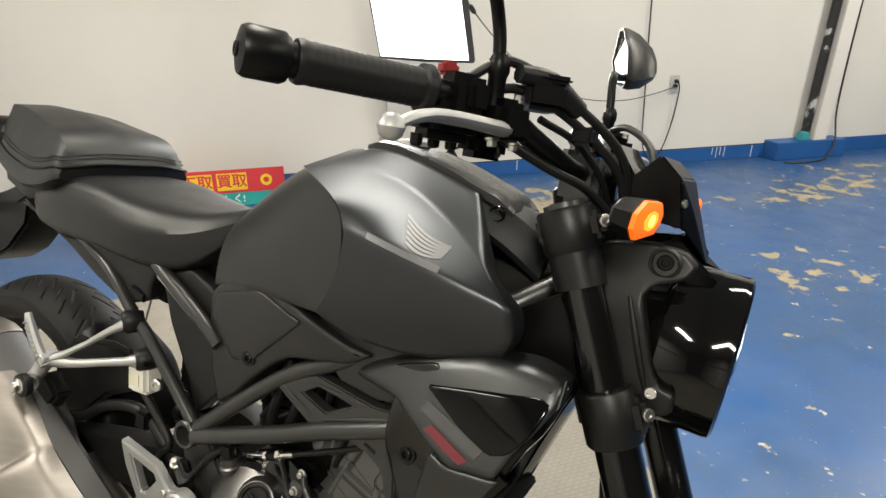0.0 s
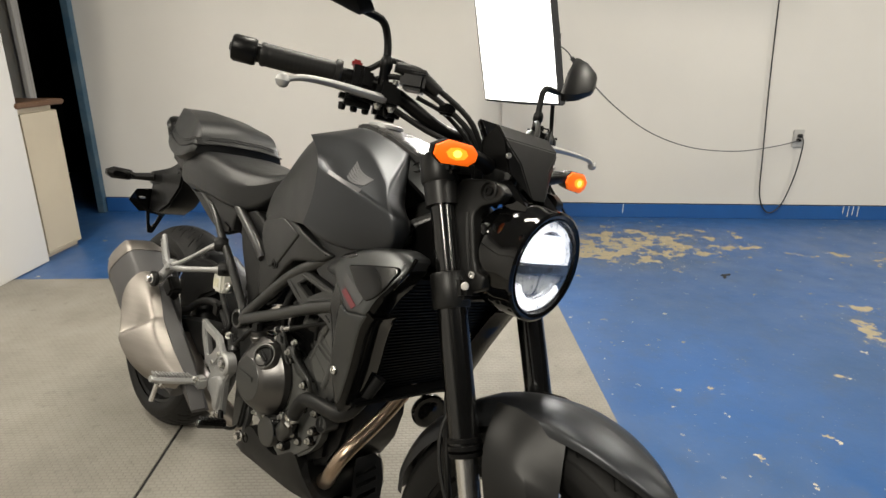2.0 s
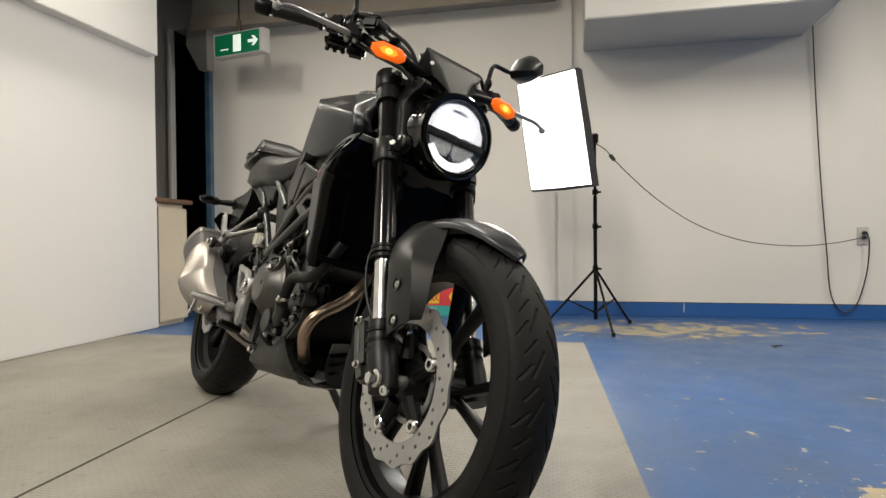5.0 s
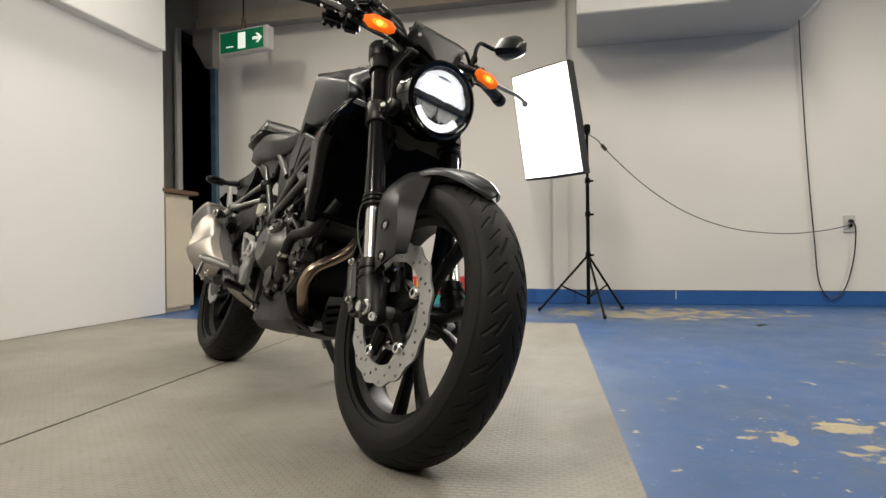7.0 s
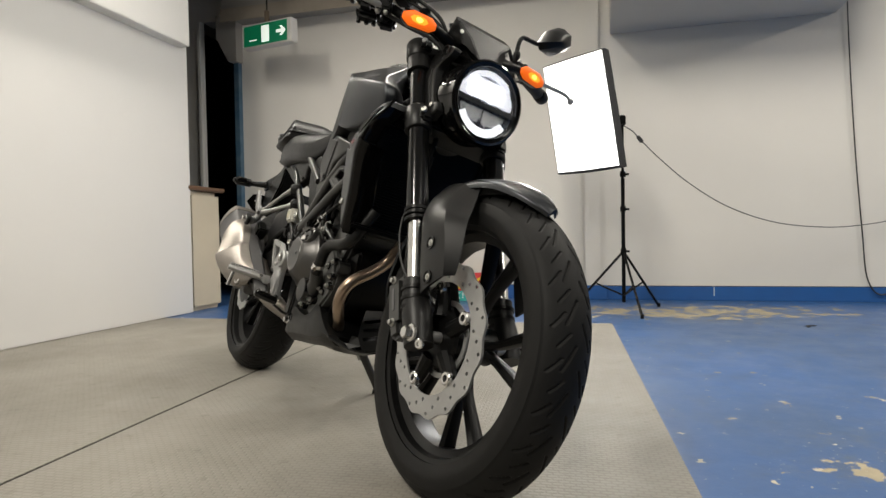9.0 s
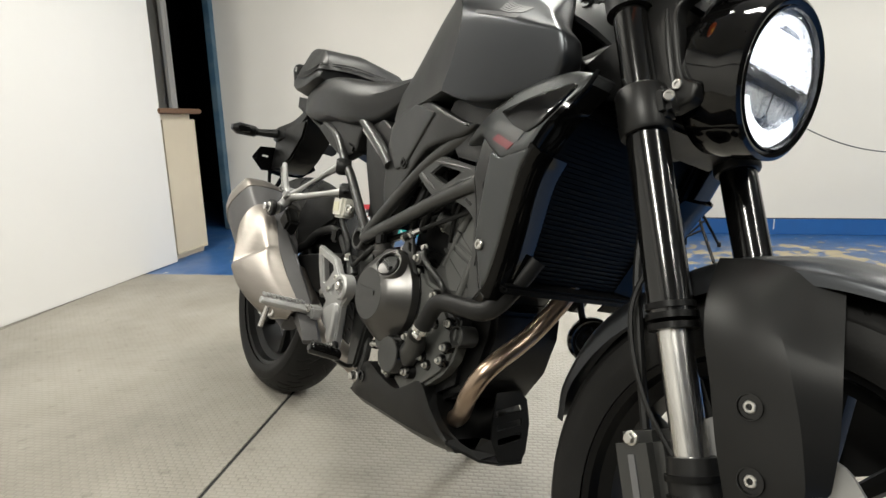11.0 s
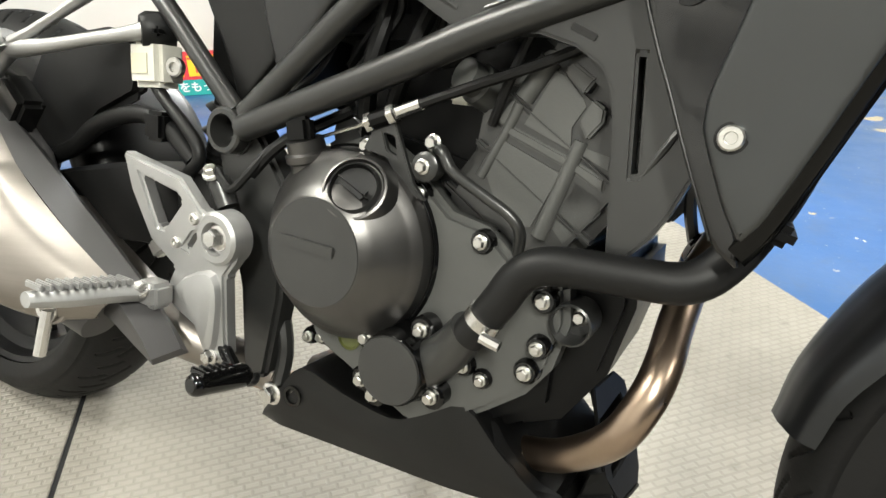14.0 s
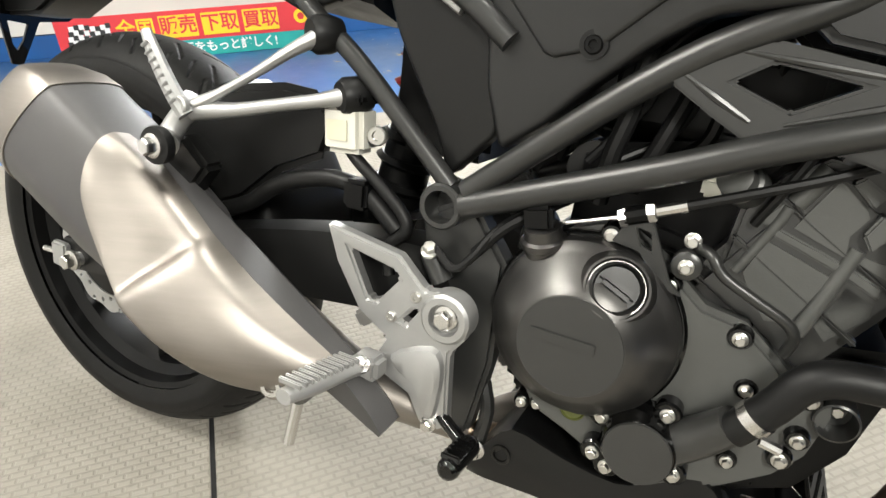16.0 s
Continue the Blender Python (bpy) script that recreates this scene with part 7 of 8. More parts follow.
for zf, wf in ((0.125, 0.030), (-0.123, 0.040)):
    bm = box_bm((0.002, 0, zf), (wf, 0.29, 0.013), 0.004)
    bmesh.ops.transform(bm, matrix=RM, verts=bm.verts)
    part("radiator_frame", bm, RADIATOR, rad)
part("exhaust_pipe", tube_bm([(0.885, 0.030, 0.535), (0.918, 0.022, 0.520), (0.926, 0.012, 0.485), (0.914, -0.002, 0.448), (0.904, -0.018, 0.418), (0.901, -0.046, 0.392), (0.901, -0.080, 0.368), (0.896, -0.098, 0.344), (0.882, -0.101, 0.312), (0.856, -0.084, 0.280), (0.825, -0.064, 0.254), (0.78, -0.045, 0.236), (0.70, -0.03, 0.225), (0.60, -0.03, 0.215), (0.50, -0.07, 0.222), (0.42, -0.10, 0.252)], 0.0142, 24, 7), PIPE, BIKE, "heat-tinted bronze exhaust header pipe")
part("pipe_flange", lathe_bm([(0, 0.032), (0.008, 0.032), (0.010, 0.026)], (0.905, 0.026, 0.530), (1, 0, -0.3), 24), STEEL, BIKE)
part("catalyst_box", tube_bm([(0.76, -0.02, 0.215), (0.70, -0.01, 0.22), (0.58, -0.01, 0.22), (0.53, -0.02, 0.215)], [0.024, 0.042, 0.042, 0.024], 20, 4), BRUSHED, BIKE)
pan = []
for x, zt, zb, yt in ((0.525, 0.200, 0.191, 0.092), (0.550, 0.234, 0.193, 0.098), (0.578, 0.268, 0.196, 0.100), (0.630, 0.259, 0.200, 0.101), (0.686, 0.254, 0.204, 0.102), (0.720, 0.270, 0.206, 0.102), (0.757, 0.291, 0.209, 0.102), (0.790, 0.262, 0.212, 0.099), (0.818, 0.238, 0.216, 0.094), (0.838, 0.224, 0.219, 0.089)):
    zc = zb - 0.022
    pan.append([(x, yt, zt), (x, yt + 0.002, zt * 0.5 + zb * 0.5), (x, yt - 0.003, zb), (x, yt * 0.72, zc + 0.004), (x, 0.0, zc), (x, 0, zc + 0.004), (x, yt * 0.70, zc + 0.008), (x, yt - 0.008, zb + 0.003), (x, yt - 0.003, zt * 0.5 + zb * 0.5), (x, yt - 0.004, zt)])
belly = part("belly_pan", loft_bm(pan, 3, 2, sharp=(1, 2, 3, 4, 5, 6, 7, 8)), MATT, BIKE, "matt black belly pan with vent slots")
K1, K2, NB = V(0.757, -0.101, 0.291), V(0.838, -0.089, 0.221), V(0.868, -0.040, 0.202)
PN = (NB - K2).cross(K1 - K2).normalized()


def in_facet(x, y, z):
    """Drops a point onto the slanting front facet of the pan."""
    p = V(x, y, z)
    return p - PN * (p - K2).dot(PN)


rim = [in_facet(*p) for p in ((0.800, -0.082, 0.296), (0.799, -0.084, 0.268), (0.805, -0.082, 0.244), (0.820, -0.074, 0.224), (0.838, -0.062, 0.214), (0.852, -0.050, 0.212), (0.862, -0.042, 0.222))]
bm = bmesh.new()
grid_faces(bm, [rim, [K1, K1.lerp(K2, 0.33), K1.lerp(K2, 0.66), K2, K2.lerp(NB, 0.4), K2.lerp(NB, 0.75), NB]], False, False)
solidify(bm, 0.004)
part("pan_front", bm, MATT, belly, "matt black front of the belly pan with a round pipe opening")
# the slotted front panel leans back from the toe of the pan
VU = V(0.20, 0.967, 0.155).normalized()
VV = V(-0.038, 0.017, 0.096)
VV = (VV - VU * VV.dot(VU)).normalized()
VENTM = Matrix.Translation((0.885, -0.013, 0.203)) @ Matrix((VU, VU.cross(VV), VV)).transposed().to_4x4()
vent = prism_bm([(0.0, 0.0), (0.040, -0.002), (0.050, 0.010), (0.064, 0.052), (0.066, 0.092), (0.054, 0.106), (0.012, 0.106), (-0.004, 0.060), (-0.010, 0.030)], -0.004, 0.0, 0.001,
                holes=[[(0.006, 0.078), (0.052, 0.084), (0.054, 0.076), (0.006, 0.069)], [(0.004, 0.056), (0.050, 0.062), (0.049, 0.053), (0.003, 0.047)], [(0.003, 0.034), (0.046, 0.040), (0.044, 0.031), (0.002, 0.025)]])
bmesh.ops.transform(vent, matrix=VENTM, verts=vent.verts)
part("vent_panel", vent, MATT, belly, "slotted front cheek of the belly pan")
bm = bmesh.new()
grid_faces(bm, [[VENTM @ V(0.040, 0.0, -0.001), VENTM @ V(0.064, 0.0, 0.052), VENTM @ V(0.066, 0.0, 0.092)], [V(0.838, 0.089, 0.221), V(0.825, 0.093, 0.250), V(0.800, 0.096, 0.275)]], False, False)
solidify(bm, 0.004)
part("pan_cheek", bm, MATT, belly)
bm = bmesh.new()
grid_faces(bm, [[rim[5], rim[6], rim[6] + V(0.004, 0.004, 0.02)], [NB, VENTM @ V(-0.005, 0.0, 0.012), VENTM @ V(-0.010, 0.0, 0.035)]], False, False)
solidify(bm, 0.003)
part("pan_lip", bm, MATT, belly)
bm = bmesh.new()
grid_faces(bm, [[K2, NB, VENTM @ V(0.0, 0.0, -0.001), VENTM @ V(0.040, 0.0, -0.003)], [V(0.800, -0.05, 0.190), V(0.806, -0.02, 0.188), V(0.815, 0.03, 0.190), V(0.838, 0.085, 0.216)]], False, False)
solidify(bm, 0.004)
part("pan_floor", bm, MATT, belly)
part("pan_hole", lathe_bm([(0, 0.011), (0.003, 0.011), (0.003, 0.008), (-0.002, 0.007), (-0.002, 0)], (0.572, -0.101, 0.236), (0, -1, 0), 20), GLOSS, belly)
horn = part("horn", lathe_bm([(0, 0.030), (0.012, 0.038), (0.018, 0.038), (0.022, 0.034), (0.020, 0.020), (0.024, 0.010)], (0.895, 0.115, 0.415), (0.9, -0.45, -0.1), 28), GLOSS, BIKE, "round black horn")
part("horn_stay", tube_bm([(0.895, 0.115, 0.415), (0.88, 0.10, 0.47), (0.88, 0.09, 0.53)], 0.006, 6), FRAME, horn)

# ---------- rear end ----------
RW = (-0.055, 0.297)
rear_wheel = cast_wheel("rear_wheel", RW, 0.302, 0.075, 0.058, 5, "black cast five-spoke rear wheel", 28)
part("brake_disc", disc_bm(RW, -0.085, 0.098, 0.070, 12, 30), STEEL, rear_wheel, "drilled steel rear brake disc")
part("disc_carrier", lathe_bm([(0, 0.080), (0.004, 0.080), (0.008, 0.05)], (RW[0], -0.080, RW[1]), (0, -1, 0), 32), PLASTIC, rear_wheel)
for s in (-1, 1):
    st = [[(x, s * y, z + h), (x, s * (y + w * 0.9), z + h * 0.85), (x, s * (y + w), z), (x, s * (y + w * 0.9), z - h * 0.85), (x, s * y, z - h), (x, s * (y - w * 0.9), z - h * 0.85), (x, s * (y - w), z), (x, s * (y - w * 0.9), z + h * 0.85)]
          for x, y, z, h, w in ((0.52, 0.060, 0.395, 0.045, 0.035), (0.42, 0.085, 0.398, 0.048, 0.028), (0.30, 0.100, 0.385, 0.045, 0.024), (0.15, 0.108, 0.355, 0.038, 0.02), (0.02, 0.110, 0.315, 0.030, 0.018), (-0.09, 0.110, 0.296, 0.026, 0.016))]
    bm = bmesh.new()
    cols = [spline([ring[k] for ring in st], 4) for k in range(8)]
    grid_faces(bm, [[c[i] for c in cols] for i in range(len(cols[0]))])
    sw = part("swingarm", bm, MATT, BIKE, "black box-section swingarm")
    part("chain_adjuster", box_bm((-0.088, s * 0.130, 0.296), (0.030, 0.012, 0.036), 0.003), STEEL, sw, "steel axle adjuster")
    bolt((-0.055, s * 0.138, 0.297), (0, s, 0), 0.014, sw, BOLT)
    part("adjuster_screw", tube_bm([(-0.088, s * 0.128, 0.296), (-0.130, s * 0.128, 0.294)], 0.004, 8, 1), BOLT, sw)
part("rear_axle", tube_bm([(-0.055, -0.14, 0.297), (-0.055, 0.14, 0.297)], 0.010, 12, 1), STEEL, BIKE)
hug = []
for deg, r in ((36, 0.319), (44, 0.322), (54, 0.325), (66, 0.326), (78, 0.324)):
    a = radians(deg)
    c, sn = math.cos(a), math.sin(a)
    P = lambda rr, y: (RW[0] + rr * sn, y, RW[1] + rr * c)
    hw = 0.05 + 0.035 * min(1, (deg - 30) / 24)
    hug.append([P(r + 0.006, 0), P(r + 0.004, hw * 0.6), P(r - 0.012, hw), P(r - 0.05 if deg > 40 else r - 0.02, hw * 1.04), P(r - 0.05 if deg > 40 else r - 0.02, hw * 0.98), P(r - 0.014, hw * 0.94), P(r, 0)])
part("rear_hugger", loft_bm(hug, 5, 3, sharp=(3, 4)), PLASTIC, BIKE, "matt black rear wheel hugger")
part("hugger_side", prism_bm([(0.120, 0.494), (0.150, 0.408), (0.221, 0.436), (0.271, 0.478), (0.331, 0.505), (0.345, 0.545), (0.320, 0.572), (0.273, 0.575), (0.165, 0.558)], -0.104, -0.085, 0.008), MATT, BIKE, "matt black side of the rear wheel hugger")
part("shock_absorber", tube_bm([(0.40, 0.0, 0.62), (0.36, 0, 0.42)], 0.030, 18, 1), PLASTIC, BIKE)
for k in range(7):
    a = 0.62 - 0.028 * k
    part("spring_coil", lathe_bm([(-0.005, 0.034), (0, 0.040), (0.005, 0.034)], (0.40 - 0.0056 * k, 0, a - 0.01), (0.19, 0, 0.98), 20), PLASTIC if k > 1 else RED, BIKE)
part("rear_brake_hose", tube_bm([(0.165, -0.112, 0.408), (0.200, -0.116, 0.422), (0.242, -0.116, 0.440), (0.285, -0.115, 0.470), (0.344, -0.112, 0.488), (0.389, -0.110, 0.482), (0.43, -0.108, 0.45)], 0.0095, 12), HOSE, BIKE, "black rear brake hose in its guard")
part("hose_guide", box_bm((0.385, -0.112, 0.480), (0.028, 0.024, 0.03), 0.004), PLASTIC, BIKE)
part("reservoir_hose", tube_bm([(0.363, -0.102, 0.520), (0.378, -0.106, 0.510), (0.408, -0.110, 0.491), (0.436, -0.112, 0.470), (0.442, -0.113, 0.453), (0.425, -0.114, 0.433), (0.43, -0.118, 0.405)], 0.0066, 12), HOSE, BIKE)
res = part("brake_reservoir", box_bm((0.361, -0.100, 0.541), (0.047, 0.034, 0.048), 0.006, Matrix.Rotation(radians(-4), 3, "Y")), RESERV, BIKE, "translucent brake fluid reservoir")
part("reservoir_cap", box_bm((0.359, -0.100, 0.571), (0.051, 0.038, 0.010), 0.003, Matrix.Rotation(radians(-4), 3, "Y")), PLASTIC, res)
part("level_label", box_bm((0.357, -0.1178, 0.540), (0.024, 0.001, 0.020), 0, Matrix.Rotation(radians(-4), 3, "Y")), material("pale_label", (0.60, 0.58, 0.44), 0.5), res, "pale yellow level label")
bolt((0.398, -0.106, 0.540), (0.2, -1, 0), 0.010, res, BOLT, "cap")
# passenger footrest hanger
bm = tube_bm([(0.328, -0.110, 0.626), (0.305, -0.124, 0.610), (0.270, -0.142, 0.582), (0.238, -0.154, 0.560), (0.212, -0.160, 0.545)], [0.015, 0.0105, 0.0078, 0.0085, 0.013], 14, 5, flat=0.62)
tube_bm([(0.364, -0.108, 0.574), (0.338, -0.122, 0.566), (0.300, -0.136, 0.557), (0.255, -0.151, 0.546), (0.210, -0.160, 0.540)], [0.012, 0.0085, 0.0078, 0.0088, 0.013], 14, 5, bm, flat=0.85)
tube_bm([(0.212, -0.160, 0.550), (0.196, -0.166, 0.530), (0.190, -0.176, 0.512), (0.200, -0.190, 0.506)], [0.014, 0.012, 0.012, 0.014], 12, 5, bm)
hanger = part("footrest_hanger", bm, STEEL, BIKE, "cast aluminium passenger footrest hanger")
part("rubber_bush", lathe_bm([(0, 0.0185), (0.006, 0.0195), (0.010, 0.0185), (0.011, 0.013)], (0.2035, -0.196, 0.507), (0.05, -1, 0), 24), HOSE, hanger)
bolt((0.2035, -0.207, 0.507), (0, -1, 0), 0.0125, hanger, CHROME)
peg = part("passenger_footrest", tube_bm([(0.213, -0.172, 0.536), (0.196, -0.176, 0.560), (0.176, -0.176, 0.590), (0.162, -0.174, 0.612)], [0.010, 0.009, 0.008, 0.0055], 10, 4), STEEL, hanger, "folded ribbed aluminium passenger footrest")
for k in range(8):
    q = k / 7
    part("rib", box_bm((0.206 - 0.036 * q, -0.184 + 0.001 * q, 0.550 + 0.05 * q), (0.010, 0.004, 0.0035), 0.001, Matrix.Rotation(radians(-35), 3, "Y")), STEEL, peg)
bolt((0.210, -0.176, 0.545), (0, -1, 0), 0.010, hanger, STEEL, "cap")
for x, y, z in ((0.330, -0.100, 0.628), (0.368, -0.100, 0.574)):
    part("rubber_mount", lathe_bm([(-0.012, 0.015), (0.0, 0.019), (0.014, 0.019), (0.020, 0.015)], (x, y, z), (-0.45, -0.8, -0.1), 20), HOSE, BIKE)
# rider footrest plate
plate = part("footrest_plate", prism_bm([(0.370, 0.454), (0.378, 0.452), (0.455, 0.440), (0.486, 0.412), (0.505, 0.416), (0.528, 0.412), (0.537, 0.392), (0.530, 0.372), (0.518, 0.356), (0.522, 0.300), (0.524, 0.276), (0.512, 0.266), (0.494, 0.268), (0.478, 0.296), (0.448, 0.308), (0.436, 0.324), (0.449, 0.350), (0.414, 0.370), (0.384, 0.416)], -0.146, -0.130, 0.003,
             holes=[[(0.398, 0.434), (0.452, 0.424), (0.458, 0.416), (0.434, 0.386), (0.424, 0.386)], [(0.474, 0.389), (0.483, 0.392), (0.469, 0.371), (0.462, 0.373)]]), STEEL, BIKE, "silver cast aluminium footrest plate")
part("plate_boss", lathe_bm([(-0.01, 0.026), (0.010, 0.025), (0.013, 0.022), (0.013, 0.016), (0.006, 0.015), (0.006, 0)], (0.511, -0.140, 0.392), (0, -1, 0), 32), STEEL, plate)
bolt((0.511, -0.147, 0.393), (0, -1, 0), 0.0125, plate, CHROME)
bolt((0.506, -0.148, 0.274), (0, -1, 0), 0.0085, plate, CHROME)
for x, z in ((0.478, 0.404), (0.453, 0.376)):
    bolt((x, -0.147, z), (0, -1, 0), 0.0055, plate, BOLT, "cap")
part("plate_web", pillow_bm([(0.455, 0.335), (0.500, 0.360), (0.516, 0.340), (0.512, 0.285), (0.500, 0.280), (0.488, 0.310)], [(-0.144, 1.0), (-0.152, 0.9), (-0.155, 0.7)]), STEEL, plate)
foot = part("footrest", tube_bm([(0.434, -0.168, 0.326), (0.430, -0.195, 0.330), (0.426, -0.235, 0.334), (0.423, -0.268, 0.338)], [0.0125, 0.013, 0.0125, 0.009], 12, 4, flat=0.75), STEEL, BIKE, "ribbed aluminium rider footrest with a feeler bolt")
for k in range(11):
    part("knurl", box_bm((0.4325 - 0.0008 * k, -0.186 - 0.0075 * k, 0.341 + 0.0008 * k), (0.024, 0.0035, 0.006), 0.001), STEEL, foot)
part("footrest_joint", box_bm((0.440, -0.160, 0.324), (0.030, 0.026, 0.026), 0.005), STEEL, foot)
bolt((0.440, -0.174, 0.330), (0, -0.6, 0.8), 0.009, foot, CHROME)
part("feeler_bolt", tube_bm([(0.426, -0.252, 0.326), (0.422, -0.258, 0.285)], 0.0052, 10, 1), CHROME, foot)
ped = part("brake_pedal", tube_bm([(0.440, -0.118, 0.346), (0.456, -0.118, 0.328), (0.476, -0.120, 0.302), (0.515, -0.140, 0.284), (0.551, -0.156, 0.272)], [0.012, 0.009, 0.0075, 0.0065, 0.007], 12, 5), GLOSS, BIKE, "black rear brake pedal")
pad = part("pedal_pad", tube_bm([(0.5525, -0.148, 0.270), (0.553, -0.153, 0.271), (0.554, -0.180, 0.277), (0.556, -0.207, 0.283), (0.556, -0.213, 0.284)], [0.008, 0.0115, 0.0115, 0.0105, 0.006], 14, 4), GLOSS, ped, "ribbed black pedal pad")
for k in range(5):
    part("pad_rib", box_bm((0.5545 + 0.0003 * k, -0.170 - 0.0085 * k, 0.2855 + 0.0019 * k), (0.019, 0.0036, 0.007), 0.0015, Matrix.Rotation(radians(-12), 3, "X")), GLOSS, pad)
part("pedal_return", tube_bm([(0.545, -0.150, 0.26), (0.535, -0.12, 0.245), (0.52, -0.10, 0.24)], 0.004, 8), FRAME, ped)
bolt((0.541, -0.098, 0.227), (0, -1, 0), 0.0125, BIKE, CHROME)
part("exhaust_stay", tube_bm([(0.541, -0.090, 0.227), (0.545, -0.085, 0.27), (0.535, -0.08, 0.30)], 0.008, 8, 3), FRAME, BIKE)
part("stop_switch_body", box_bm((0.425, -0.138, 0.368), (0.035, 0.014, 0.018), 0.003, Matrix.Rotation(radians(-38), 3, "Y")), BOLT, BIKE, "small plated brake switch linkage")
mcyl = part("rear_master_cylinder", tube_bm([(0.475, -0.118, 0.440), (0.490, -0.118, 0.415)], 0.011, 14, 1), ENGINE, BIKE)
bolt((0.478, -0.128, 0.446), (0.1, -0.5, 0.85), 0.009, mcyl, BOLT)
part("banjo_hose", tube_bm([(0.482, -0.126, 0.450), (0.505, -0.130, 0.436), (0.522, -0.126, 0.452), (0.535, -0.115, 0.475), (0.56, -0.10, 0.50)], 0.0042, 8), HOSE, mcyl)
part("banjo_hose", tube_bm([(0.52, -0.120, 0.452), (0.545, -0.112, 0.482), (0.57, -0.10, 0.50), (0.60, -0.08, 0.52)], 0.0055, 8), HOSE, mcyl)

# ---------- silencer ----------
CAN0, CAND, CANU = V(0.03, -0.185, 0.50), V(0.876, 0, -0.482), V(0.482, 0, 0.876)


def on_can(a, v, u):
    """A point of the silencer: a along it, v outwards, u up across it."""
    return CAN0 + CAND * a + V(0, -v, 0) + CANU * u


def can_ring(a, k=1.0, dv=0.0, du=0.0):
    """The silencer's rounded six-sided section at a."""
    o = [(-0.048, 0.052), (0.012, 0.055), (0.034, 0.044), (0.056, -0.004), (0.056, -0.040), (0.034, -0.074), (-0.020, -0.078), (-0.060, -0.050), (-0.064, 0.030)]
    return [on_can(a, p.x * k + dv, p.z * k - 0.012 * (1 - k) + du) for p in spline([(v, 0, u) for v, u in o], 5, True)]


def rings_bm(rings):
    bm = bmesh.new()
    grid_faces(bm, rings)
    return bm


can = part("silencer", rings_bm([can_ring(-0.004, 0.95), can_ring(0.0), can_ring(0.08, 0.99), can_ring(0.13, 0.95, 0, -0.004), can_ring(0.20, 0.88, -0.004, -0.008), can_ring(0.27, 0.72, 0.004, -0.008), can_ring(0.34, 0.50, 0.006, -0.004), can_ring(0.42, 0.30, 0.0, 0.0)]), GREY_CAN, BIKE, "short upswept silencer in grey paint and brushed steel")
part("end_cap", rings_bm([can_ring(-0.058, 0.55), can_ring(-0.058, 0.74), can_ring(-0.050, 0.84), can_ring(-0.022, 0.985), can_ring(0.000, 1.025), can_ring(0.003, 1.025), can_ring(0.0035, 0.98)]), BRUSHED, can, "brushed steel silencer end cap", smooth=28)
part("tail_opening", lathe_bm([(0, 0.024), (0.008, 0.024), (0.008, 0.020), (-0.02, 0.019), (-0.02, 0)], on_can(-0.058, -0.005, -0.015), -CAND, 24), PLASTIC, can)
SHIELD = [[(0.088, -0.006, 0.054), (0.086, 0.014, 0.058), (0.092, 0.032, 0.054), (0.102, 0.048, 0.042), (0.112, 0.056, 0.030), (0.112, 0.052, 0.024)],
          [(0.118, -0.010, 0.057), (0.118, 0.016, 0.060), (0.122, 0.038, 0.046), (0.124, 0.056, 0.032), (0.126, 0.066, 0.014), (0.126, 0.056, 0.006)],
          [(0.175, -0.004, 0.054), (0.175, 0.022, 0.056), (0.176, 0.044, 0.028), (0.178, 0.062, 0.010), (0.180, 0.076, -0.008), (0.180, 0.058, -0.020)],
          [(0.238, 0.006, 0.050), (0.240, 0.030, 0.047), (0.232, 0.052, 0.010), (0.226, 0.066, -0.006), (0.226, 0.086, -0.020), (0.222, 0.058, -0.040)],
          [(0.252, 0.008, 0.050), (0.258, 0.036, 0.051), (0.246, 0.060, 0.026), (0.240, 0.080, 0.004), (0.240, 0.094, -0.018), (0.238, 0.056, -0.056)],
          [(0.300, 0.010, 0.048), (0.305, 0.040, 0.044), (0.302, 0.058, 0.026), (0.300, 0.082, -0.006), (0.290, 0.086, -0.030), (0.285, 0.050, -0.066)],
          [(0.355, 0.010, 0.047), (0.355, 0.036, 0.038), (0.355, 0.050, 0.022), (0.355, 0.064, -0.010), (0.350, 0.062, -0.034), (0.345, 0.040, -0.056)],
          [(0.405, 0.006, 0.046), (0.405, 0.024, 0.036), (0.405, 0.032, 0.022), (0.402, 0.036, 0.000), (0.400, 0.034, -0.016), (0.395, 0.020, -0.030)],
          [(0.432, 0.002, 0.044), (0.434, 0.012, 0.036), (0.434, 0.018, 0.026), (0.432, 0.018, 0.014), (0.428, 0.016, 0.006), (0.424, 0.008, 0.000)]]
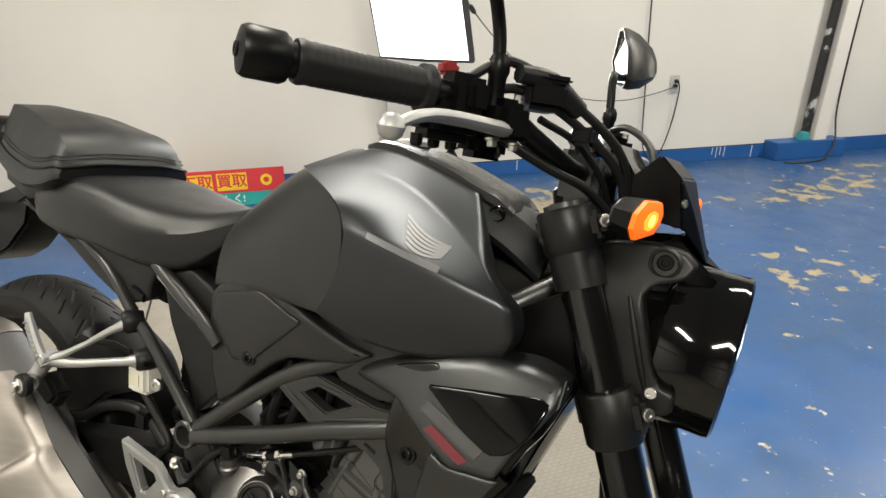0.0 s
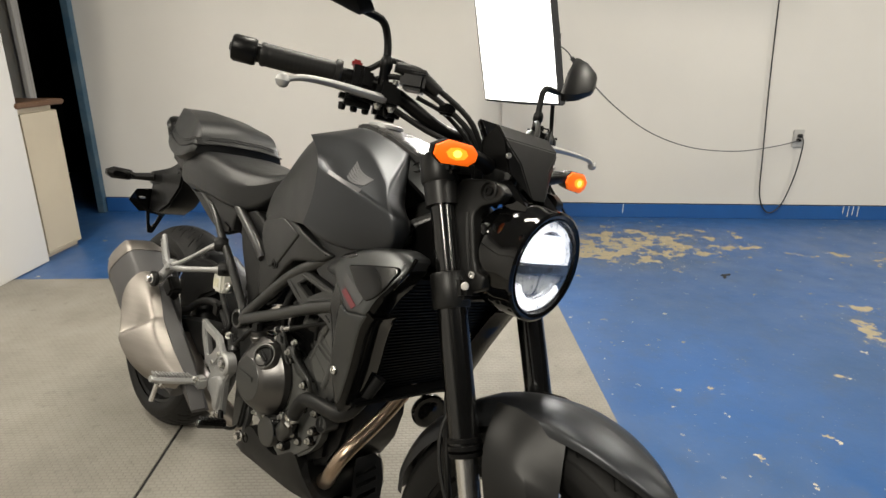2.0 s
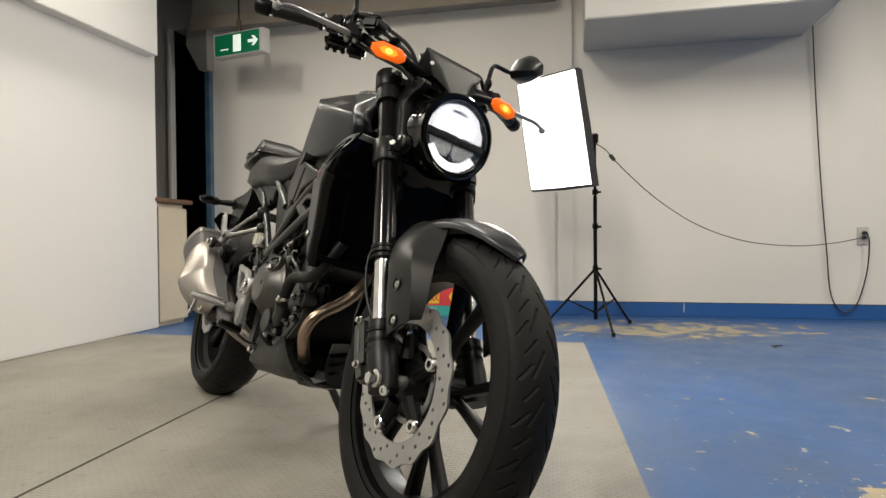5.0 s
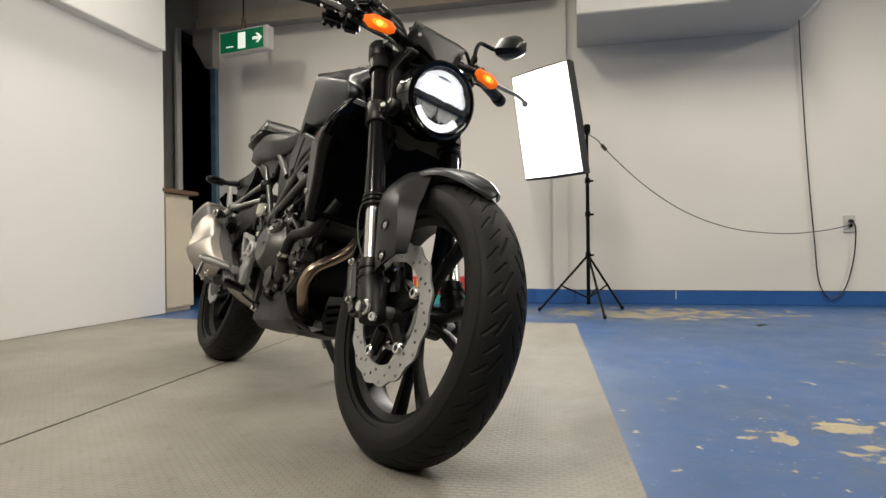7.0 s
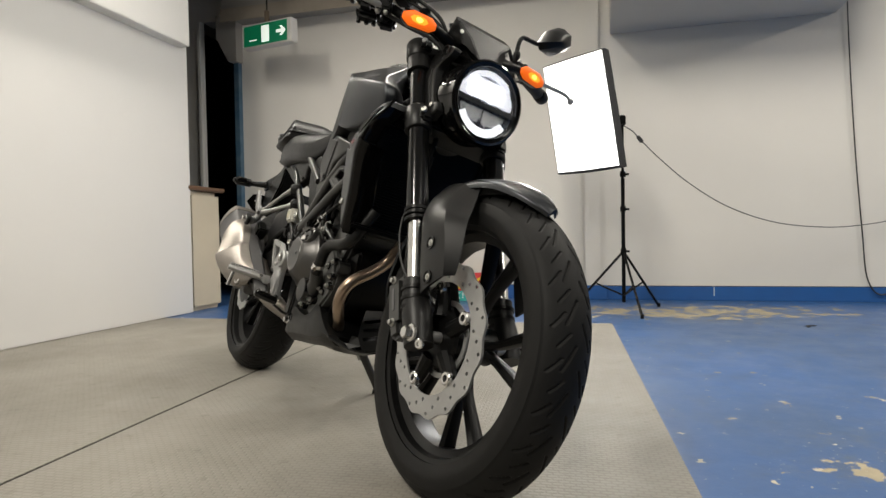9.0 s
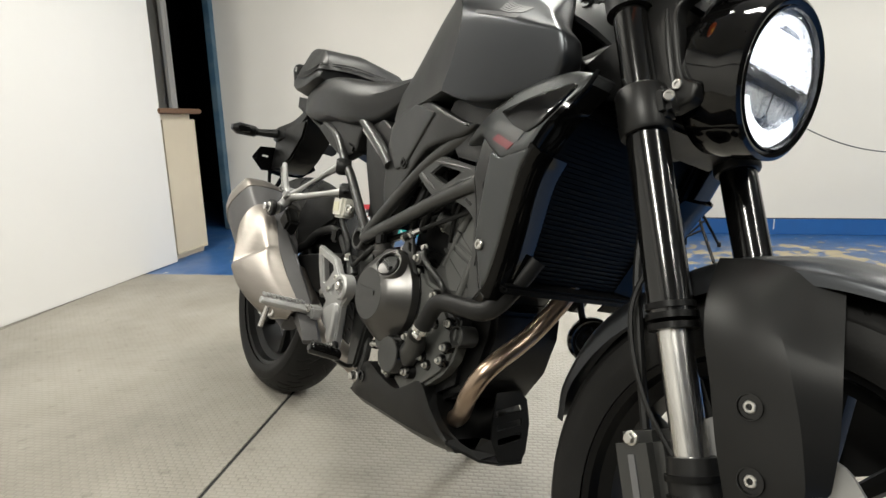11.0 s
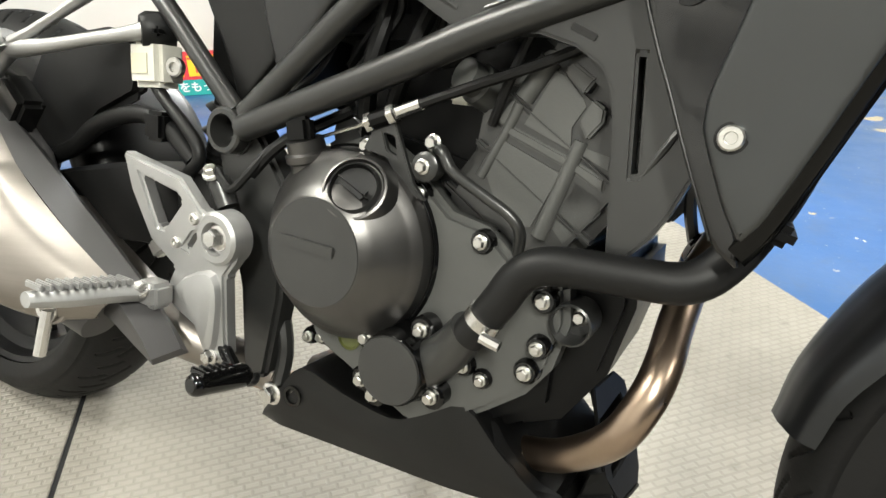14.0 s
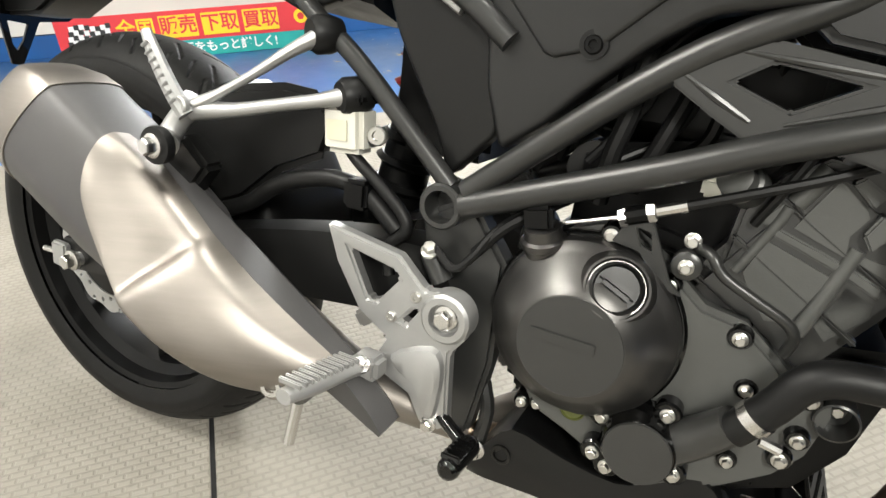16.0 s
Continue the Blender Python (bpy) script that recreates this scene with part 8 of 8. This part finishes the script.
bm = cage_bm([[tuple(on_can(*p)) for p in row] for row in SHIELD], {3: 0.45, 4: 0.25}, {1: 0.25, 2: 0.30, 4: 0.5}, 1, 3)
solidify(bm, 0.004)
shield = part("heat_shield", bm, BRUSHED, can, "brushed stainless heat shield with a creased bulge", smooth=50)
bolt(on_can(0.392, 0.035, -0.008), (0.3, -0.9, 0.1), 0.0115, can, CHROME, "cap")
part("screw_dish", lathe_bm([(-0.004, 0.016), (0.001, 0.016), (0.0015, 0.0135), (-0.001, 0.012)], on_can(0.392, 0.033, -0.008), (0.3, -0.9, 0.1), 24), BRUSHED, can)
part("link_pipe", tube_bm([(0.26, -0.150, 0.36), (0.33, -0.135, 0.310), (0.40, -0.118, 0.272), (0.46, -0.095, 0.248), (0.52, -0.07, 0.232)], [0.040, 0.036, 0.028, 0.022, 0.0195], 20, 5), BRUSHED, can, "bare steel link pipe to the silencer")
skirt = [[on_can(a, v, u) for v, u in ((0.006, ut), (-0.026, ut + 0.002), (-0.036, ut - 0.006), (-0.040, ub), (0.000, ub))]
         for a, ut, ub in ((0.070, 0.046, -0.03), (0.120, 0.050, -0.03), (0.200, 0.050, -0.035), (0.280, 0.046, -0.035), (0.360, 0.042, -0.014), (0.430, 0.036, 0.002), (0.480, 0.026, 0.006), (0.500, 0.018, 0.008))]
bm = bmesh.new()
grid_faces(bm, skirt)
part("can_flank", bevelled(bm, 0.004, 2, 25), GREY_CAN, can, "grey painted inner flank of the silencer")
part("hanger_strap", box_bm((0.195, -0.150, 0.480), (0.05, 0.03, 0.05), 0.006, Matrix.Rotation(radians(40), 3, "Y")), MATT, can)

# side stand: meets the ground on the bike's left
stand = part("side_stand", tube_bm([(0.575, 0.085, 0.24), (0.580, 0.15, 0.155), (0.590, 0.215, 0.070)], [0.015, 0.012, 0.012], 14, 3), FRAME, BIKE, "black side stand, down")
part("stand_foot", tube_bm([(0.575, 0.205, 0.066), (0.610, 0.235, 0.0725)], 0.011, 10, 1), FRAME, stand)
part("stand_spring", tube_bm([(0.555, 0.09, 0.235), (0.565, 0.14, 0.150)], 0.006, 8, 1), STEEL, stand)
